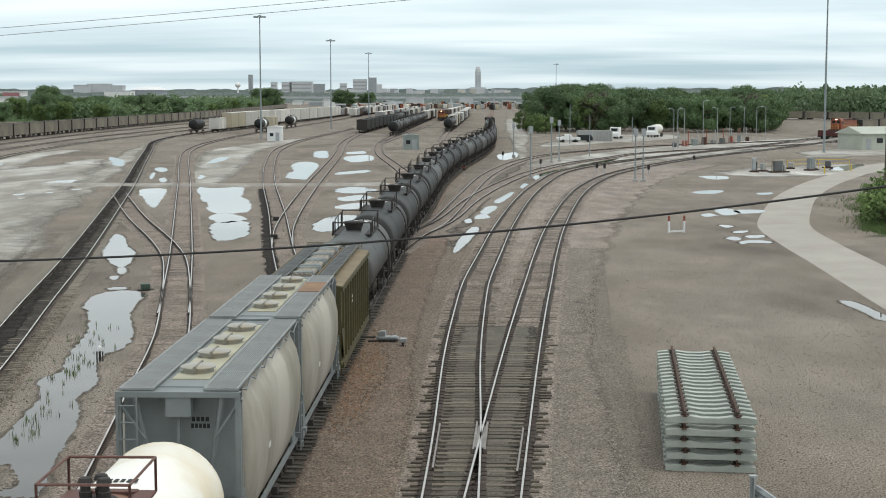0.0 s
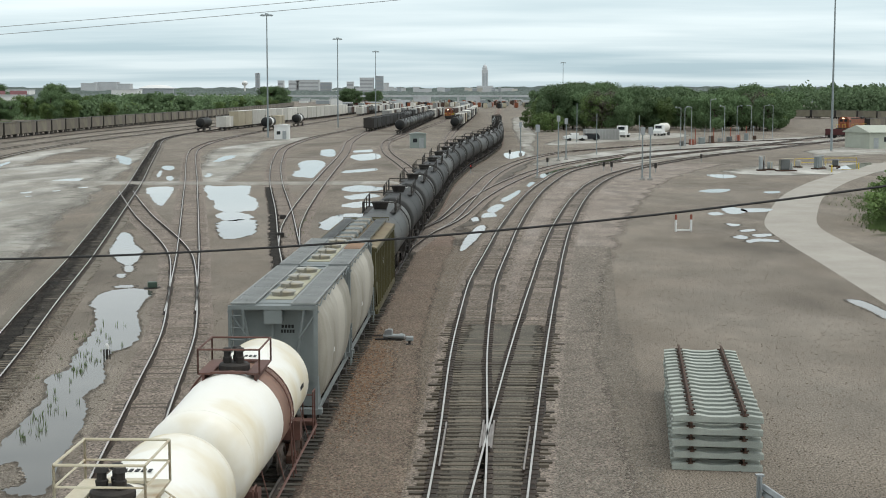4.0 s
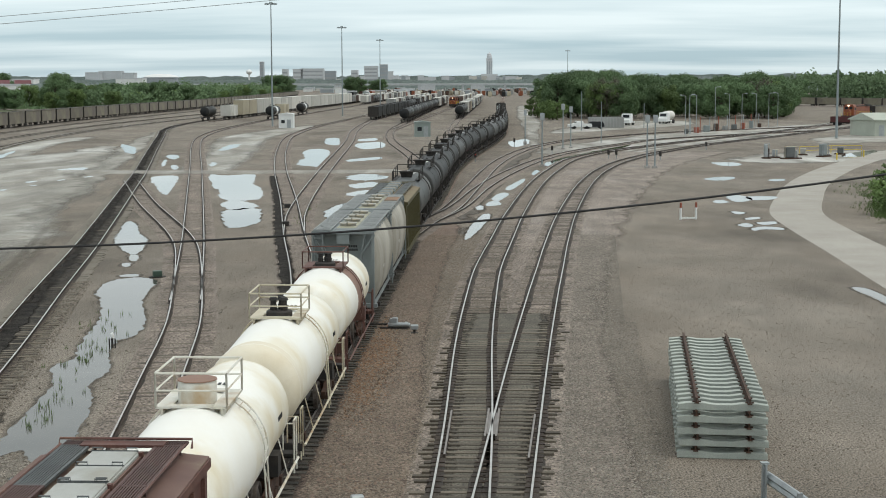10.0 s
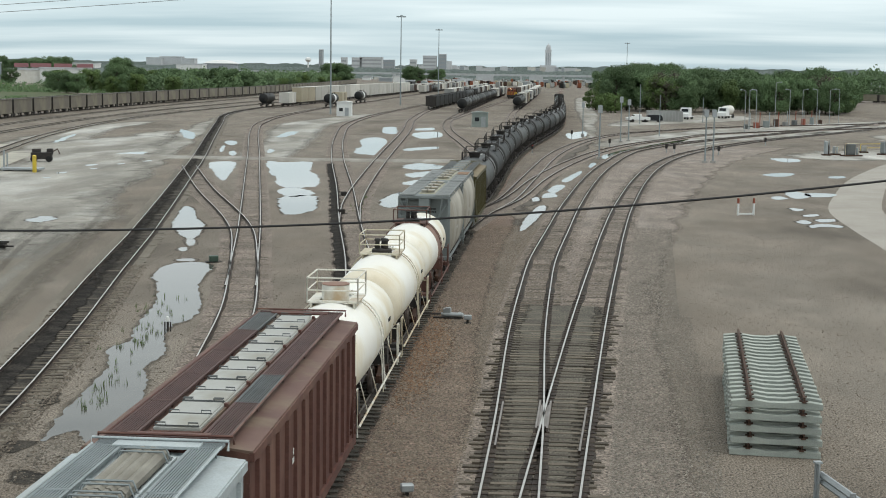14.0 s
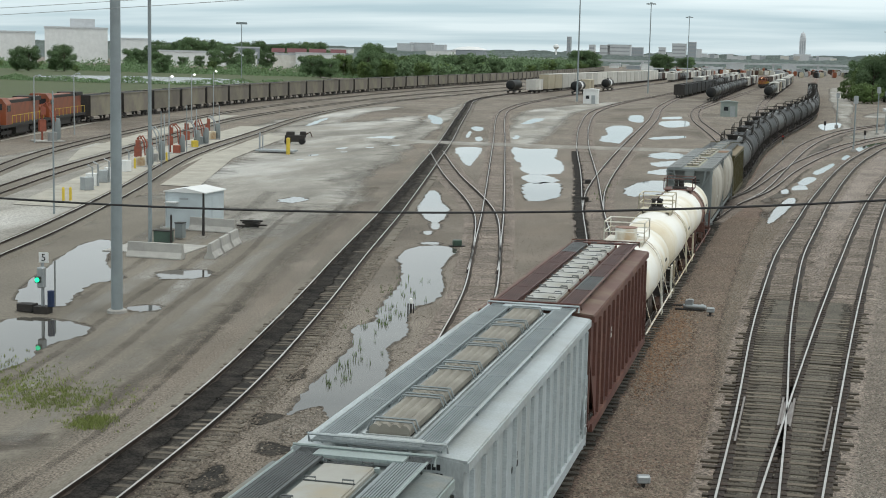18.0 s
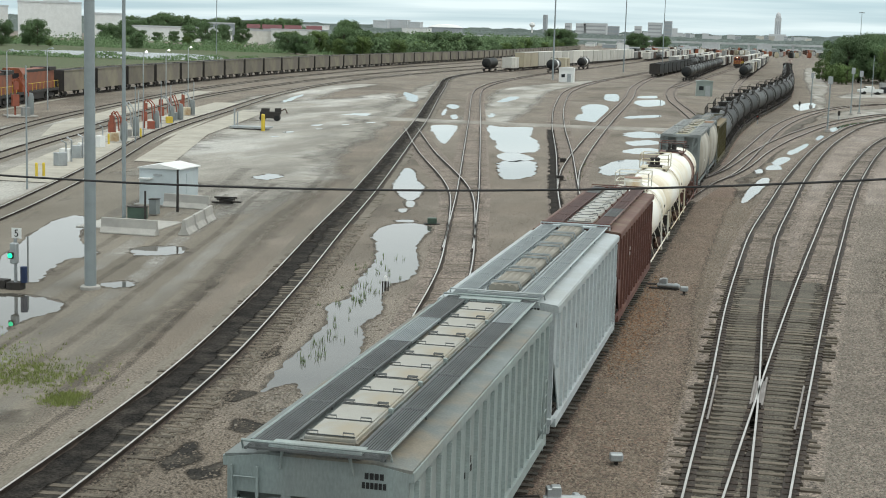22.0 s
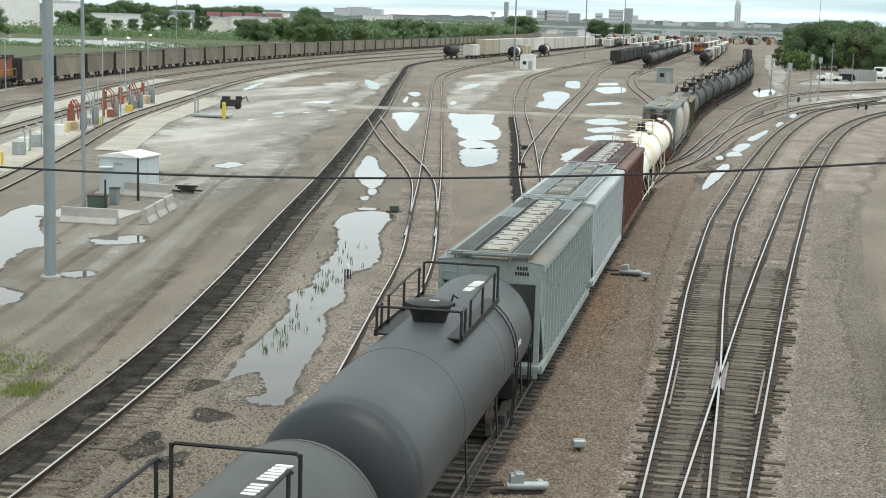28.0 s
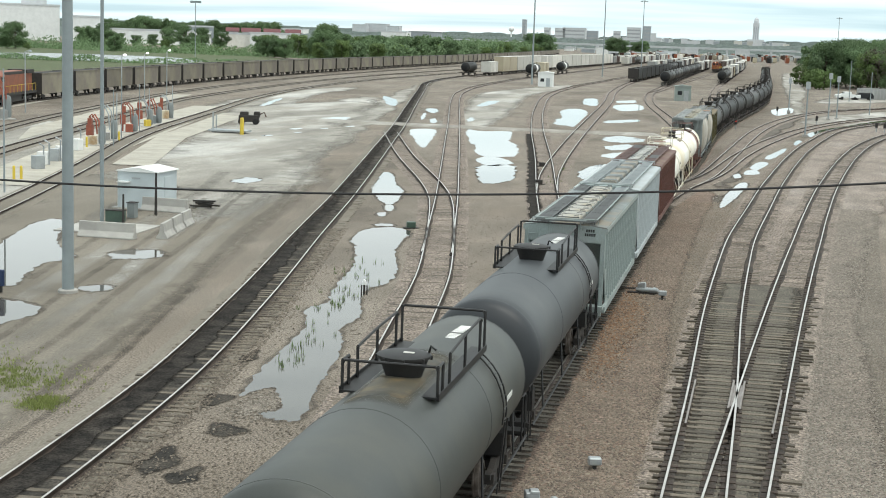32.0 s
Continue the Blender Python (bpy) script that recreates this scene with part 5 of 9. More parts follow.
def ribbed_hopper(L, paint, roof, label, hatches="flat", hatch_mat="hatch", boards=("grate",), ribs=16, frame=None, mark=None, eave=3.95, top=4.08, dark_boards=((), ()), other="grate"):
    """A covered hopper with ribbed sides, sloped end sheets, roof boards and a line of hatches."""
    frame = frame or paint
    car = tagged(new("covered_hopper"), label, "hopper car", "cars of the moving train")
    W, zb, h = 1.47, 0.95, L / 2
    # side sheets
    for s in (-1, 1):
        bm = B()
        sec = [(-h, eave), (h, eave), (h, 2.75), (h - 1.25, zb), (-h + 1.25, zb), (-h, 2.75)]
        a = [bm.verts.new((s * (W - 0.03), y, z)) for y, z in sec]
        b = [bm.verts.new((s * W, y, z)) for y, z in sec]
        n = len(sec)
        for i in range(n):
            bm.faces.new((a[i], a[(i + 1) % n], b[(i + 1) % n], b[i]))
        bm.faces.new(a[::-1])
        bm.faces.new(b)
        side = part("side_sheet", bm, paint, car)
        rib = {}
        for i in range(ribs):
            y = -h + (i + 0.5) * L / ribs
            z = zb + 0.15 + (max(0.0, abs(y) - h + 1.25) * 1.44 + 0.1 if abs(y) > h - 1.25 else 0.0)
            at = Matrix.Translation((s * W, y, z)) @ Matrix(((0, 0, s, 0), (1, 0, 0, 0), (0, 1, 0, 0), (0, 0, 0, 1)))
            key = round(z, 2)
            if key not in rib:
                bm = B()
                prism(bm, [(-0.05, 0), (-0.04, 0.075), (0.04, 0.075), (0.05, 0)], 0, eave - 0.21 - z)
                rib[key] = part("side_rib", bm, paint, side, at=at)
            else:
                again(rib[key], side, at, "side_rib")
        boxpart("top_chord", [(s * (W + 0.03), 0, eave - 0.06, 0.1, L + 0.04, 0.16)], paint, car)
        boxpart("side_sill", [(s * (W + 0.02), 0, zb - 0.02, 0.12, L - 0.5, 0.22)], frame, car)
    # roof
    bm = B()
    prism(bm, [(-W - 0.05, eave), (-W - 0.05, eave + 0.05), (-0.8, top), (0.8, top), (W + 0.05, eave + 0.05), (W + 0.05, eave)], -h - 0.02, h + 0.02)
    part("roof", bm, roof, car)
    # ends: upper sheet with a curved eave, posts, slope sheet in shadow
    for s in (-1, 1):
        bm = B()
        prism(bm, [(-W, 3.42), (-W, eave), (-0.95, top - 0.04), (0.95, top - 0.04), (W, eave), (W, 3.42)], s * h - 0.03, s * h + 0.03)
        part("end_sheet", bm, paint, car)
        bm = B()
        for x in (-W + 0.08, -0.5, 0.5, W - 0.08):
            bx(bm, x, s * (h - 0.02), 2.25, 0.15, 0.11, 2.35)
        part("end_post", bm, frame, car)
        bm = B()
        v = [bm.verts.new(c) for c in ((-W + 0.05, s * (h - 0.25), 3.42), (W - 0.05, s * (h - 0.25), 3.42), (W - 0.05, s * (h - 2.7), 1.05), (-W + 0.05, s * (h - 2.7), 1.05),
                                       (-W + 0.05, s * (h - 0.25), 3.34), (W - 0.05, s * (h - 0.25), 3.34), (W - 0.05, s * (h - 2.7), 0.97), (-W + 0.05, s * (h - 2.7), 0.97))]
        for f in ((0, 1, 2, 3), (7, 6, 5, 4), (0, 4, 5, 1), (2, 6, 7, 3), (0, 3, 7, 4), (1, 5, 6, 2)):
            bm.faces.new([v[i] for i in f])
        part("slope_sheet", bm, frame, car)
        boxpart("end_platform", [(0, s * (h - 0.05), 1.05, 3.0, 0.5, 0.12), (0, s * (h + 0.1), 0.9, 2.9, 0.12, 0.3)], frame, car)
        ladder(car, s * (W - 0.3), s * (h + 0.08), 1.0, eave - 0.1, False, 0.42, frame, 8)
        bm = B()
        tube(bm, [(-1.2, s * (h + 0.06), top + 0.05), (-1.2, s * (h + 0.14), top + 0.2), (1.2, s * (h + 0.14), top + 0.2), (1.2, s * (h + 0.06), top + 0.05)], 0.025, 6)
        part("end_grab_rail", bm, frame, car)
        bm = B()
        for x in (-0.55, 0.55):
            tube(bm, [(x, s * (h - 0.1), top + 0.12), (x, s * (h + 0.1), top + 0.05), (x * 1.08, s * (h + 0.08), top - 0.22)], 0.03, 5)
        bx(bm, 0, s * (h - 0.02), top + 0.14, 1.5, 0.36, 0.05)
        part("end_step", bm, frame, car)
        ladder(car, s * (W + 0.06), -s * (h - 0.5) * -1, 0.75, 2.6, True, 0.42, frame, 5)
    # hatches
    if hatches == "flat":
        k = 6
        seg = (L - 1.2) / k
        for i in range(k):
            y = -h + 0.6 + (i + 0.5) * seg
            bm = B()
            bx(bm, 0, 0, 0.05, 0.86, seg - 0.05, 0.07)
            for q in (-1, 1):
                bx(bm, 0, q * (seg - 0.05) / 4, 0.098, 0.80, seg / 2 - 0.1, 0.03)
            bmesh.ops.bevel(bm, geom=bm.edges[:], offset=0.012, segments=1, affect="EDGES", profile=0.5)
            hc = part("hatch_cover", bm, hatch_mat, car, at=pose(0, y, top + 0.06))
            for q in (-0.5, 0, 0.5):
                bm = B()
                for xx in (-0.3, 0.3):
                    tube(bm, [(xx - 0.09, q * (seg - 0.08), 0.1), (xx - 0.09, q * (seg - 0.08), 0.17), (xx + 0.09, q * (seg - 0.08), 0.17), (xx + 0.09, q * (seg - 0.08), 0.1)], 0.014, 4)
                bx(bm, 0, q * (seg - 0.08), 0.115, 0.82, 0.018, 0.016)
                part("hatch_clamp", bm, "gratedark", hc)
            bm = B()
            bx(bm, 0.46, 0.5 * (seg - 0.1), 0.05, 0.07, 0.1, 0.1)
            part("hatch_lock", bm, frame, hc)
    else:
        k = 5
        seg = (L - 1.2) / k
        for i in range(k):
            y = -h + 0.6 + (i + 0.5) * seg
            bm = B()
            n = 12
            prof = []
            for j in range(n + 1):
                x = -0.36 + 0.72 * j / n
                prof.append((x, 0.16 + 0.05 * (j % 3 != 0) - 0.25 * x * x))
            prism(bm, prof + [(0.36, 0.02), (-0.36, 0.02)], -seg / 2 + 0.03, seg / 2 - 0.03)
            hc = part("hatch_cover", bm, hatch_mat, car, at=pose(0, y, top + 0.06))
            for yy in (-seg * 0.42, -seg * 0.34, seg * 0.34, seg * 0.42):
                bm = B()
                tube(bm, [(-0.44, yy, 0.03), (-0.36, yy, 0.22), (0.36, yy, 0.22), (0.44, yy, 0.03)], 0.02, 5)
                part("hatch_bar", bm, "grate", hc)
    boxpart("hatch_coaming", [(s * 0.45, 0, top + 0.03, 0.05, L - 1.14, 0.12) for s in (-1, 1)] + [(0, s * (h - 0.57), top + 0.03, 0.85, 0.05, 0.12) for s in (-1, 1)], roof, car)
    for s, odd in zip((-1, 1), dark_boards):
        walkway(car, s * 0.84, -h + 0.1, h - 0.1, top + 0.12, 0.52, 5, [other if i in odd else boards[0] for i in range(5)])
        bm = B()
        tube(bm, [(s * 1.12, -h + 0.1, top + 0.155), (s * 1.12, h - 0.1, top + 0.155)], 0.022, 5)
        part("board_edge_rail", bm, frame, car)
    for s in (-1, 1):
        bm = B()
        for j in range(7):
            bx(bm, 0, s * (h - 0.06 + j * 0.05), top + 0.12, 2.2, 0.02, 0.035)
        for xx in (-1.09, -0.4, 0.4, 1.09):
            bx(bm, xx, s * (h + 0.09), top + 0.11, 0.04, 0.34, 0.04)
        part("end_running_board", bm, boards[0], car)
    # hopper bays below
    for i in range(3):
        y = (i - 1) * L * 0.24
        bm = B()
        a = [bm.verts.new((x, y + yy, 1.0)) for x, yy in ((-1.4, -L * 0.11), (1.4, -L * 0.11), (1.4, L * 0.11), (-1.4, L * 0.11))]
        b = [bm.verts.new((x, y + yy, 0.38)) for x, yy in ((-0.5, -0.3), (0.5, -0.3), (0.5, 0.3), (-0.5, 0.3))]
        for j in range(4):
            bm.faces.new((a[j], a[(j + 1) % 4], b[(j + 1) % 4], b[j]))
        bm.faces.new(a[::-1])
        bm.faces.new(b)
        part("hopper_bay", bm, frame, car)
    boxpart("centre_sill", [(0, 0, 0.85, 0.4, L + 0.3, 0.3)], frame, car)
    if mark:
        lettering(car, 0.92, -h - 0.036, 3.86, [(0.06, 0.1, 4), (0.05, 0.1, 6)], "markblack")
    lettering(car, W + 0.012, -h + 4.4, 2.9, [(0.09, 0.13, 4), (0.08, 0.12, 6)], mark or "markblack", "side")
    running_gear(car, h - 1.55, "dark", h + 0.55)
    return car


def rounded_hopper(L, paint, label, stain=False, mark=False):
    """A short covered hopper with bulging barrel sides, round hatches and a flat framed roof."""
    car = tagged(new("covered_hopper"), label, "hopper car", "cars of the moving train")
    h = L / 2
    half = [(0.0, 4.18), (1.05, 4.18), (1.26, 4.08), (1.45, 3.7), (1.55, 3.2), (1.56, 2.6), (1.50, 2.0), (1.40, 1.5), (1.25, 1.12), (1.05, 0.94), (0.6, 0.9), (0, 0.9)]
    sec = half + [(-x, z) for x, z in half[-2:0:-1]]
    bm = B()
    # the barrel, drawn in at both ends
    ys = [(-h + 0.72, 0.80, 1.9), (-h + 0.86, 0.93, 0.9), (-h + 1.2, 0.99, 0.25), (-h + 1.8, 1, 0), (h - 1.8, 1, 0), (h - 1.2, 0.99, 0.25), (h - 0.86, 0.93, 0.9), (h - 0.72, 0.80, 1.9)]
    rings = []
    for y, s, lift in ys:
        rings.append([bm.verts.new((x * s, y, max(z, 0.9 + lift) if z < 4.0 else z)) for x, z in sec])
    n = len(sec)
    for a, b in zip(rings, rings[1:]):
        for i in range(n):
            bm.faces.new((a[i], a[(i + 1) % n], b[(i + 1) % n], b[i]))
    bm.faces.new(rings[0][::-1])
    bm.faces.new(rings[-1])
    part("barrel_body", bm, paint, car, smooth=True, angle=50)
    # roof deck
    boxpart("roof_deck", [(0, 0, 4.23, 2.5, L - 0.2, 0.05)], "hopframe", car)
    boxpart("roof_centre", [(0, 0.35, 4.265, 0.85, L - 2.2, 0.03)], "hatchstrip", car, "cream and yellow stained strip under the hatches")
    walkway(car, -0.92, -h + 0.1, h - 0.1, 4.31, 0.76, 5, ("gratemid",), False)
    walkway(car, 0.92, -h + 0.1, h - 0.1, 4.31, 0.76, 5, ("gratemid",), False)
    if stain:
        boxpart("rust_patch", [(0.92, h - 3.4, 4.345, 0.7, 2.4, 0.012)], "rustpatch", car, "rust-stained roof panel")
    for i in range(4):
        y = -h + 2.35 + i * 2.03
        bm = B()
        turned(bm, [(0.36, 0), (0.36, 0.09), (0.41, 0.10), (0.41, 0.13), (0.37, 0.15), (0.0, 0.18)], 24)
        hc = part("hatch_cover", bm, "hatch", car, "round cream hatch", True, pose(0, y, 4.28))
        boxpart("hatch_clamp", [(0, 0, 0.175, 0.04, 0.84, 0.02), (0, 0.42, 0.11, 0.07, 0.05, 0.14), (0, -0.42, 0.11, 0.07, 0.05, 0.14)], "hatchgrey", hc)
    for s in (-1, 1):
        # end frame
        bm = B()
        for x in (-1.3, 1.3):
            bx(bm, x, s * (h - 0.1), 2.6, 0.12, 0.14, 3.3)
        bx(bm, 0, s * (h - 0.1), 4.2, 2.72, 0.16, 0.12)
        bx(bm, 0, s * (h - 0.1), 1.02, 2.96, 0.3, 0.16)
        part("end_frame", bm, "hopframe", car)
        bm = B()
        for x in (-0.95, 0.95):
            tube(bm, [(x, s * (h - 0.12), 4.14), (x * 0.72, s * (h - 0.3), 2.6)], 0.06, 6)
            tube(bm, [(x * 1.45, s * (h - 0.12), 4.1), (x * 0.8, s * (h - 0.2), 3.2)], 0.045, 6)
        bx(bm, -0.05, s * (h - 0.35), 2.7, 0.07, 0.12, 3.1)
        part("end_brace", bm, "hopframe", car)
        bm = B()
        bx(bm, 0, s * (h - 0.62), 3.05, 2.6, 0.08, 2.45)
        bx(bm, 0, s * (h - 0.95), 1.5, 2.6, 0.6, 0.9)
        part("end_sheet", bm, "hopframe", car)
        boxpart("end_box", [(0.0, s * (h - 0.2), 3.92, 0.55, 0.3, 0.42)], "hopframe", car)
        ladder(car, s * 1.1, s * (h + 0.0), 0.8, 4.15, False, 0.42, "hopframe", 9)
        ladder(car, s * 1.46, s * (h - 0.45), 0.7, 2.2, True, 0.42, "hopframe", 4)
    for s in (-1, 1):
        bm = B()
        for i in range(14):
            y0 = -h + 0.4 + i * (L - 0.8) / 14
            y1 = y0 + (L - 0.8) / 14
            tube(bm, [(s * 1.33, y0, 4.12 if i % 2 else 4.27), (s * 1.33, y1, 4.27 if i % 2 else 4.12)], 0.018, 4)
        part("roof_edge_lattice", bm, "hopframe", car)
        boxpart("side_sill", [(s * 1.27, 0, 0.93, 0.08, L - 0.3, 0.12)], "hopframe", car)
        for i in range(3):
            boxpart("discharge_gate", [(s * 1.36, -h + 2.2 + i * (L - 4.4) / 2, 0.78, 0.16, 0.34, 0.18)], "dark", car)
    for i in range(2):
        y = (i - 0.5) * L * 0.36
        bm = B()
        a = [bm.verts.new((x, y + yy, 1.05)) for x, yy in ((-1.1, -L * 0.16), (1.1, -L * 0.16), (1.1, L * 0.16), (-1.1, L * 0.16))]
        b = [bm.verts.new((x, y + yy, 0.36)) for x, yy in ((-0.5, -0.35), (0.5, -0.35), (0.5, 0.35), (-0.5, 0.35))]
        for j in range(4):
            bm.faces.new((a[j], a[(j + 1) % 4], b[(j + 1) % 4], b[j]))
        bm.faces.new(a[::-1])
        bm.faces.new(b)
        part("hopper_bay", bm, "hopframe", car)
    boxpart("centre_sill", [(0, 0, 0.85, 0.4, L, 0.3)], "hopframe", car)
    lettering(car, 0.38, -h + 0.575, 3.55, [(0.075, 0.1, 4), (0.065, 0.1, 5)], "markblack")
    lettering(car, 1.545, -h + 3.0, 2.5, [(0.35, 0.3, 1)], "markwhite", "side")
    running_gear(car, h - 1.4, "dark", h + 0.4)
    return car


def railing(bm, pts, z0, z1, r=0.022, mid=True, every=1):
    """Posts and rails round an open line of (x, y) points."""
    for x, y in pts[::every]:
        tube(bm, [(x, y, z0), (x, y, z1)], r, 5)
    tube(bm, [(x, y, z1) for x, y in pts], r, 6)
    if mid:
        tube(bm, [(x, y, (z0 + z1) / 2) for x, y in pts], r * 0.85, 5)


def tank_car(L, R, paint, label, style="grey", steel="dark", band=None, zc=None, bulge=0.0, head=None, fore=0.0, smear=False):
    """A tank car: shell with dished ends, manway, platform with railings, saddles, sills and trucks."""
    car = tagged(new("tank_car"), label, "tank car", "cars of the moving train")
    zc = zc or 1.0 + R
    h = L / 2
    T = h - (0.38 if style == "grey" else 0.16)
    under = steel if style == "grey" else "brownsteel" if steel == "brownsteel" else "dark"
    prof = [(0.0, -T), (R * 0.35, -T + 0.04), (R * 0.66, -T + 0.14), (R * 0.87, -T + 0.29), (R * 0.97, -T + 0.45), (R, -T + 0.62)]
    body = prof + [(R + 0.002, -T + 1.9), (R + bulge, -0.9), (R + bulge, 0.9), (R + 0.002, T - 1.9)] + [(r, -z) for r, z in prof[::-1]]
    bm = B()
    turned(bm, body, 40, pose(0, 0, zc, -90, 0, 0))
    part("tank_shell", bm, paint, car, smooth=True, angle=30)
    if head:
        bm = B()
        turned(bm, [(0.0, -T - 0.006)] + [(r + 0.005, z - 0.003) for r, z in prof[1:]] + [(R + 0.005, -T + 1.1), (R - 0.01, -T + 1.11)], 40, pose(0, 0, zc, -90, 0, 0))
        part("tank_head", bm, head, car, "dust-stained tank end with its shade painted in" if head == "creamhead" else "blue-black tank end", True)
    # weld seams
    for y in (-T + 0.66, -T * 0.33, T * 0.33, T - 0.66):
        bm = B()
        rr = R + bulge * (1 if abs(y) < 1 else 0.35 if abs(y) < 3 else 0) + 0.004
        turned(bm, [(rr, -0.02), (rr + 0.006, 0.0), (rr, 0.02)], 40, pose(0, y, zc, -90, 0, 0))
        part("weld_seam", bm, paint, car, smooth=True)
    if band:
        bm = B()
        rr = R + bulge + 0.006
        turned(bm, [(rr - 0.02, -0.87), (rr, -0.85), (rr, 0.85), (rr - 0.02, 0.87)], 40, pose(0, 0.25, zc, -90, 0, 0))
        part("tank_band", bm, band, car, "wide brown band round the tank", True)
    top = zc + R + bulge
    # manway
    plain = set(car.children)
    if smear:
        bm = B()
        na, ny = 14, 22
        grid = [[bm.verts.new(((R + 0.005) * math.sin(-0.5 + i / na), -2.6 + 5.6 * j / ny, zc + (R + 0.005) * math.cos(-0.5 + i / na))) for i in range(na + 1)] for j in range(ny + 1)]
        for j in range(ny):
            for i in range(na):
                bm.faces.new((grid[j][i], grid[j][i + 1], grid[j + 1][i + 1], grid[j + 1][i]))
        ob = part("spill_stain", bm, softened("tankstain"), car, "rust and oil smear round the manway", True)
        rim_e = [min(1.0, 3.2 * min(i / na, 1 - i / na), 3.2 * min(j / ny, 1 - j / ny)) for j in range(ny + 1) for i in range(na + 1)]
        ob.data.attributes.new("edge", "FLOAT", "POINT").data.foreach_set("value", np.array(rim_e, np.float32))
    if style == "grey":
        bm = B()
        turned(bm, [(0.0, -0.1), (0.36, -0.1), (0.40, 0.04), (0.48, 0.26), (0.5, 0.33), (0.55, 0.34), (0.55, 0.39), (0.5, 0.41), (0.3, 0.44), (0, 0.45)], 28)
        dome = part("manway", bm, steel, car, "", True, pose(0, 0.2, top))
        bm = B()
        for k in range(8):
            a = k * math.pi / 4 + 0.2
            bx(bm, 0.55 * math.cos(a), 0.55 * math.sin(a), 0.34, 0.05, 0.05, 0.08)
        tube(bm, [(0.45, 0.25, 0.4), (0.5, 0.2, 0.55), (0.62, 0.1, 0.5)], 0.025, 5)
        part("manway_bolt", bm, steel, dome)
        boxpart("lid_label", [(0.12, -0.1, 0.452, 0.22, 0.1, 0.012)], "whitebox", dome)
        boxpart("valve_box", [(0, 1.3, top + 0.1, 0.3, 0.3, 0.28)], steel, car)
        for s in (-1, 1):
            bm = B()
            bx(bm, s * 0.76, 1.48, top - 0.17, 0.46, 4.95, 0.04)
            bx(bm, s * 0.99, 1.48, top - 0.15, 0.02, 4.95, 0.14)
            part("platform", bm, steel, car, "dark running platform beside the manway")
            for y in (-0.7, 1.4, 3.6):
                bm = B()
                tube(bm, [(s * 0.62, y, top - 0.2), (s * 0.8, y, top - 0.42)], 0.03, 5)
                part("platform_bracket", bm, steel, car)
            for y, z1 in ((-0.95, 0.66), (-0.5, 0.66), (0.15, 0.70), (1.7, 0.80), (3.35, 0.84), (3.9, 0.91)):
                bm = B()
                tube(bm, [(s * 0.95, y, top - 0.22), (s * 0.95, y, top - 0.22 + z1)], 0.032, 5)
                part("railing_post", bm, steel, car)
            bm = B()
            tube(bm, [(s * 0.95, -0.95, top + 0.44), (s * 0.95, -0.5, top + 0.44)], 0.03, 6)
            part("side_railing", bm, steel, car)
            bm = B()
            tube(bm, [(s * 0.95, 0.15, top + 0.48), (s * 0.95, 1.7, top + 0.58), (s * 0.95, 3.35, top + 0.62), (s * 0.95, 3.5, top + 0.54)], 0.032, 6)
            part("side_railing", bm, steel, car)
        for y, z in ((-0.95, 0.44), (3.9, 0.69)):
            bm = B()
            tube(bm, [(-0.95, y, top + z - 0.08), (-0.9, y, top + z), (0.9, y, top + z), (0.95, y, top + z - 0.08)], 0.03, 6)
            part("cross_railing", bm, steel, car)
        bm = B()
        for i in range(10):
            bx(bm, 0.12 + 0.012 * i, 4.05 + 0.14 * i + (0.14 if i > 3 else 0), top - 0.008, 0.27, 0.1, 0.014)
        part("lettering", bm, "markwhite", car)
    else:
        bm = B()
        if style == "drum":
            turned(bm, [(0.43, -0.12), (0.43, 0.42), (0.41, 0.46), (0.0, 0.46)], 24)
            dome = part("manway", bm, "whitesteel", car, "white drum housing with a rusty lid", True, pose(0, -0.25, top + 0.02))
            bm = B()
            turned(bm, [(0.41, 0.46), (0.44, 0.47), (0.43, 0.49), (0, 0.50)], 24)
            part("drum_lid", bm, "brownband", dome)
        else:
            turned(bm, [(0.0, -0.1), (0.40, -0.1), (0.40, 0.08), (0.35, 0.12), (0, 0.14)], 24)
            dome = part("manway", bm, "dark", car, "black bolted manway plate", True, pose(0, -0.1, top + 0.02))
            bm = B()
            for x, y in ((-0.17, -0.08), (0.05, 0.14), (0.16, -0.1)):
                turned(bm, [(0.10, 0.1), (0.12, 0.28), (0.09, 0.3), (0.09, 0.42), (0.14, 0.44), (0.1, 0.52), (0, 0.53)], 10, pose(x, y, 0))
            part("valve", bm, "dark", dome)
        W2 = 0.78
        for s in (-1, 1):
            boxpart("platform", [(s * 0.62, 0.0, top + 0.0, 0.34, 1.9, 0.05), (s * 0.66, 0, top - 0.12, 0.06, 1.8, 0.24)], steel, car)
            boxpart("cross_board", [(0, s * 0.85, top + 0.02, 0.95, 0.2, 0.05)], steel, car)
        z0, z1 = top, top + (0.62 if steel == "brownsteel" else 0.76)
        for s in (-1, 1):
            bm = B()
            railing(bm, [(s * W2, -0.95), (s * W2, 0.95)], z0, z1, 0.026, steel != "brownsteel")
            part("side_guard", bm, steel, car)
        for y in (-0.95, 0.95):
            bm = B()
            railing(bm, [(-W2, y), (W2, y)], z0, z1, 0.026, steel != "brownsteel")
            part("cross_guard", bm, steel, car)
        bm = B()
        for i in range(5):
            bx(bm, -0.24 + i * 0.12, 1.7, top - 0.008, 0.07, 0.2, 0.012)
        part("lettering", bm, "markblack", car)
    # rungs down the tank side, then all the fittings moved forward together
    la, lb = (3.4, 3.75) if style == "grey" else (0.3, 0.75)
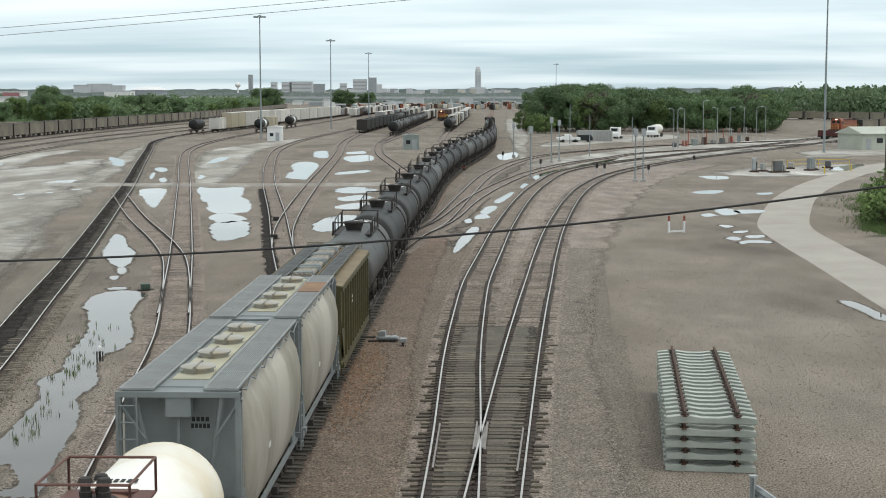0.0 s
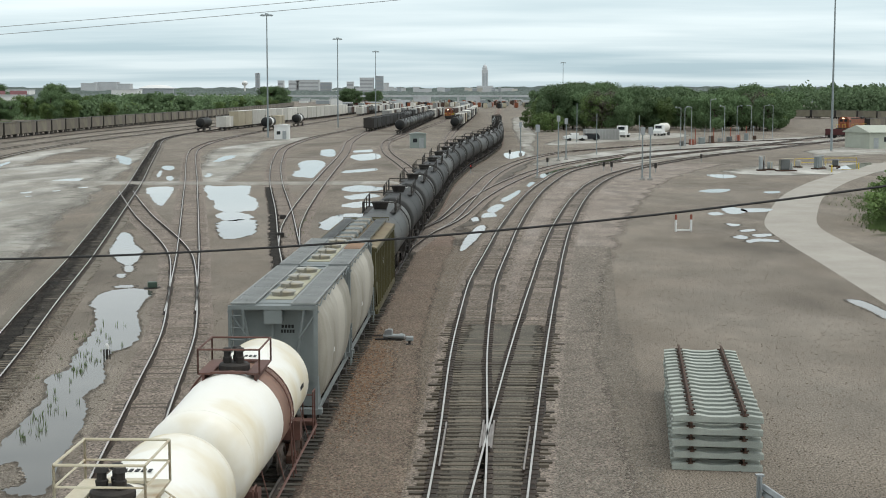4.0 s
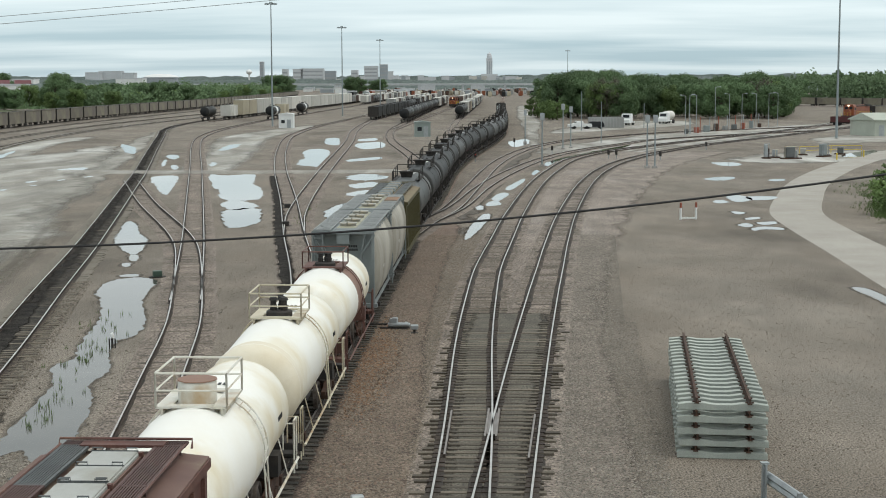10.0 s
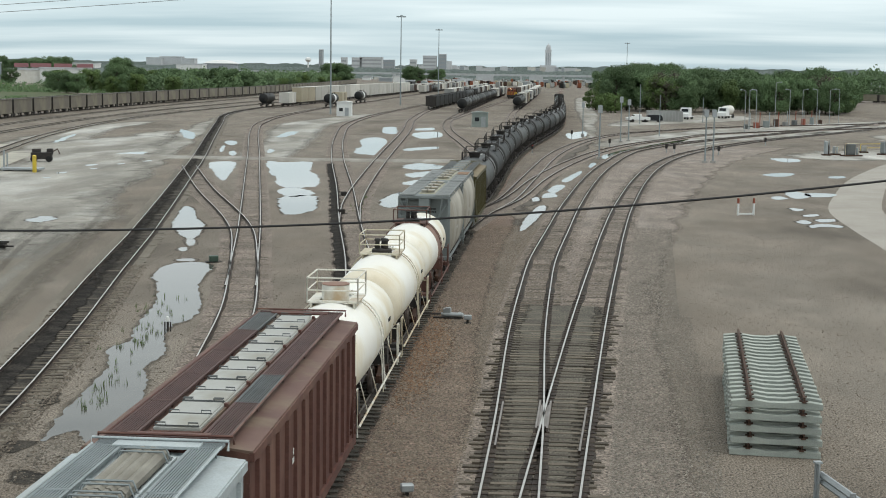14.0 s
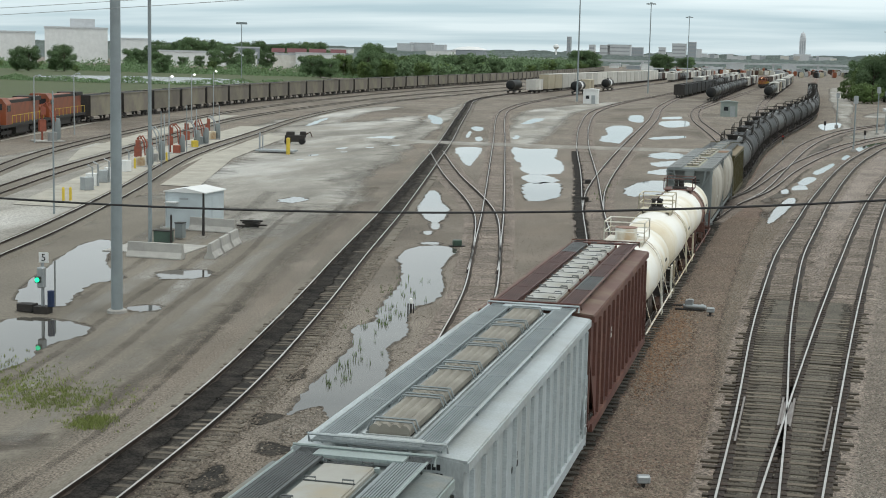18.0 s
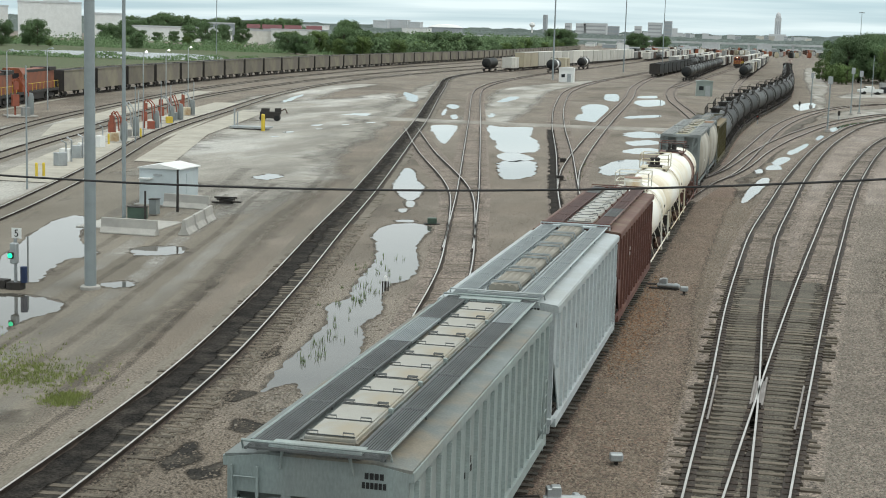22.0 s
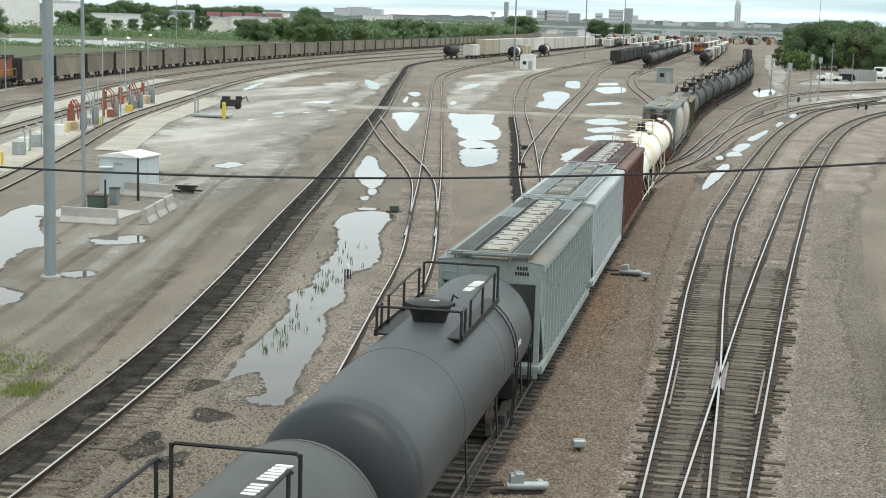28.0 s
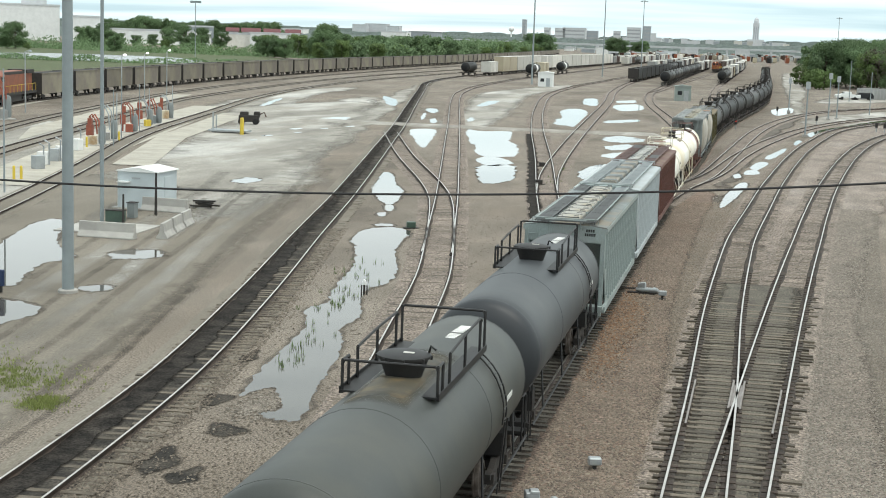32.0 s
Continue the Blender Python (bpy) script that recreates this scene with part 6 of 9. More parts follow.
    for s in (-1, 1):
        bm = B()
        Q = R + bulge + 0.07
        for y in (la, lb):
            tube(bm, [(s * Q * math.sin(a), y, zc + Q * math.cos(a)) for a in np.linspace(0.55, 1.75, 8)], 0.02, 5)
            tube(bm, [(s * (R + 0.1), y, zc - 0.2), (s * 1.45, y, 0.6)], 0.022, 5)
        for a in np.linspace(0.65, 1.7, 7):
            tube(bm, [(s * Q * math.sin(a), la, zc + Q * math.cos(a)), (s * Q * math.sin(a), lb, zc + Q * math.cos(a))], 0.016, 4)
        part("side_ladder", bm, steel, car)
    if fore:
        for o in set(car.children) - plain:
            o.matrix_basis = Matrix.Translation((0, fore, 0)) @ o.matrix_basis
    # saddles, sill, end platforms
    for s in (-1, 1):
        boxpart("saddle", [(0, s * (h - 2.0), 1.12, 2.4, 0.5, 0.55)], under, car)
        boxpart("centre_sill", [(0, s * (h - 1.4), 0.92, 0.5, 3.0, 0.36)], under, car)
    for s in (-1, 1):
        boxpart("end_platform", [(0, s * (h - 0.22), 0.95, 2.7, 0.44, 0.07), (0, s * (h - 0.02), 0.87, 2.8, 0.06, 0.2)], under, car)
        bm = B()
        railing(bm, [(-1.3, s * (h - 0.05)), (-1.0, s * (h - 0.05)), (1.0, s * (h - 0.05)), (1.3, s * (h - 0.05))], 0.95, 1.7, 0.022, False)
        for s2 in (-1, 1):
            tube(bm, [(s2 * 1.36, s * (h - 0.55), 0.5), (s2 * 1.36, s * (h - 0.55), 1.9), (s2 * 1.36, s * (h - 0.1), 1.9), (s2 * 1.36, s * (h - 0.1), 0.5)], 0.025, 5)
        part("end_railing", bm, steel, car)
    for s in (-1, 1):
        bm = B()
        tube(bm, [(s * 1.44, -h + 0.3, 0.86), (s * 1.44, h - 0.3, 0.86)], 0.035, 6)
        for i in range(4):
            y = -h + 2.2 + i * (L - 4.4) / 3
            tube(bm, [(s * 1.44, y, 0.86), (s * R * 0.88, y + 0.5, zc - R * 0.42)], 0.028 if style == "grey" else 0.015, 4)
        part("side_handrail", bm, steel, car)
    bm = B()
    turned(bm, [(0.0, -0.55), (0.2, -0.5), (0.2, 0.5), (0.0, 0.55)], 12, pose(0.55, 0.9, 0.85, 90, 0, 0))
    bx(bm, -0.45, -0.2, 0.85, 0.35, 0.5, 0.4)
    part("brake_gear", bm, "dark", car)
    bm = B()
    for s2 in (-1, 1):
        for i in range(6):
            bx(bm, s2 * (R * math.sin(1.5) + 0.004), T * 0.62 + (i - 2.5) * 0.12, zc + 0.12, 0.014, 0.07, 0.12)
    part("side_lettering", bm, "markblack" if style != "grey" else "markwhite", car)
    running_gear(car, h - 2.0, "rustiron" if style != "grey" else "dark", h + 0.35)
    return car

# ---- the moving train ----
MAIN_XY, MAIN_G = curve_points(TRACKS["main"], 0.5)
MAIN_S = np.concatenate([[0], np.cumsum(np.hypot(*np.diff(MAIN_XY, axis=0).T))])
SPEED = 3.2


def on_line(y):
    """Distance along the main line where it has this y."""
    return float(np.interp(y, MAIN_XY[:, 1], MAIN_S))


def place(s):
    return np.array([np.interp(s, MAIN_S, MAIN_XY[:, i]) for i in (0, 1)])


def car_pose(s, half):
    a, b = place(s - half), place(s + half)
    c, d = (a + b) / 2, b - a
    return pose(c[0], c[1], RAIL_TOP, 0, 0, math.degrees(math.atan2(-d[0], d[1])))


TRAIN = []          # (car, y of its middle at the start, half distance between trucks)
TRAIN.append((rounded_hopper(10.1, "hoptan", "grey barrel-sided covered hopper car with cream round hatches"), 36.25, 3.6))
TRAIN.append((rounded_hopper(10.0, "hoptan", "grey barrel-sided covered hopper car with a rust-stained roof", True), 46.7, 3.6))
TRAIN.append((ribbed_hopper(12.2, "hopolive", "roofolive", "olive brown covered hopper car with a dusty roof", "trough", "hatchgrey", ("gratedark",), 12, mark="markwhite", eave=3.8, top=3.98), 58.4, 4.5))
TRAIN.append((tank_car(11.5, 1.27, "whitetank", "white tank car with a brown band and brown railings", "valve", "brownsteel", "brownband", bulge=0.06), 24.7, 3.8))
TRAIN.append((tank_car(11.5, 1.27, "whitetank", "cream-stained white tank car with cream railings", "valve", "creamsteel", bulge=0.06, head="creamhead"), 12.5, 3.8))
TRAIN.append((tank_car(11.5, 1.27, "whitetank", "white tank car with a drum-shaped valve housing", "drum", "whitesteel", bulge=0.06), 0.3, 3.8))
TRAIN.append((ribbed_hopper(13.5, "hopbrown", "brownroof", "oxide brown ribbed covered hopper car with pale hatches", "flat", "hatchpale", ("gratebrown",), 14, mark="markwhite", dark_boards=((4,), (1,)), other="gratedark"), -13.1, 5.2))
TRAIN.append((ribbed_hopper(14.0, "hoppale", "hoppale", "pale blue-grey ribbed covered hopper car with trough hatches", "trough", "hatchgrey", ("grate",), 15, mark="markblack"), -27.45, 5.3))
TRAIN.append((ribbed_hopper(13.7, "hopgrey", "hopold", "light grey ribbed covered hopper car with cream hatches", "flat", "hatch", ("gratedark",), 18, mark="markblack", dark_boards=((3,), (4,))), -42.3, 5.2))
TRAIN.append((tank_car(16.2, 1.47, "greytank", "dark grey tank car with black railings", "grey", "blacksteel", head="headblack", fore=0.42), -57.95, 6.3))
TRAIN.append((tank_car(16.2, 1.47, "olivetank", "dull grey tank car with a rust-smeared top", "grey", "blacksteel", smear=True, fore=0.25), -74.6, 5.8))
t_black = tank_car(14.8, 1.46, "blacktank", "weathered black tank car with black railings", "grey")
t_light = tank_car(14.8, 1.46, "hopgrey", "pale grey tank car with black railings", "grey")
t_silver = tank_car(14.8, 1.46, "silvertank", "weathered grey tank car with black railings", "grey")
order = "sbbbbsbbbbsbsbbbsbbsbwbww"
used = set()
for i, kind in enumerate(order):
    src = {"b": t_black, "s": t_silver, "w": t_light}[kind]
    ob = src if kind not in used else copy_thing(src, pose(0, 0, 0))
    used.add(kind)
    TRAIN.append((ob, 74.0 + 15.6 * i, 5.4))
gon_y = 74.0 + 15.6 * len(order)

bpy.data.objects.remove(WHEELSET)

# ---- standing rolling stock ----
def far_truck(car, y):
    bm = B()
    for s in (-1, 1):
        bx(bm, s * 1.0, y, 0.5, 0.16, 2.2, 0.3)
        for yy in (-0.89, 0.89):
            turned(bm, [(WHEEL_R, 0.70), (WHEEL_R, 0.83)], 12, Matrix.Translation((0, y + yy, WHEEL_R)) @ pose(0, 0, 0, 0, 90 * s, 0))
    return part("truck", bm, "dark", car)


def gondola(paint="coal", label="brown-grey open coal gondola car"):
    car = tagged(new("coal_gondola"), label, "gondola car", "standing coal train")
    h, W = 7.3, 1.55
    for s in (-1, 1):
        bm = B()
        bx(bm, s * W, 0, 2.3, 0.08, 2 * h, 2.9)
        side = part("side_panel", bm, paint, car)
        boxpart("top_chord", [(s * (W + 0.05), 0, 3.78, 0.18, 2 * h + 0.1, 0.14)], paint, side)
        # dark ends paint in the shade of the gap between coupled cars
        boxpart("end_sheet", [(0, s * (h - 0.02), 2.35, 2 * W, 0.08, 3.0)], "dark", car, "end sheet coloured dark for the shade between cars")
    boxpart("underframe", [(0, 0, 0.95, 2 * W, 2 * h, 0.14), (0, 0, 0.8, 0.5, 2 * h + 1.7, 0.3)], "dark", car)
    for y in (-h + 1.7, h - 1.7):
        far_truck(car, y)
    bm = B()
    prism(bm, [(-W + 0.05, 3.2), (-0.8, 3.75), (0, 3.9), (0.8, 3.75), (W - 0.05, 3.2)], -h + 0.1, h - 0.1)
    part("coal_load", bm, "coalload", car)
    return car


def boxcar(paint, label, L=16.5, top=4.5, roof="whitebox"):
    car = tagged(new("boxcar"), label, "boxcar", "standing freight cars")
    h, W = L / 2, 1.5
    bm = B()
    prism(bm, [(-W, 1.0), (-W, top - 0.2), (W, top - 0.2), (W, 1.0)], -h, h)
    body = part("body", bm, paint, car)
    bm = B()
    prism(bm, [(-W - 0.06, top - 0.2), (-W - 0.06, top - 0.1), (0, top), (W + 0.06, top - 0.1), (W + 0.06, top - 0.2)], -h - 0.05, h + 0.05)
    part("roof", bm, roof, car)
    for s in (-1, 1):
        boxpart("door", [(s * (W + 0.05), 0.3, (top + 0.85) / 2, 0.08, 3.0, top - 1.5)], paint, car)
    for y in (-h + 2.2, h - 2.2):
        far_truck(car, y)
    boxpart("frame", [(0, 0, 0.85, 0.5, L + 0.9, 0.3)], "dark", car)
    return car


def far_tank(paint, label, saddle=None):
    car = tagged(new("tank_car"), label, "tank car", "standing freight cars")
    R, T = 1.42, 7.0
    bm = B()
    prof = [(0, -T), (R * 0.6, -T + 0.12), (R * 0.93, -T + 0.4), (R, -T + 0.8)]
    turned(bm, prof + [(r, -z) for r, z in prof[::-1]], 24, pose(0, 0, 2.55, -90, 0, 0))
    part("tank_shell", bm, paint, car, smooth=True)
    if saddle:
        bm = B()
        turned(bm, [(R, -1.7), (R + 0.01, -1.69), (R + 0.01, 1.69), (R, 1.7)], 24, pose(0, 0, 2.55, -90, 0, 0))
        part("tank_band", bm, saddle, car, smooth=True)
    bm = B()
    turned(bm, [(0.45, 3.8), (0.45, 4.25), (0, 4.3)], 14)
    part("manway", bm, "dark", car)
    bm = B()
    for s in (-1, 1):
        railing(bm, [(s * 0.95, -1.3), (s * 0.95, 0), (s * 0.95, 1.3)], 3.5, 4.5, 0.03, False)
    part("railing", bm, "dark", car)
    boxpart("frame", [(0, 0, 0.9, 0.5, 15.2, 0.4), (0, -6.6, 1.05, 2.7, 1.2, 0.14), (0, 6.6, 1.05, 2.7, 1.2, 0.14)], "dark", car)
    for y in (-5.4, 5.4):
        far_truck(car, y)
    return car


def locomotive(label="orange and black diesel locomotive with a lit headlight", lit=True):
    car = tagged(new("locomotive"), label, "locomotive", "standing locomotives")
    boxpart("frame", [(0, 0, 1.35, 3.0, 21.0, 0.35), (0, -10.6, 0.95, 2.8, 0.15, 0.9), (0, 10.6, 0.95, 2.8, 0.15, 0.9)], "dark", car)
    bm = B()
    prism(bm, [(-0.95, 1.5), (-0.95, 4.0), (-0.6, 4.35), (0.6, 4.35), (0.95, 4.0), (0.95, 1.5)], -5.6, 10.0)
    hood = part("long_hood", bm, "orange", car)
    boxpart("hood_stripe", [(0, 2.2, 4.1, 1.98, 15.5, 0.34)], "dark", hood, "black upper hood band")
    boxpart("radiator", [(0, 7.8, 4.2, 2.7, 3.6, 0.5)], "dark", hood)
    bm = B()
    prism(bm, [(-1.5, 1.5), (-1.5, 3.9), (-1.0, 4.6), (1.0, 4.6), (1.5, 3.9), (1.5, 1.5)], -8.2, -5.6)
    cab = part("cab", bm, "orange", car)
    boxpart("windscreen", [(-0.62, -8.22, 3.6, 0.85, 0.06, 0.7), (0.62, -8.22, 3.6, 0.85, 0.06, 0.7)], "glass", cab)
    boxpart("side_window", [(s * 1.52, -6.9, 3.4, 0.05, 1.4, 0.7) for s in (-1, 1)], "glass", cab)
    bm = B()
    prism(bm, [(-0.85, 1.5), (-0.85, 2.7), (-0.6, 3.1), (0.6, 3.1), (0.85, 2.7), (0.85, 1.5)], -10.0, -8.2)
    part("nose", bm, "orange", car, "orange nose with yellow trim")
    bm = B()
    for x in (-0.13, 0.13):
        turned(bm, [(0.0, 0.03), (0.11, 0.02), (0.11, -0.05)], 12, pose(x, -8.25, 4.25, 90, 0, 0))
    part("headlight", bm, "headlight" if lit else "white", cab)
    boxpart("fuel_tank", [(0, 0, 0.75, 2.6, 6.0, 0.85)], "dark", car)
    for y in (-6.8, 6.8):
        bm = B()
        for s in (-1, 1):
            bx(bm, s * 1.05, y, 0.6, 0.2, 4.6, 0.4)
            for yy in (-1.8, 0, 1.8):
                turned(bm, [(0.52, 0.7), (0.52, 0.84)], 14, Matrix.Translation((0, y + yy, 0.52)) @ pose(0, 0, 0, 0, 90 * s, 0))
        part("truck", bm, "dark", car)
    bm = B()
    for s in (-1, 1):
        railing(bm, [(s * 1.45, y) for y in np.linspace(-5.2, 10.2, 9)], 1.5, 2.5, 0.03, False)
        railing(bm, [(s * 1.3, -10.5), (s * 0.4, -10.5)], 1.5, 2.5, 0.03, False)
    part("handrail", bm, "yellow", car)
    return car


def line_pose(name, y, half=5.0, axis=1):
    xy, g = LINES[name]
    s = np.concatenate([[0], np.cumsum(np.hypot(*np.diff(xy, axis=0).T))])
    sc = y if axis is None else float(np.interp(y, xy[:, 1], s))
    q = lambda v: np.array([np.interp(v, s, xy[:, i]) for i in (0, 1)])
    a, b = q(sc - half), q(sc + half)
    c, d = (a + b) / 2, b - a
    return pose(c[0], c[1], RAIL_TOP, 0, 0, math.degrees(math.atan2(-d[0], d[1]))), sc


def stand(protos, name, first_y, pattern, pitch, flip=False):
    """Cars one behind another on a track; protos is a dict of a letter and a car."""
    _, s0 = line_pose(name, first_y)
    for i, k in enumerate(pattern):
        m, _ = line_pose(name, s0 + i * pitch, 5.0, None)
        if flip:
            m = m @ pose(0, 0, 0, 0, 0, 180)
        if k in placed:
            copy_thing(protos[k], m)
        else:
            protos[k].matrix_basis = m
            placed.add(k)


placed = set()
P = {
    "c": gondola(), "k": tagged(gondola("blacktank", "black open-top hopper car standing in the yard"), group="standing freight cars"),
    "t": boxcar("tanbox", "tan yellow boxcar with a white roof standing in the yard"), "w": boxcar("whitebox", "dirty white boxcar standing in the yard"), "g": boxcar("greybox", "plain grey freight car standing in the yard"),
    "y": boxcar("tanbox", "small yellowish covered freight car", 11.0, 4.3, "tanbox"), "p": boxcar("whitebox", "pale grey covered freight car", 11.5, 4.3),
    "o": boxcar("rustiron", "rust brown boxcar standing in the yard", 16.5, 4.3, "rustiron"),
    "T": boxcar("tanbox", "tan enclosed automobile carrier car", 26.6, 5.75), "A": boxcar("whitebox", "dirty white enclosed automobile carrier car", 26.6, 5.75),
    "b": far_tank("blacktank", "black tank car standing in the yard"), "s": far_tank("silvertank", "grey tank car standing in the yard"),
    "S": far_tank("blacktank", "black tank car with a white middle band", "white"),
    "l": locomotive(), "d": locomotive("orange and black diesel locomotive", False),
}
stand(P, "coal", 204, "c" * 75, 16.35)
stand(P, "coal", 163.5, "dd", 21.8)
stand(P, "boxcar_row", 450, "p", 12.5)
stand(P, "boxcar_row", 478, "TAAAAAAAAAAA", 28.0)
stand(P, "boxcar_row", 814, "gowpogwgtowpwgowgwpogw", 18.2)
stand(P, "lead_west", 440, "b", 16)
stand(P, "second", 452, "S", 16)
stand(P, "second", 471, "y", 16)
stand(P, "second", 520, "S", 16)
stand(P, "fourth", 446, "kkkkkkkkkbbsbkkgkowgkowtgkobwg", 16.8)
stand(P, "fifth", 411, "bsbssbbsbbsbbsbwgokswog", 16.2)
stand(P, "seventh", 672, "ldooowgogwgotwgogwo", 19.5)
stand(P, "sixth", 458, "bsswotsbgwsbbgowgskwogbtwkg", 16.8)
stand(P, "third", 620, "gwogwbbgowgogwbsgtobwgskowg", 17.5)
stand(P, "lead_west", 900, "gowbbgwogwogwbsgow", 17.5)
stand(P, "second", 780, "wgobbsgowwgogwbsgowgwogw", 17.5)
stand(P, "fuel_one", 700, "gowgcckk", 17.5)
stand(P, "east_loop", 424, "l", 20)
stand(P, "east_loop", 441, "c" * 21, 16.35)
# last cars at the head of the moving train
for i in range(2):
    TRAIN.append((tagged(copy_thing(P["k"], pose(0, 0, 0)), "black open gondola car at the far end of the train", "gondola car", "cars of the moving train"), gon_y + 16.4 * i, 5.8))

# ---- near things ----
def straight(a, b):
    """A pose at a, with y towards b, and the distance."""
    d = Vector(b) - Vector(a)
    return pose(a[0], a[1], 0, 0, 0, math.degrees(math.atan2(-d.x, d.y))), d.length


# stack of five concrete-tie track panels
bm = B()
prof = [(-1.29, 0), (-1.29, 0.17), (-0.95, 0.21), (-0.55, 0.21), (-0.25, 0.165), (0.25, 0.165), (0.55, 0.21), (0.95, 0.21), (1.29, 0.17), (1.29, 0)]
prism(bm, prof, -0.13, 0.13)
bmesh.ops.bevel(bm, geom=bm.edges[:], offset=0.012, segments=1, affect="EDGES", profile=0.5)
ctie = part("concrete_tie", bm, "tieconc")
ctie_mesh = ctie.data
bpy.data.objects.remove(ctie)
base, _ = straight((7.74, 41.55), (9.14, 53.05))
rs = random.Random(8)
for layer in range(5):
    root = tagged(new("track_section"), "stacked track section of pale concrete ties and rusty rails", "track section", "stack of track sections")
    root.matrix_basis = base @ pose(rs.uniform(-0.04, 0.04), rs.uniform(-0.05, 0.05), 0.005 + 0.355 * layer, 0, 0, rs.uniform(-0.15, 0.15))
    for i in range(19):
        o = new("concrete_tie", ctie_mesh)
        o.parent, o.matrix_basis = root, pose(rs.uniform(-0.02, 0.02), 0.13 + i * 0.61, 0, 0, 0, rs.uniform(-0.4, 0.4))
    for s in (-1, 1):
        bm = B()
        prism(bm, [(-0.07, 0.20), (-0.07, 0.22), (-0.012, 0.24), (-0.012, 0.325), (-0.036, 0.335), (-0.036, 0.37), (0.036, 0.37), (0.036, 0.335), (0.012, 0.325), (0.012, 0.24), (0.07, 0.22), (0.07, 0.20)], -0.06, 11.22)
        r = part("rail", bm, "rustiron", root, "rusty rail", at=pose(s * 0.753, 0, 0))
        bm = B()
        for i in range(19):
            for q in (-1, 1):
                bx(bm, q * 0.085, 0.13 + i * 0.61, 0.225, 0.08, 0.09, 0.04)
        part("rail_clip", bm, "rustiron", r)["kind"] = "stuff"

# crossing frog and guard rails on the right turnout
frog = tagged(new("rail_frog"), "worn steel crossing frog where two rails meet", "rail frog")
fy = min(np.arange(40, 52, 0.05), key=lambda y: abs(across("right_two", y) - across("right_one", y) - 1.507))
frog.matrix_basis = pose(across("right_one", fy, 0.7535), fy, 0, 0, 0, -3.2)
bm = B()
prism(bm, [(-0.2, 0.05), (-0.2, 0.15), (0.2, 0.15), (0.2, 0.05)], -1.5, 1.5)
part("base_casting", bm, "oldrail", frog)
for s in (-1, 1):
    bm = B()
    prism(bm, [(s * 0.17 - 0.04, 0.1), (s * 0.17 - 0.03, 0.2), (s * 0.17 + 0.03, 0.2), (s * 0.17 + 0.04, 0.1)], -1.9, 1.9)
    part("wing_rail", bm, "oldrail", frog)
for x, y0, y1, tw in ((-0.30, 41.4, 47.2, 0), (2.11, 41.0, 46.6, 0)):
    g = tagged(new("guard_rail"), "short guard rail bolted inside the running rail", "guard rail", "guard rails")
    dx = 0.035 if x < 0 else 0.087
    bm = B()
    prism(bm, [(-0.05, 0.04), (-0.03, 0.12), (-0.035, 0.19), (0.035, 0.19), (0.03, 0.12), (0.05, 0.04)], 0, y1 - y0)
    gr = part("rail", bm, "railrust", g)
    bm = B()
    prism(bm, [(-0.03, 0.19), (-0.028, 0.194), (0.028, 0.194), (0.03, 0.19)], 0.02, y1 - y0 - 0.02)
    part("rail_head", bm, "oldrail", gr, "worn top of the guard rail")
    bm = B()
    for i in range(5):
        bx(bm, 0, 0.6 + i * 1.1, 0.08, 0.2, 0.16, 0.06)
    part("tie_plate", bm, "tie", g)
    g.matrix_basis = pose(x + 0.0, y0, 0, 0, 0, -math.degrees(dx))

# switch machine beside the main line
sw = tagged(new("switch_machine"), "silver electric switch machine with rods beside the track", "switch machine", "switch machines")
sw.matrix_basis = pose(-2.6, 64.3, 0, 0, 0, -8)
bm = B()
bx(bm, -0.1, 0.02, 0.3, 0.34, 0.3, 0.34)
bx(bm, -0.05, -0.02, 0.47, 0.22, 0.24, 0.1)
turned(bm, [(0.0, -0.45), (0.09, -0.44), (0.11, -0.3), (0.11, 0.5), (0.07, 0.55), (0, 0.56)], 12, pose(0.1, -0.05, 0.2, 0, 90, 0))
bx(bm, 0.45, 0.1, 0.2, 0.16, 0.2, 0.2, pose(0, 0, 0, 0, 8, 12))
bmesh.ops.bevel(bm, geom=[e for e in bm.edges if e.calc_length() > 0.12], offset=0.02, segments=1, affect="EDGES", profile=0.5)
part("motor_housing", bm, "steel", sw)
boxpart("base_plate", [(-0.1, -0.05, 0.05, 1.2, 0.22, 0.06), (0.3, 0.12, 0.04, 0.6, 0.12, 0.05)], "dark", sw)
bm = B()
tube(bm, [(-0.4, 0, 0.2), (-1.5, 0.05, 0.16)], 0.03, 6)
tube(bm, [(-0.4, 0.2, 0.2), (-1.5, 0.25, 0.16)], 0.025, 6)
part("throw_rod", bm, "dark", sw)
sb = tagged(new("junction_box"), "small grey junction box on a short post", "junction box", "junction boxes")
sb.matrix_basis = pose(-1.75, 63.2, 0)
boxpart("box", [(0, 0, 0.27, 0.34, 0.24, 0.2)], "steel", sb, bevel=0.03)
boxpart("post", [(0, 0, 0.1, 0.1, 0.1, 0.2), (0, 0, 0.02, 0.3, 0.3, 0.03)], "dark", sb)
for x, y, w in ((-2.5, 36.7, 0.5),):
    o = tagged(copy_thing(sb, pose(x, y, -0.05, 0, 0, 12)), "pale grey metal junction box in the ballast")
copy_thing(sw, pose(-3.55, 32.9, 0, 0, 0, 15))

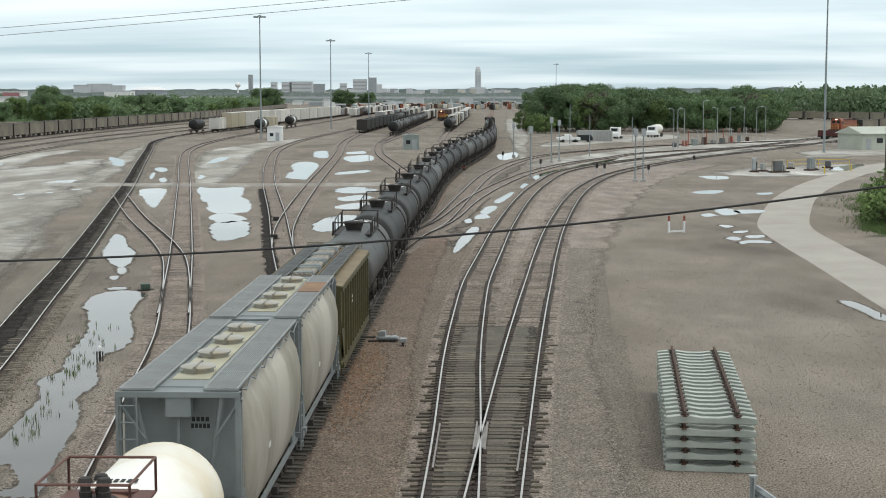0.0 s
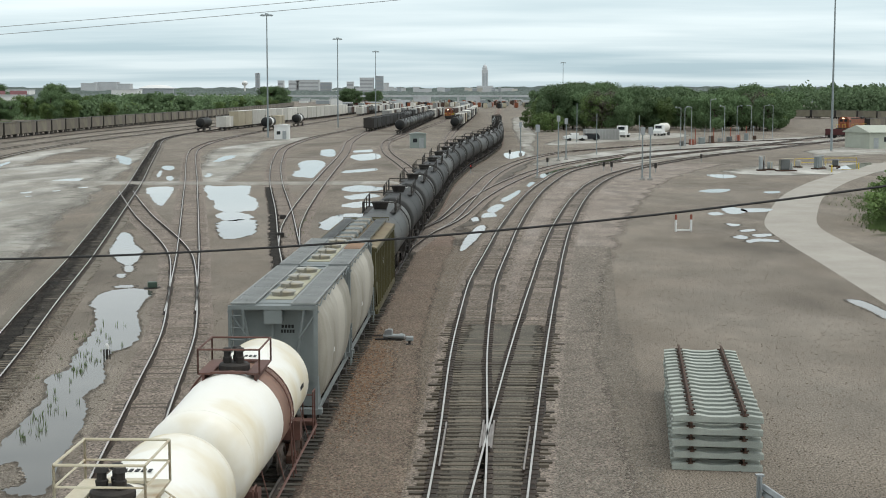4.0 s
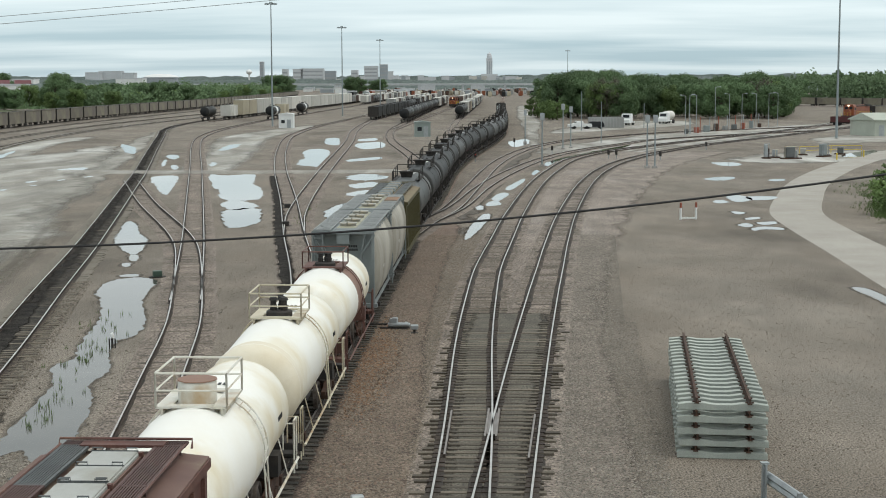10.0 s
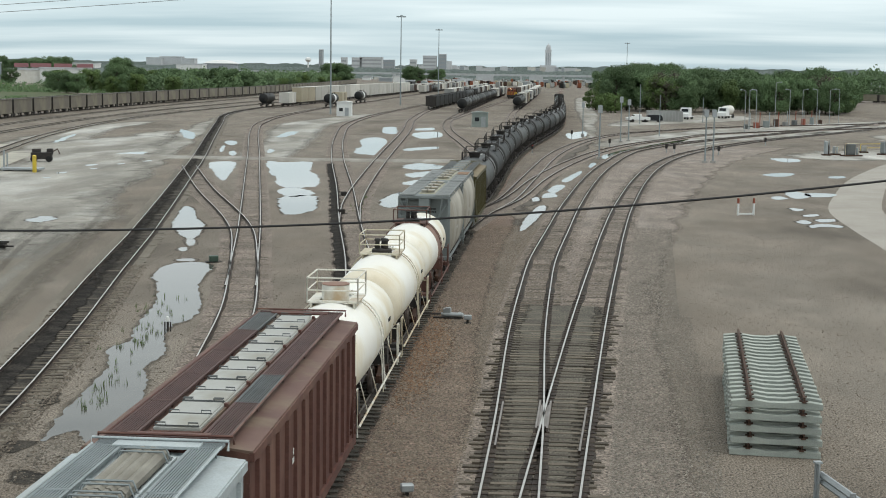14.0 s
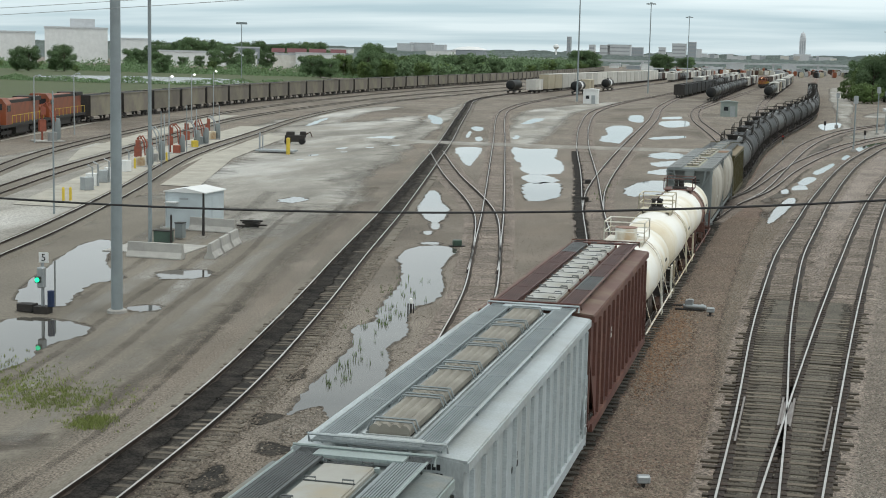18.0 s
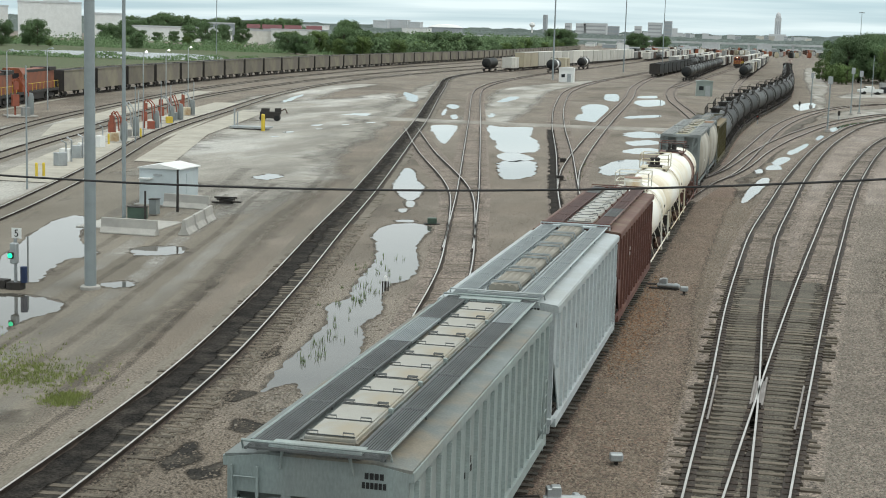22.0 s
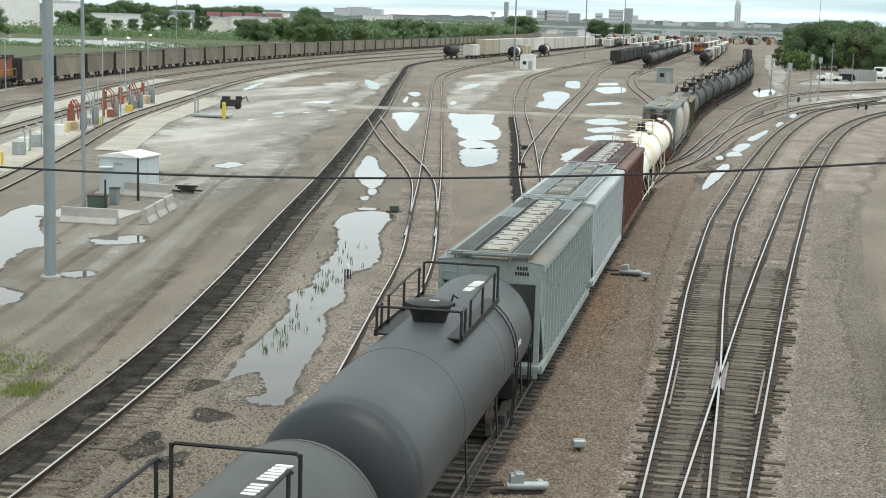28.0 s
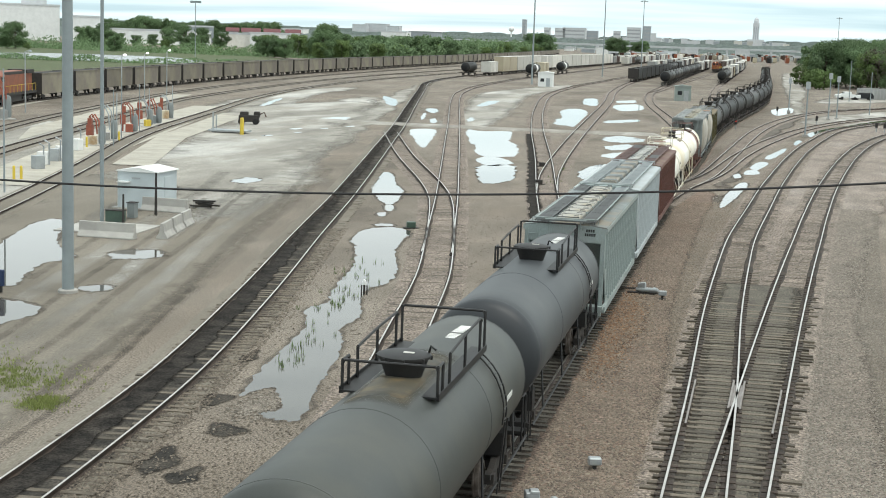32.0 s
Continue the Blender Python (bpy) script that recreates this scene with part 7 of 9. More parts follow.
# dwarf marker and green box by the puddle
st = tagged(new("marker_post"), "short white-capped marker post in the puddle", "marker post", "marker posts")
st.matrix_basis = pose(-14.1, 59.6, 0)
bm = B()
turned(bm, [(0.05, 0), (0.05, 0.42)], 8)
bx(bm, -0.12, 0, 0.2, 0.05, 0.05, 0.4)
bx(bm, 0.12, 0, 0.2, 0.05, 0.05, 0.4)
part("post", bm, "dark", st)
bm = B()
turned(bm, [(0.085, 0.42), (0.09, 0.54), (0.06, 0.62), (0, 0.65)], 12)
part("cap", bm, "white", st, "white domed cap", True)
for x, y in ((-16.7, 81.8), (-14.6, 128), (-12.9, 111.5)):
    b2 = tagged(new("switch_stand"), "small dark green switch stand box", "switch stand", "switch stands")
    b2.matrix_basis = pose(x, y, 0, 0, 0, 20)
    boxpart("box", [(0, 0, 0.22, 0.5, 0.4, 0.34)], "green" if y < 100 else "dark", b2, bevel=0.03)
    boxpart("base", [(0, 0, 0.03, 0.9, 0.5, 0.06)], "dark", b2)

# road barricade
bar = tagged(new("barricade"), "white barricade frame with red-tipped posts", "barricade")
bar.matrix_basis = pose(18.65, 116.9, 0, 0, 0, 15)
for s in (-1, 1):
    bm = B()
    turned(bm, [(0.09, 0), (0.09, 0.95)], 10, pose(s * 0.66, 0, 0))
    po = part("post", bm, "white", bar)
    bm = B()
    turned(bm, [(0.095, 0.95), (0.095, 1.35), (0, 1.38)], 10, pose(s * 0.66, 0, 0))
    part("red_tip", bm, "redpaint", po)
boxpart("cross_bar", [(0, 0, 0.12, 1.35, 0.1, 0.12)], "white", bar)

# galvanised guard rail end at the near edge
gp = tagged(new("steel_barrier"), "galvanised steel guard rail end with bolted posts", "steel barrier")
gp.matrix_basis = pose(8.08, 37.5, 0, 0, 0, -170)
boxpart("post", [(0, 0, 0.47, 0.13, 0.08, 0.94), (0, 0.08, 0.47, 0.04, 0.12, 0.94)], "steel", gp)
boxpart("post", [(0, 2.3, 0.4, 0.13, 0.08, 0.8)], "steel", gp)
bm = B()
prism(bm, [(-0.12, 0.36), (-0.06, 0.44), (-0.12, 0.52), (-0.06, 0.6), (-0.12, 0.7), (-0.17, 0.7), (-0.11, 0.6), (-0.17, 0.52), (-0.11, 0.44), (-0.17, 0.36)], -0.1, 2.4)
part("beam", bm, "steel", gp, "corrugated steel beam")
boxpart("cap", [(0, 0, 0.96, 0.2, 0.16, 0.05)], "steel", gp)


# low maroon dump trailer by the long shed
dt = tagged(new("dump_trailer"), "low maroon dump trailer parked by the white shed", "trailer", "parked vehicles")
dt.matrix_basis = pose(99.5, 376, 0, 0, 0, 70)
bm = B()
prism(bm, [(-1.25, 0.9), (-1.4, 2.3), (-1.3, 2.3), (-1.15, 1.1), (1.15, 1.1), (1.3, 2.3), (1.4, 2.3), (1.25, 0.9)], -3.6, 3.6)
part("body", bm, "maroon", dt)
boxpart("frame", [(0, 0, 0.75, 0.9, 7.6, 0.25)], "dark", dt)
for y in (-2.4, 1.4, 2.5):
    for s in (-1, 1):
        bm = B()
        turned(bm, [(0.25, 0.75), (0.5, 0.78), (0.5, 1.05), (0.25, 1.07)], 14, Matrix.Translation((0, y, 0.5)) @ pose(0, 0, 0, 0, 90 * s, 0))
        part("wheel", bm, "tyre", dt)


# ---- poles and lamps ----
def high_mast(x, y, h, r=0.24, r2=0.12, head=True):
    p = tagged(new("high_mast_light"), "tall grey steel high-mast yard light", "light mast", "high-mast yard lights")
    p.matrix_basis = pose(x, y, 0)
    bm = B()
    turned(bm, [(r, 0), (r * 0.9, h * 0.3), (r2, h), (0, h)], 14)
    part("mast", bm, "pole", p, smooth=True)
    bm = B()
    turned(bm, [(r * 1.7, 0), (r * 1.7, 0.12), (r * 1.5, 0.16)], 14)
    part("footing", bm, "concrete", p)
    if head:
        bm = B()
        turned(bm, [(0.0, h + 0.5), (0.4, h + 0.45), (0.5, h + 0.1), (0.3, h)], 12)
        part("head_ring", bm, "pole", p)
        for k in range(8):
            a = k * math.pi / 4
            bm = B()
            tube(bm, [(0.4 * math.cos(a), 0.4 * math.sin(a), h + 0.1), (1.15 * math.cos(a), 1.15 * math.sin(a), h + 0.05)], 0.05, 5)
            turned(bm, [(0.0, 0.25), (0.28, 0.1), (0.36, -0.22), (0.0, -0.22)], 8, pose(1.3 * math.cos(a), 1.3 * math.sin(a), h))
            part("floodlight", bm, "pole", p)
    return p


high_mast(-25.6, 55.6, 31, 0.24, 0.15)
high_mast(-46.5, 376.6, 31.0)
high_mast(-37.6, 495.6, 29.5)
high_mast(-33, 657, 30)
high_mast(67, 876, 30)
high_mast(74.4, 287.4, 32)


def thin_pole(x, y, h, r=0.1, label="thin grey steel pole", material="pole", arm=0.0, lit=False, group="yard poles"):
    p = tagged(new("lamp_post" if arm else "pole"), label, "lamp post" if arm else "pole", group)
    p.matrix_basis = pose(x, y, 0)
    bm = B()
    turned(bm, [(r, 0), (r * 0.7, h), (0, h)], 8)
    part("shaft", bm, material, p)
    if arm:
        bm = B()
        tube(bm, [(0, 0, h - 0.2), (arm * 0.5, 0, h + 0.1), (arm, 0, h + 0.12)], 0.05, 5)
        part("arm", bm, material, p)
        bm = B()
        turned(bm, [(0.0, 0.18), (0.16, 0.06), (0.22, -0.06), (0, -0.08)], 10, pose(arm + 0.2 * (1 if arm > 0 else -1), 0, h + 0.1))
        part("lamp_head", bm, "lamp" if lit else "pole", p)
    return p


thin_pole(-33.5, 77.2, 26, 0.12, "tall thin grey radio mast")
thin_pole(-44.9, 88, 8, 0.07)
for x, y, h in ((12.9, 268.8, 6.0), (11.5, 193.1, 7.0), (24.6, 188, 6.8), (25.6, 188, 6.8), (17.9, 243, 7.5), (19.5, 247, 7.0)):
    p = thin_pole(x, y, h, 0.11, "slim signal mast with a pale relay box", group="signal masts")
    boxpart("relay_box", [(0, -0.15, h - 0.5, 0.55, 0.4, 0.95)], "steel", p)
    boxpart("base", [(0, 0, 0.15, 0.6, 0.6, 0.3)], "concrete", p)
for x, y in ((22.2, 212), (29.0, 207.3), (23.2, 211), (41, 240), (2.9, 204.3), (10.5, 258), (15.0, 226)):
    d = tagged(new("dwarf_signal"), "low dark dwarf signal beside the track", "dwarf signal", "dwarf signals")
    d.matrix_basis = pose(x, y, 0)
    boxpart("head", [(0, 0, 0.95, 0.35, 0.3, 0.7)], "dark", d, bevel=0.03)
    boxpart("stem", [(0, 0, 0.3, 0.12, 0.12, 0.6)], "steel", d)
    if abs(x - 2.9) < 0.1:
        bm = B()
        turned(bm, [(0.0, 0.02), (0.055, 0.01), (0.055, -0.05)], 12, pose(0, -0.16, 1.05, 90, 0, 0))
        part("red_lens", bm, "redlight", d)
thin_pole(53.6, 178, 16, 0.13, "brown timber utility pole", "bark")

# signal with a number plate on the left
sg = tagged(new("track_signal"), "steel track signal with a lit green lens and a number plate", "signal", "")
sg.matrix_basis = pose(-28.35, 54.5, 0)
bm = B()
turned(bm, [(0.07, 0), (0.07, 2.1)], 8)
part("post", bm, "steel", sg)
boxpart("base", [(0, 0, 0.15, 0.6, 0.5, 0.3), (-0.75, 0.1, 0.2, 0.7, 0.5, 0.3)], "dark", sg)
boxpart("signal_head", [(0, -0.1, 1.5, 0.3, 0.26, 0.85)], "steel", sg, bevel=0.04)
boxpart("lens_hood", [(-0.08, -0.26, 1.42, 0.24, 0.1, 0.26)], "dark", sg, bevel=0.02)
bm = B()
turned(bm, [(0.14, 0.3), (0.14, 0.95), (0, 0.97)], 12, pose(0.36, 0.0, 0))
part("blue_drum", bm, "bluebox", sg, "dark blue cylinder beside the post")
bm = B()
turned(bm, [(0.0, 0.03), (0.1, 0.02), (0.1, -0.04)], 14, pose(-0.08, -0.32, 1.42, 90, 0, 0))
part("green_lens", bm, "greenlight", sg, "lit green lens")
pl = boxpart("number_plate", [(0.1, -0.08, 2.32, 0.42, 0.03, 0.42)], "white", sg)
txt = bpy.data.curves.new("digit", "FONT")
txt.body, txt.size, txt.align_x, txt.extrude = "5", 0.42, "CENTER", 0.004
tmp = bpy.data.objects.new("digit", txt)
scene.collection.objects.link(tmp)
me = bpy.data.meshes.new_from_object(tmp.evaluated_get(bpy.context.evaluated_depsgraph_get()))
bpy.data.objects.remove(tmp)
me.materials.append(M["markblack"])
dg = new("digit", me)
dg.parent, dg.matrix_basis = pl, pose(0.1, -0.103, 2.18, 90, 0, 0)

# ---- cabin with barriers and cabinets ----
cab_base = pose(-33.75, 84.6, 0, 0, 0, -4) @ Matrix.Diagonal((0.93, 0.95, 0.9, 1))
cabin = tagged(new("equipment_cabin"), "pale blue-grey metal equipment cabin with a shallow roof", "cabin")
cabin.matrix_basis = cab_base
bm = B()
bx(bm, 0, 0, 1.3, 2.75, 2.9, 2.5)
part("wall", bm, "cabin", cabin)
bm = B()
prism(bm, [(-1.5, 2.52), (-1.5, 2.58), (0, 2.84), (1.5, 2.58), (1.5, 2.52)], -1.55, 1.55)
part("roof", bm, "white", cabin, "pale shallow gabled roof")
for x_, w_ in ((-1.375, 0.05), (1.375, 0.05)):
    boxpart("corner_trim", [(x_, -1.46, 1.3, w_, 0.03, 2.5)], "cabin", cabin)
boxpart("wall_vent", [(-0.1, -1.47, 2.1, 0.6, 0.04, 0.12)], "steel", cabin)
boxpart("door", [(1.39, 0.1, 1.15, 0.04, 0.95, 2.05)], "cabin", cabin)
boxpart("slab", [(0.1, -0.1, 0.04, 3.7, 3.0, 0.12)], "concrete", cabin)
boxpart("awning", [(-0.85, -1.7, 1.85, 0.75, 0.5, 0.08)], "white", cabin)
for lx, ly, w, h in ((1.9, -8.1, 1.1, 0.7), (1.9, -5.9, 0.5, 0.95)):
    c = tagged(new("utility_cabinet"), "green and grey steel utility cabinet", "cabinet", "utility cabinets")
    c.matrix_basis = cab_base @ pose(lx, ly, 0.1)
    boxpart("body", [(0, 0, h / 2, w, 0.5, h)], "green" if w > 0.52 else "hopframe", c, bevel=0.02)
    boxpart("lid", [(0, 0, h + 0.02, w + 0.06, 0.56, 0.05)], "dark", c)
thin_pole(-31.8, 81.0, 2.5, 0.09, "short dark steel post", "dark")
thin_pole(-31.9, 76.4, 1.7, 0.08, "short dark steel post", "dark")


def jersey(x, y, yaw, L=3.0, material="concrete"):
    j = tagged(new("concrete_barrier"), "pale precast concrete barrier on the dirt", "barrier", "concrete barriers")
    bm = B()
    prism(bm, [(-0.3, 0.01), (-0.3, 0.08), (-0.12, 0.35), (-0.08, 0.82), (0.08, 0.82), (0.12, 0.35), (0.3, 0.08), (0.3, 0.01)], -L / 2, L / 2)
    bmesh.ops.bevel(bm, geom=bm.edges[:], offset=0.015, segments=1, affect="EDGES", profile=0.5)
    part("block", bm, material, j)
    j.matrix_basis = pose(x, y, 0, 0, 0, yaw)


jersey(-30.6, 71.2, 88, 3.1)
jersey(-32.0, 83.0, 82, 3.0)
jersey(-28.0, 72.8, 8, 2.0)
jersey(-28.35, 75.2, 8, 2.0)
jersey(-28.7, 77.6, 8, 2.0)
sl = boxpart("concrete_slab", [(-32.0, 74.6, 0.03, 4.5, 4.0, 0.06)], "concrete")
tagged(sl, "low concrete slab in the dirt", "slab")
lg = tagged(new("scrap_metal"), "rusty scrap beams lying on the ground", "scrap", "")
lg.matrix_basis = pose(-30.4, 85.6, 0, 0, 0, 70)
bm = B()
for i in range(5):
    bx(bm, rs.uniform(-0.3, 0.3), rs.uniform(-0.3, 0.3), 0.12 + 0.08 * i, 0.12, 1.4, 0.1, pose(0, 0, 0, 0, 0, rs.uniform(-30, 30)))
part("beams", bm, "dark", lg)

# dark machine, pallet rack and yellow post
mc = tagged(new("track_machine"), "dark rusty hydraulic machine standing on the apron", "machine")
mc.matrix_basis = pose(-54.2, 167.5, 0, 0, 0, 12) @ Matrix.Scale(0.78, 4)
bm = B()
bx(bm, 0, 0, 0.9, 3.0, 1.4, 1.0)
bx(bm, -0.7, 0, 1.6, 1.2, 1.2, 0.6)
bx(bm, 1.2, 0.2, 1.5, 0.9, 0.9, 0.9)
bmesh.ops.bevel(bm, geom=bm.edges[:], offset=0.06, segments=1, affect="EDGES", profile=0.5)
part("body", bm, "dark", mc)
for x in (-1.1, 1.1):
    bm = B()
    for s in (-1, 1):
        turned(bm, [(0.2, 0.6), (0.45, 0.62), (0.45, 0.85), (0.2, 0.86)], 14, Matrix.Translation((x, 0, 0.45)) @ pose(0, 0, 0, 90 * s, 0, 0))
    part("wheel", bm, "tyre", mc)
bm = B()
tube(bm, [(1.6, 0, 1.5), (2.3, 0.1, 1.9), (2.6, 0.1, 1.2)], 0.1, 6)
part("arm", bm, "rustiron", mc)
rk = tagged(new("pallet_rack"), "low steel frame with one upright", "rack")
rk.matrix_basis = pose(-52.5, 152, 0, 0, 0, 0)
boxpart("deck", [(1.2, 0, 0.25, 4.2, 2.0, 0.18)], "steel", rk)
boxpart("upright", [(-0.7, 0, 1.1, 0.15, 0.15, 2.2), (-0.7, 1.0, 0.9, 0.12, 0.12, 1.8)], "steel", rk)


def bollard(x, y, h=1.0, r=0.1):
    b = tagged(new("bollard"), "yellow painted steel bollard", "bollard", "yellow bollards")
    b.matrix_basis = pose(x, y, 0)
    bm = B()
    turned(bm, [(r, 0), (r, h - 0.08), (r * 0.6, h), (0, h + 0.01)], 10)
    part("post", bm, "yellow", b)


bollard(-49.3, 150, 1.8, 0.22)
for x, y in ((-48.05, 95.6), (-47.65, 95.9), (-55.5, 124.5), (-56, 133), (54, 208), (60, 216)):
    bollard(x, y)

# ---- fuelling rack along the track ----
rf = random.Random(31)
for i, (x, y) in enumerate(((-56.2, 127.5), (-57.6, 133.5), (-60.2, 145), (-62.2, 154.5), (-63.4, 160), (-65.8, 170), (-80.3, 156.0))):
    f = tagged(new("fuel_station"), "weathered orange and grey fuelling stand with hanging hoses", "fuelling stand", "fuelling stands")
    f.matrix_basis = pose(x, y, 0.05, 0, 0, rf.uniform(0, 50)) @ Matrix.Scale(1.1 if i < 6 else 1.5, 4)
    hgt = rf.uniform(2.3, 3.1)
    w = rf.uniform(0.55, 0.85)
    boxpart("cabinet", [(0.2, -0.6, w * 0.6, w, w * 0.8, w * 1.2)], ("creamsteel", "greybox", "redpaint", "yellow", "hopframe")[i % 5], f, bevel=0.04)
    bm = B()
    turned(bm, [(0.0, 0.1), (0.27, 0.12), (0.3, 0.3), (0.3, 1.5), (0.22, 1.75), (0, 1.8)], 14, pose(0.75, 0.1, 0))
    part("filter_tank", bm, "hopframe", f, "grey filter tank", True)
    bm = B()
    turned(bm, [(0.08, 0), (0.08, hgt), (0, hgt + 0.02)], 8, pose(-0.35, 0.2, 0))
    bx(bm, -0.35, 0.15, 1.2, 0.5, 0.45, 0.9)
    bx(bm, -0.35 + rf.uniform(-0.1, 0.1), 0.1, hgt - 0.5, 0.34, 0.3, 0.6)
    part("hose_mast", bm, "redpaint", f, "faded orange hose mast")
    bm = B()
    for q in range(2):
        xx, dr = -0.4 + q * 0.25, rf.uniform(0.3, 0.8)
        tube(bm, [(xx, 0.1, hgt - 0.1), (xx + 0.3, 0.0, hgt + 0.15), (xx + 0.7, -0.1, hgt - dr), (xx + 0.8, -0.1, 0.9)], 0.06, 6)
    part("hose", bm, "steel" if i % 2 else "redpaint", f, "bent delivery pipe")
    boxpart("drip_tray", [(0, 0, 0.04, 2.2, 2.0, 0.08)], "concrete", f)
    if i % 2:
        bm = B()
        turned(bm, [(0.05, 0), (0.05, hgt + 1.2), (0, hgt + 1.2)], 6, pose(0.9, 0.5, 0))
        part("vent_pipe", bm, "steel", f)
for i, (x, y) in enumerate(((-51.3, 107.0), (-51.9, 110.2), (-52.6, 113), (-50.1, 103.6), (-54.8, 121))):
    f = tagged(new("pump_unit"), "grey pump and valve unit on the platform", "pump", "pump units")
    f.matrix_basis = pose(x, y, 0.05, 0, 0, 20 * i)
    boxpart("box", [(0, 0, 0.5, 0.8, 0.7, 1.0)], "steel" if i % 2 else "white", f, bevel=0.03)
    bm = B()
    tube(bm, [(0.5, 0, 0), (0.5, 0, 1.7), (0.1, 0, 1.9)], 0.07, 6)
    part("pipe", bm, "steel", f)
for x, y, h, lit in ((-77.4, 184.7, 7.2, True), (-83.6, 208.1, 7.1, True), (-89.2, 231.7, 7.3, True), (-80.4, 153.1, 7.5, False), (-84.0, 170.3, 7.5, False)):
    thin_pole(x, y, h, 0.09, "fuelling-rack lamp post with a lit lamp" if lit else "fuelling-rack lamp post with an unlit lamp", "steel", 0.25 if lit else 0.5, lit, "rack lamp posts")
for x, y, h in ((-52, 120, 5), (-54, 127, 5.2), (-57, 136, 6), (-60, 148, 5), (-47, 108, 4)):
    thin_pole(x, y, h, 0.06, "thin grey conduit pole")

# ---- huts and equipment in the yard ----
def hut(name, x, y, w, d, h, material, label, yaw=0, roof="white"):
    o = tagged(new(name), label, "hut")
    o.matrix_basis = pose(x, y, 0, 0, 0, yaw)
    boxpart("wall", [(0, 0, h / 2, w, d, h)], material, o)
    bm = B()
    prism(bm, [(-w / 2 - 0.15, h), (-w / 2 - 0.15, h + 0.12), (0, h + 0.35), (w / 2 + 0.15, h + 0.12), (w / 2 + 0.15, h)], -d / 2 - 0.15, d / 2 + 0.15)
    part("roof", bm, roof, o)
    boxpart("door", [(w * 0.2, -d / 2 - 0.02, 1.05, 0.95, 0.05, 2.1)], "steel", o)
    boxpart("window", [(-w * 0.2, -d / 2 - 0.02, 1.6, 0.9, 0.05, 0.8)], "glass", o)
    return o


hut("switch_hut", -41.4, 363.5, 3.6, 3.0, 3.4, "white", "white switch hut beside the yard tracks")
hut("control_box", -6.6, 303, 3.2, 2.6, 2.9, "ctrlgrey", "grey-green steel signal control house", 5, "ctrlgrey")
sd = tagged(new("long_shed"), "long white shed with a shallow roof", "shed")
sd.matrix_basis = pose(95, 308, 0, 0, 0, 14)
boxpart("wall", [(2, 0, 1.6, 26, 10, 3.2)], "shedtan", sd)
bm = B()
prism(bm, [(-5.4, 3.2), (-5.4, 3.35), (0, 4.7), (5.4, 3.35), (5.4, 3.2)], -13.4, 13.4)
part("roof", bm, "shedtan", sd, at=pose(2, 0, 0, 0, 0, 90))
for i in range(4):
    boxpart("window", [(-7 + i * 6, -5.02, 1.9, 1.4, 0.06, 1.0)], "glass", sd)
boxpart("door", [(-9.5, -5.02, 1.1, 1.1, 0.06, 2.2)], "steel", sd)
for i, (x, y, w, h, mt) in enumerate(((44.9, 212, 0.9, 2.2, "steel"), (48.2, 211, 2.6, 1.8, "gratedark"), (46.6, 214, 0.7, 1.2, "steel"), (54.4, 217, 2.4, 2.0, "hopframe"), (55.6, 221, 0.7, 1.2, "creamsteel"), (52.5, 222, 1.2, 1.0, "concrete"), (58.6, 224, 1.0, 1.1, "gratedark"))):
    e = tagged(new("pump_skid"), "weathered pump and tank skid by the yard road", "pump skid", "pump skids")
    e.matrix_basis = pose(x, y, 0, 0, 0, 17 * i)
    boxpart("tank", [(-0.1 * w, 0, 0.2 + h * 0.42, w * 0.55, 0.8, h * 0.84)], mt, e, bevel=0.08)
    bm = B()
    turned(bm, [(0.16, 0.2), (0.16, h * 0.6), (0.1, h * 0.68), (0, h * 0.68)], 12, pose(w * 0.36, 0.1, 0))
    part("filter_vessel", bm, "steel" if i % 2 else "rustiron", e)
    bm = B()
    tube(bm, [(-w * 0.45, -0.35, 0.2), (-w * 0.45, -0.35, h), (w * 0.36, -0.3, h), (w * 0.36, -0.3, 0.25)], 0.05, 8)
    part("pipe", bm, "creamsteel" if i % 3 else "steel", e)
    boxpart("skid", [(0, 0, 0.1, w + 0.3, 1.2, 0.2)], "rustiron", e)
yr = tagged(new("yellow_railing"), "yellow pipe railing round the pump skids", "railing")
bm = B()
railing(bm, [(52.5, 224), (58, 227), (63, 228)], 0, 1.2, 0.05)
part("pipe_rail", bm, "yellow", yr)
# sand towers and sanding posts by the wood
for i in range(9):
    x, y = 50 + i * 3.1, 318 + i * 5.5
    f = tagged(new("fuel_station"), "grey and orange service stand by the lamp posts", "service stand", "service stands")
    f.matrix_basis = pose(x, y, 0, 0, 0, 10 * i)
    boxpart("cabinet", [(0, 0, 0.5 + 0.12 * (i % 4), 0.8 + 0.2 * (i % 3), 0.9, 1.0 + 0.24 * (i % 4))], ("gratedark", "redpaint", "hopframe", "rustiron", "greybox")[i % 5], f, bevel=0.05)
    bm = B()
    turned(bm, [(0.1, 0), (0.1, 3.4), (0, 3.4)], 8, pose(0.9, 0.2, 0))
    part("pipe", bm, "redpaint" if i % 2 else "steel", f)
for i, px in enumerate((1191, 1198, 1210, 1243, 1268, 1290, 1315, 1337, 1353)):
    yy = 300 + i * 9
    thin_pole((px - 784) / 2600 * yy, yy, 8.3 + (i == 3) * 1.6, 0.075, "slim pale yard lamp post", "steel", 0.8 if i % 2 else -0.8, False, "service lamp posts")
for px, yy, h in ((1008, 340, 9), (1043, 350, 6.5), (1118, 360, 6), (1043, 270, 4)):
    thin_pole((px - 784) / 2600 * yy, yy, h, 0.1, "slim pale pole beside the wood")


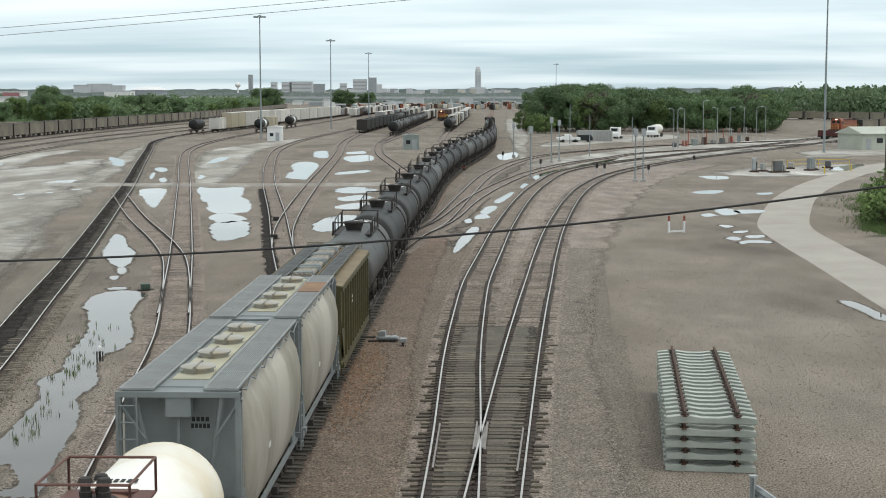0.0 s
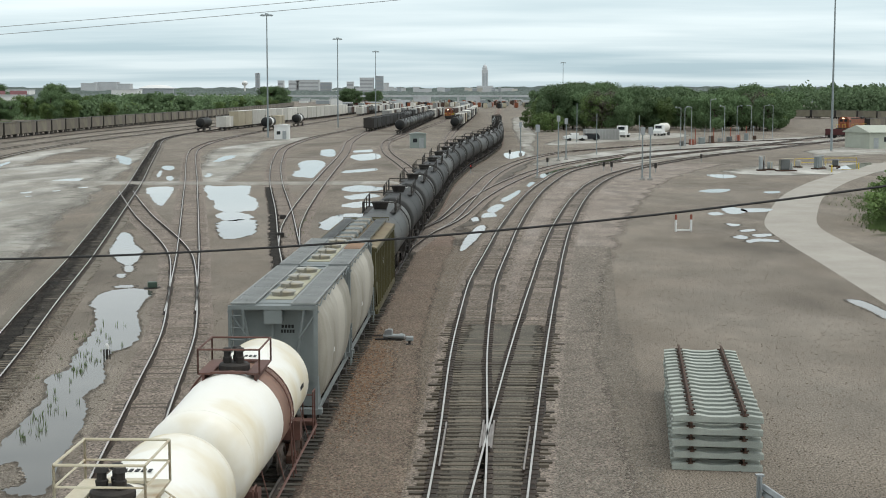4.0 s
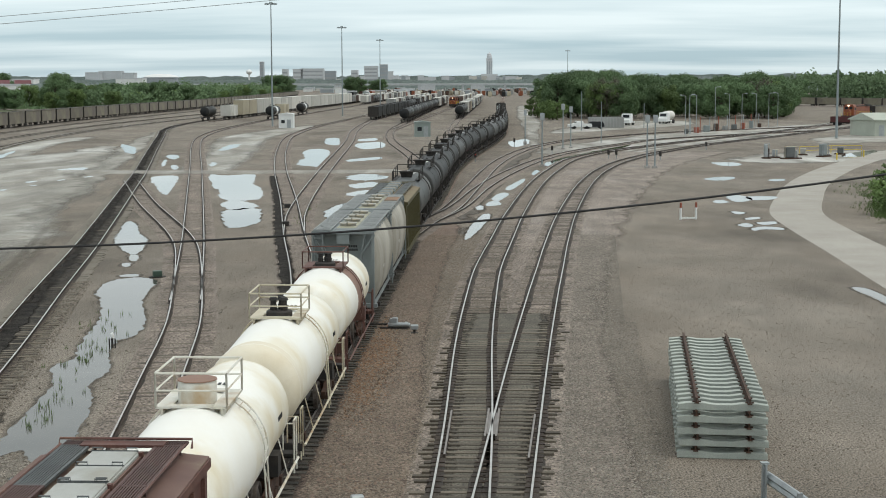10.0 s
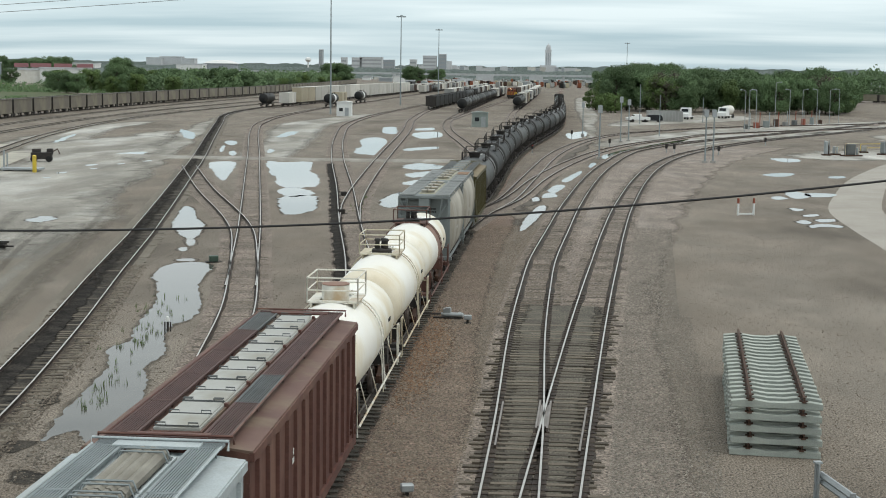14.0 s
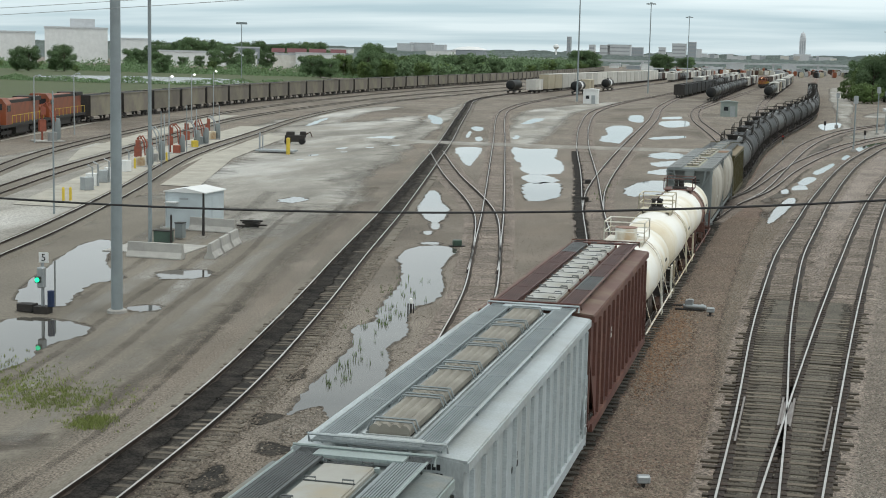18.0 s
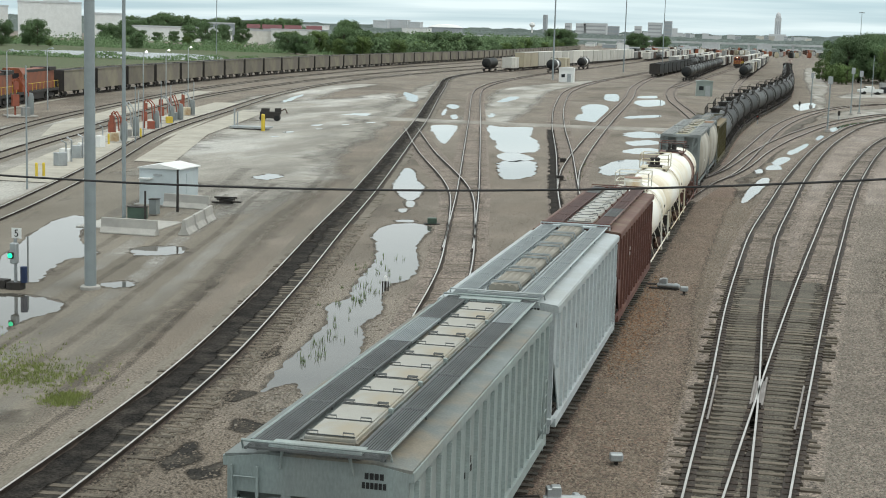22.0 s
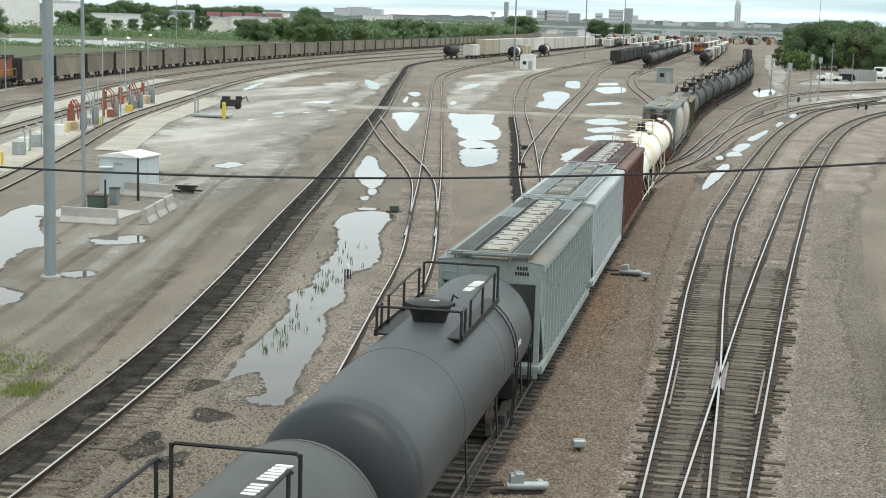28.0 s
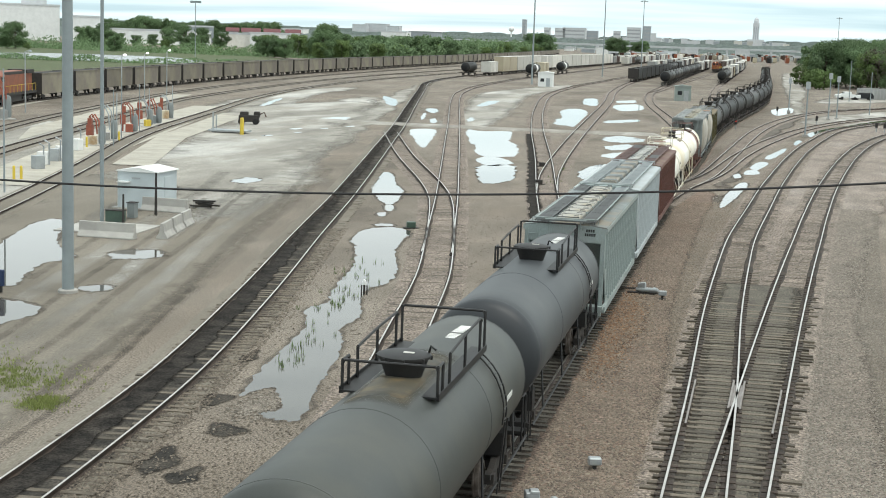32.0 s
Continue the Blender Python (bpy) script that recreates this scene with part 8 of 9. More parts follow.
def road_vehicle(x, y, yaw, kind):
    names = {"suv": ("car", "black sport utility car parked by the wood", "car"), "truck": ("tractor_truck", "white tractor truck parked by the wood", "truck"), "tanker": ("tank_truck", "white tank truck parked by the wood", "truck"), "pickup": ("pickup_truck", "white pickup truck parked by the wood", "truck")}
    nm, lb, ct = names[kind]
    v = tagged(new(nm), lb, ct, "parked vehicles")
    v.matrix_basis = pose(x, y, 0, 0, 0, yaw)
    L = {"suv": 4.8, "truck": 6.5, "tanker": 10.0, "pickup": 5.6}[kind]
    paint = "vehdark" if kind == "suv" else "white"
    bm = B()
    if kind == "suv":
        prism(bm, [(-2.4, 0.4), (-2.4, 1.0), (-1.3, 1.15), (-0.7, 1.75), (1.9, 1.75), (2.35, 1.1), (2.4, 0.4)], -0.95, 0.95)
    elif kind == "pickup":
        prism(bm, [(-2.8, 0.45), (-2.8, 1.1), (-1.4, 1.2), (-0.8, 1.85), (0.6, 1.85), (0.8, 1.2), (2.8, 1.2), (2.8, 0.45)], -1.0, 1.0)
    else:
        prism(bm, [(-3.2, 0.6), (-3.2, 1.5), (-2.1, 1.7), (-1.8, 3.0), (0.4, 3.0), (0.4, 0.9), (3.2, 0.9), (3.2, 0.6)], -1.2, 1.2)
    bmesh.ops.bevel(bm, geom=bm.edges[:], offset=0.08, segments=1, affect="EDGES", profile=0.5)
    part("body", bm, paint, v)
    if kind == "tanker":
        bm = B()
        turned(bm, [(0, -3.2), (0.9, -3.1), (1.15, -2.8), (1.15, 2.8), (0.9, 3.1), (0, 3.2)], 20, Matrix.Translation((3.6, 0, 2.2)) @ pose(0, 0, 0, 0, 90, 0))
        part("tank", bm, "whitebox", v, smooth=True)
    boxpart("windscreen", [(-1.95 if kind in ("truck", "tanker") else -1.0, 0, 2.35 if kind in ("truck", "tanker") else 1.5, 0.35, 1.7, 0.75 if kind in ("truck", "tanker") else 0.4)], "glass", v)
    r = 0.5 if kind in ("truck", "tanker") else 0.36
    for xx in ((-2.2, 1.6, 2.7) if kind == "truck" else (-2.2, 1.6, 5.4, 6.4) if kind == "tanker" else (-1.5, 1.5)):
        for s in (-1, 1):
            bm = B()
            turned(bm, [(r * 0.5, 0.7), (r, 0.74), (r, 1.0), (r * 0.5, 1.02)], 14, Matrix.Translation((xx, 0, r)) @ pose(0, 0, 0, 90 * s, 0, 0))
            part("wheel", bm, "tyre", v)


road_vehicle(30.0, 353, 10, "pickup")
road_vehicle(33.6, 355, 5, "suv")
road_vehicle(45, 383, 70, "truck")
road_vehicle(56.8, 398, 68, "tanker")
fw = tagged(new("storage_container"), "grey steel storage container by the parked vehicles", "container", "")
fw.matrix_basis = pose(37.2, 362, 0, 0, 0, 8)
boxpart("body", [(0, 0, 1.3, 8.5, 2.4, 2.6)], "greybox", fw)
boxpart("side_rib", [(-4 + i * 0.8, -1.22, 1.3, 0.2, 0.06, 2.3) for i in range(11)], "greybox", fw)


# main wire across the view, slung low between poles out of sight
bm = B()
tube(bm, [(x, 26.0, 7.84 + 0.00363 * (x + 11.7) ** 2) for x in np.arange(-42, 17, 0.7)], 0.022, 6)
tagged(part("power_cable", bm, "cable"), "black sagging overhead cable crossing the yard", "cable", "overhead wires")
for x in (-41.5, 16.4):
    up = tagged(new("utility_pole"), "brown timber utility pole carrying a cable", "utility pole", "utility poles")
    up.matrix_basis = pose(x, 26.15, 0)
    bm = B()
    turned(bm, [(0.17, 0), (0.12, 12.5), (0, 12.5)], 10)
    part("shaft", bm, "bark", up)
    boxpart("crossarm", [(0, -0.08, 11.0, 2.0, 0.12, 0.14)], "bark", up)
for z0 in (12.36, 12.56, 13.36):
    bm = B()
    tube(bm, [(-30 + i * 2.0, 40, z0 + 0.0815 * (i * 2.0 - 17) + 0.0006 * (i * 2.0 - 20) ** 2) for i in range(32)], 0.008, 4)
    tagged(part("power_cable", bm, "steel"), "thin pale overhead wire against the sky", "cable", "overhead wires")


for x, hh in ((-30, 12.7), (31.6, 18.6)):
    up = tagged(new("utility_pole"), "tall timber utility pole carrying thin wires", "utility pole", "utility poles")
    up.matrix_basis = pose(x, 40.0, 0)
    bm = B()
    turned(bm, [(0.18, 0), (0.12, hh), (0, hh)], 10)
    part("shaft", bm, "bark", up)
    boxpart("crossarm", [(0, 0, hh - 1.3, 2.2, 0.12, 0.14)], "bark", up)
# ---- trees ----
def leaf_axes(r, out, s):
    """Two half-axes of a leaf clump that faces more or less outwards."""
    nrm = (out.normalized() + Vector((r.uniform(-1, 1), r.uniform(-1, 1), r.uniform(-0.6, 1))) * 1.15).normalized()
    v1 = nrm.cross(Vector((r.uniform(-1, 1), r.uniform(-1, 1), r.uniform(-1, 1)))).normalized() * s
    return v1, nrm.cross(v1)


def tree(h, seed, leaf="leaf", spread=0.42, low=0.03, n=17000, size=0.21, label="dense dark green broadleaf tree"):
    """Tapered trunk with limbs and an uneven crown of many small leaf clumps."""
    r = random.Random(seed)
    t = tagged(new("tree"), label, "tree", "trees beside the yard")
    bm = B()
    tube(bm, [(0, 0, 0), (r.uniform(-0.2, 0.2), 0, h * 0.3), (r.uniform(-0.4, 0.4), r.uniform(-0.4, 0.4), h * 0.75)], h * 0.022, 7, r2=h * 0.006)
    lobes = []
    for k in range(30):
        a, z = r.uniform(0, 6.28), h * r.uniform(0.14, 0.84)
        d = h * spread * (1.15 - abs(z / h - 0.5)) * r.uniform(0.45, 0.95)
        e = (d * math.cos(a), d * math.sin(a), z + h * 0.06)
        tube(bm, [(0, 0, z * 0.75), (e[0] * 0.5, e[1] * 0.5, z * 0.95), e], h * 0.009, 5, r2=h * 0.002)
        lobes.append((e, h * r.uniform(0.09, 0.18)))
    lobes.append(((0, 0, h * 0.82), h * 0.18))
    lobes.append(((0, 0, h * 0.45), h * 0.27))
    lobes.append(((0, 0, h * 0.2), h * 0.2))
    part("trunk", bm, "bark", t)
    verts, faces = [], []
    for i in range(n):
        (cx, cy, cz), R = lobes[r.randrange(len(lobes))]
        u, a = r.uniform(-1, 1), r.uniform(0, 6.28)
        q = math.sqrt(1 - u * u)
        rad = R * r.uniform(0.55, 1.16)
        x, y, z = cx + rad * q * math.cos(a), cy + rad * q * math.sin(a), max(cz + rad * u * 0.85, h * low)
        s = size * r.uniform(0.5, 1.3)
        c = Vector((x, y, z))
        out = (c - Vector((cx, cy, cz))).normalized() + 0.5 * Vector((x, y, z - h * 0.3)).normalized()
        v1, v2 = leaf_axes(r, out, s)
        k = len(verts)
        verts += [c - v1, c + v2 * 0.8, c + v1, c - v2 * 0.8]
        faces.append((k, k + 1, k + 2, k + 3))
    me = bpy.data.meshes.new("crown")
    me.from_pydata([tuple(v) for v in verts], [], faces)
    me.materials.append(M[leaf])
    c = new("crown", me)
    c.parent = t
    return t


TREES = [tree(13, 1), tree(14.5, 2), tree(11.5, 3, "leaf2", label="lighter green broadleaf tree"), tree(12.5, 4), tree(12, 5, "leaf3", 0.36, 0.25, 1500, label="grey-brown half-bare tree among green ones"),
         tree(6.0, 6, "leaf2", 0.6, 0.02, 2200, 0.24, "rounded bright green bush"), tree(3.4, 7, "leaf2", 0.75, 0.0, 1500, 0.15, "low green shrub in rough grass")]
rw = random.Random(77)
first = set()


def plant(k, x, y, s=1.0):
    m = pose(x, y, 0, 0, 0, rw.uniform(0, 360))
    if k not in first:
        first.add(k)
        TREES[k].matrix_basis = m
    else:
        o = copy_thing(TREES[k], m)
        o.scale = (s * rw.uniform(0.9, 1.1), s * rw.uniform(0.9, 1.1), s)


# the wood to the right
for row, (y, k0) in enumerate(((455, 0), (480, 1), (520, 2), (570, 0), (640, 1), (720, 0))):
    x0 = 0.0515 * y + 5.5
    x1 = (0.222 if y < 600 else 0.23) * y + 3
    n = int((x1 - x0) / (5.0 + row * 0.5))
    for i in range(n):
        x = x0 + (x1 - x0) * (i + rw.uniform(0.2, 0.8)) / n
        k = rw.choice((0, 0, 1, 1, 3, 3, 2))
        plant(k, x, y + rw.uniform(-9, 9) + (14 if x < x0 + 6 else 0), rw.uniform(0.76, 0.96) * (0.98 + 0.06 * row))
for px, y in ((1045, 452), (1058, 455), (1052, 448), (1330, 462)):
    plant(4, (px - 784) / 2600 * y, y, 1.08)
for px, y in [(957, 440), (965, 437), (930, 470), (1352, 468), (1362, 480), (950, 446)]:
    plant(5, (px - 784) / 2600 * y, y, rw.uniform(0.9, 1.2))
# trees beyond the coal train on the left
for i in range(60):
    px = rw.uniform(-40, 515)
    k = (784 - px) / 2600
    y = float(np.interp(-k, [-0.36, -0.302, -0.27, -0.217, -0.177, -0.149, -0.125, -0.107], [620, 620, 620, 630, 720, 880, 1150, 1450])) + rw.uniform(0, 120)
    plant(rw.choice((0, 1, 3, 2, 2)), (px - 784) / 2600 * y, y, rw.uniform(0.6, 0.95))
for px, y, s in ((470, 1300, 1.55), (462, 1310, 1.5), (480, 1305, 1.5), (488, 1320, 1.3), (605, 1550, 1.5), (620, 1560, 1.3), (600, 1555, 1.3), (645, 1590, 1.2), (655, 1592, 1.1), (85, 900, 1.25), (92, 905, 1.2)):
    plant(rw.choice((0, 1, 3)), (px - 784) / 2600 * y, y, s)
# trees and shrubs on the pond bank, far left
for i in range(26):
    a = radians(rw.uniform(15, 30))
    d = rw.uniform(680, 860)
    plant(rw.choice((2, 5, 5, 5, 3)), -d * math.sin(a), d * math.cos(a), rw.uniform(0.35, 0.6))
for az, d, s in [(20.6 + 0.33 * i + rw.uniform(-0.1, 0.1), rw.uniform(1180, 1300), rw.uniform(1.2, 1.6)) for i in range(12)] + [(17.0 + 0.4 * i, rw.uniform(1380, 1460), rw.uniform(1.4, 1.7)) for i in range(10)] + [(23.2 + 0.3 * i, rw.uniform(800, 860), rw.uniform(0.7, 1.0)) for i in range(4)] + [(19.2 + 0.6 * i, rw.uniform(900, 1000), rw.uniform(0.45, 0.7)) for i in range(9)]:
    plant(rw.choice((0, 1, 3)), -d * math.sin(radians(az)), d * math.cos(radians(az)), s)
for az, d, s in ((26.6, 690, 0.85), (26.9, 700, 0.8), (27.9, 680, 0.9), (28.3, 690, 0.8), (23.0, 700, 0.6), (21.0, 950, 0.95), (20.4, 960, 1.0), (19.8, 955, 0.9), (19.0, 960, 0.85)):
    plant(rw.choice((0, 1, 3)), -d * math.sin(radians(az)), d * math.cos(radians(az)), s)
for x, y, s in ((36.6, 121, 0.7), (38.6, 127, 0.9), (40.5, 133, 1.0), (43, 141, 0.9), (38.2, 121, 0.9), (41, 129, 1.2), (46, 150, 1.0)):
    plant(6, x, y, s)
plant(5, 42.5, 134, 0.6)
plant(5, 41.5, 124, 0.7)

# woodland further off: a canopy of many small leaf clumps
def canopy(path, h, depth, n, size, seed, label, material="leaf4", rough=0.45):
    r = random.Random(seed)
    xy, g = curve_points(path, 2.0)
    verts, faces = [], []
    for _ in range(n):
        i = r.randrange(len(xy))
        d = r.uniform(0, depth)
        x, y = xy[i][0] + g[i][1] * d + r.uniform(-2, 2), xy[i][1] - g[i][0] * d + r.uniform(-2, 2)
        top = h * (1 - rough + rough * 2 * abs(noise.noise((x * 0.09, y * 0.05, seed)))) + h * 0.25 * noise.noise((x * 0.3, y * 0.2, seed))
        z = top * (1 - 0.95 * r.random() ** (2.2 if d > depth * 0.3 else 1.0))
        s = size * r.uniform(0.5, 1.3)
        v1, v2 = leaf_axes(r, Vector((0, -0.9, 0.5)), s)
        c = Vector((x, y, max(z, 0.2)))
        k = len(verts)
        verts += [c - v1, c + v2 * 0.8, c + v1, c - v2 * 0.8]
        faces.append((k, k + 1, k + 2, k + 3))
    me = bpy.data.meshes.new("woodland")
    me.from_pydata([tuple(v) for v in verts], [], faces)
    me.materials.append(M[material])
    return tagged(new("woodland", me), label, "woodland", kind="stuff")


canopy([(560, 1000), (330, 900), (240, 830), (190, 850)], 16, 60, 60000, 0.85, 3, "dark green woodland east of the yard", rough=0.25)
canopy([(-160, 1500), (-149, 1180), (-136, 900), (-131, 740), (-137, 650), (-160, 655), (-190, 670)], 10.5, 50, 52000, 0.6, 4, "mixed green trees and bushes beyond the coal train", "leaf")
canopy([(-138, 600), (-138, 500), (-134, 400), (-128, 300)], 0.9, 10, 6000, 0.3, 5, "low reeds and bushes on the pond bank", "leaf2")
canopy([(-128, 430), (-170, 436), (-205, 430), (-240, 438), (-285, 470)], 2.0, 10, 7000, 0.3, 15, "dark reeds along the near bank of the pond", "leaf", 0.7)
canopy([(-180, 640), (-330, 650), (-520, 720)], 4.6, 60, 26000, 0.45, 6, "scattered bushes behind the pond", "leaf", 1.0)

# grass tufts near the left edge and weeds along puddles
def tufts(count, zone, h, seed, name, label, material="leaf2", lean=0.5):
    r = random.Random(seed)
    verts, faces = [], []
    for _ in range(count):
        x, y = zone(r)
        for b in range(5):
            a, hh = r.uniform(0, 6.28), h * r.uniform(0.5, 1.2)
            dx, dy = 0.014 * math.cos(a), 0.014 * math.sin(a)
            ox, oy = r.uniform(-0.08, 0.08), r.uniform(-0.08, 0.08)
            k = len(verts)
            verts += [(x + ox - dx, y + oy - dy, 0), (x + ox + dx, y + oy + dy, 0), (x + ox + r.uniform(-lean, lean) * hh, y + oy + r.uniform(-lean, lean) * hh, hh)]
            faces.append((k, k + 1, k + 2))
    me = bpy.data.meshes.new(name)
    me.from_pydata(verts, [], faces)
    me.materials.append(M[material])
    return tagged(new(name, me), label, "grass", kind="stuff")


def clump_zone(centres, spread):
    def z(r):
        cx, cy, sx, sy = centres[r.randrange(len(centres))]
        return cx + r.gauss(0, sx), cy + r.gauss(0, sy)
    return z


tufts(1700, clump_zone([(-21.6, 41.6, 1.3, 1.0), (-20.6, 40.7, 0.9, 0.7), (-23.5, 42, 1.2, 1.2), (-18.6, 38.6, 0.35, 0.4), (-25.5, 43, 1.6, 1.6)], 1), 0.11, 31, "grass_tufts", "sparse yellow-green grass tufts on dirt", "drygrass")
tufts(100, clump_zone([(-15.6, 62, 0.5, 3.0), (-14.7, 57, 0.4, 1.8), (-14.2, 54, 0.35, 1.6), (-13.6, 49.5, 0.35, 1.5), (-13.2, 46, 0.3, 1.2), (-16.4, 68, 0.3, 2), (-14.6, 60, 0.3, 1.5), (-12.4, 124, 0.3, 3), (-12.0, 115, 0.3, 2)], 1), 0.24, 32, "weeds", "thin green weeds standing in the puddle and by the track", "leaf2", 0.3)
tufts(7000, clump_zone([(36, 118, 0.8, 2), (38, 124, 1.2, 3), (42, 136, 1.5, 4), (46, 148, 2, 4)], 1), 0.4, 33, "grass_tufts", "tall rough grass beside the road")

# ---- distance: ridge, town, plant buildings ----
def ridge(name, y, x0, x1, base, amp, step, seed, material, label, depth=60):
    r = random.Random(seed)
    bm = B()
    xs = np.arange(x0, x1, step)
    front, top, back = [], [], []
    for i, x in enumerate(xs):
        z = base + amp * (noise.noise((x * 0.0016 + seed, 3.1, 0)) + 0.6 * noise.noise((x * 0.012, seed, 0)) + 0.5 * r.uniform(-1, 1) * 0.5)
        front.append(bm.verts.new((x, y, -1)))
        top.append(bm.verts.new((x, y + depth * 0.5, max(z, 1))))
        back.append(bm.verts.new((x, y + depth, -1)))
    for i in range(len(xs) - 1):
        bm.faces.new((front[i], front[i + 1], top[i + 1], top[i]))
        bm.faces.new((top[i], top[i + 1], back[i + 1], back[i]))
    return tagged(part(name, bm, material), label, "ridge", kind="structure")


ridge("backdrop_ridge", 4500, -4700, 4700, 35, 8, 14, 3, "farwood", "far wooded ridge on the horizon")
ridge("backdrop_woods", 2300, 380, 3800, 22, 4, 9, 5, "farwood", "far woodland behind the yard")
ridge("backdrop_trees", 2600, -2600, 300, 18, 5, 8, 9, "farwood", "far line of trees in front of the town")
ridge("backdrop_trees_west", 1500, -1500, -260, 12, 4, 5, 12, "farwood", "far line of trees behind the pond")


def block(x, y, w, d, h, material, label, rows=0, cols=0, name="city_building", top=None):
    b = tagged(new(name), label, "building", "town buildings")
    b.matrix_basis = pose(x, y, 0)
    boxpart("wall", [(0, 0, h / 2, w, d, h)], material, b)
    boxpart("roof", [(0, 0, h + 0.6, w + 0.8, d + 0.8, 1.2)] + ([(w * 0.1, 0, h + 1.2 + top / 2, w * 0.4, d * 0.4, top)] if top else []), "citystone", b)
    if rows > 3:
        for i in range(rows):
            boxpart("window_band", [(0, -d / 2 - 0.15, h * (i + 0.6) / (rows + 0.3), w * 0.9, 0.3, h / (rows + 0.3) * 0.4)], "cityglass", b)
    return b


def at_px(px, y):
    return (px - 784) / 2600 * y


def tall(ypx, y):
    return EYE_H + (172 - ypx) / 2600 * y


# landmark tower
ct = tagged(new("capitol_tower"), "pale stone capitol tower with a domed top", "tower")
ct.matrix_basis = pose(at_px(845.5, 4200), 4200, 0)
H = tall(118, 4200)
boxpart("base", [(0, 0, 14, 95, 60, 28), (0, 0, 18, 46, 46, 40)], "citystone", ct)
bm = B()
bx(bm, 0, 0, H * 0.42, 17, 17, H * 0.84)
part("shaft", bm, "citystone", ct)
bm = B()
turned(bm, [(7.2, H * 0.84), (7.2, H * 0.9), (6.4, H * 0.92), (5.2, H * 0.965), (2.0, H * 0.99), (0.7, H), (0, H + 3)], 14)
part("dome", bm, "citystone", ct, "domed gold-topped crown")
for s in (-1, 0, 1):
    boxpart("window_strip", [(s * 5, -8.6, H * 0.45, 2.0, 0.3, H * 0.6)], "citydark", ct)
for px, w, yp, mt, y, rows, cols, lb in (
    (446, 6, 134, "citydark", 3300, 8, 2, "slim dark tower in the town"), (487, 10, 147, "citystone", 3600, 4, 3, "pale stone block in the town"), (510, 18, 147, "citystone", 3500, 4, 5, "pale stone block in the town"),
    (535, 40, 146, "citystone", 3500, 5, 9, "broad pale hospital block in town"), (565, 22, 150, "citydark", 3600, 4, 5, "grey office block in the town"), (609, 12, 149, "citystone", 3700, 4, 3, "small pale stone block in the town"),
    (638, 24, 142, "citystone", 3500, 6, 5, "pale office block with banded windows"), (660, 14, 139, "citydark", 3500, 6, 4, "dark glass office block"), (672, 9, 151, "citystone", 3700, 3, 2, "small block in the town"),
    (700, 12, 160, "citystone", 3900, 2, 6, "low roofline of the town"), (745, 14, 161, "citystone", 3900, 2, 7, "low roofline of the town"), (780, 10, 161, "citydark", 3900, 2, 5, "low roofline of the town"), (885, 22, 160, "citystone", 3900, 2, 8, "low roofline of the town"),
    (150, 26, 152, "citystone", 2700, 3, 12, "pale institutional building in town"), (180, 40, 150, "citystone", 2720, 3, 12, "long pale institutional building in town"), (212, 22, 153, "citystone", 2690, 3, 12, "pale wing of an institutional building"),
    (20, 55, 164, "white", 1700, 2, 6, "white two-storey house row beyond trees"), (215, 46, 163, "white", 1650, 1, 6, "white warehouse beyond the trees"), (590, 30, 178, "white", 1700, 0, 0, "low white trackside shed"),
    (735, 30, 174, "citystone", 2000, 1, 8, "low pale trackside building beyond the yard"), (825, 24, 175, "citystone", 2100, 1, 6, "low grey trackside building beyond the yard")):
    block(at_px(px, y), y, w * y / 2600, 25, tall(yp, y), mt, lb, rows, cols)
# low arena with a shallow white dome
ar = tagged(new("arena"), "low round arena with a shallow white dome", "arena")
ar.matrix_basis = pose(at_px(268, 2500), 2500, 0) @ Matrix.Diagonal((1.0, 0.6, 1.0, 1.0))
bm = B()
turned(bm, [(29, 0), (29, 21), (30.5, 21.5), (30.5, 22.5)], 28)
part("wall", bm, "citydark", ar)
bm = B()
turned(bm, [(30.5, 22.5), (24, 25.5), (14, 27.6), (0, 28.4)], 28)
part("roof", bm, "white", ar, "shallow white dome", True)
# small blocks of the town's skyline
rk_ = random.Random(27)
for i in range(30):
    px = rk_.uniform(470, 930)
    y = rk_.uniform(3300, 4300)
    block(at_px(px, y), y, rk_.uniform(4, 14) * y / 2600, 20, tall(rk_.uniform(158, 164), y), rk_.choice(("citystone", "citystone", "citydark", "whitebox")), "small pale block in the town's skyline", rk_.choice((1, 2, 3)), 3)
# water tower over the trees
wt = tagged(new("water_tower"), "white bulb water tower on a slim stem", "water tower")
wt.matrix_basis = pose(at_px(423, 2900), 2900, 0)
bm = B()
turned(bm, [(3.0, 0), (1.6, 6), (1.6, 30)], 12)
part("stem", bm, "white", wt)
bm = B()
turned(bm, [(1.6, 29), (4.5, 31), (6.0, 34), (5.0, 37), (2.0, 39), (0, 39.4)], 16)
part("tank", bm, "white", wt, smooth=True)
# low sheds, trucks and clutter between the yard's end and the town
rb = random.Random(19)
for i in range(24):
    y = rb.uniform(1350, 2500)
    px = rb.uniform(520, 925)
    block(at_px(px, y), y, rb.uniform(6, 20), 12, rb.uniform(2.6, 4.6), rb.choice(("white", "citystone", "greybox", "citydark", "whitebox", "tanbox")), "low shed at the far end of the yard", 0, 0, "trackside_shed")
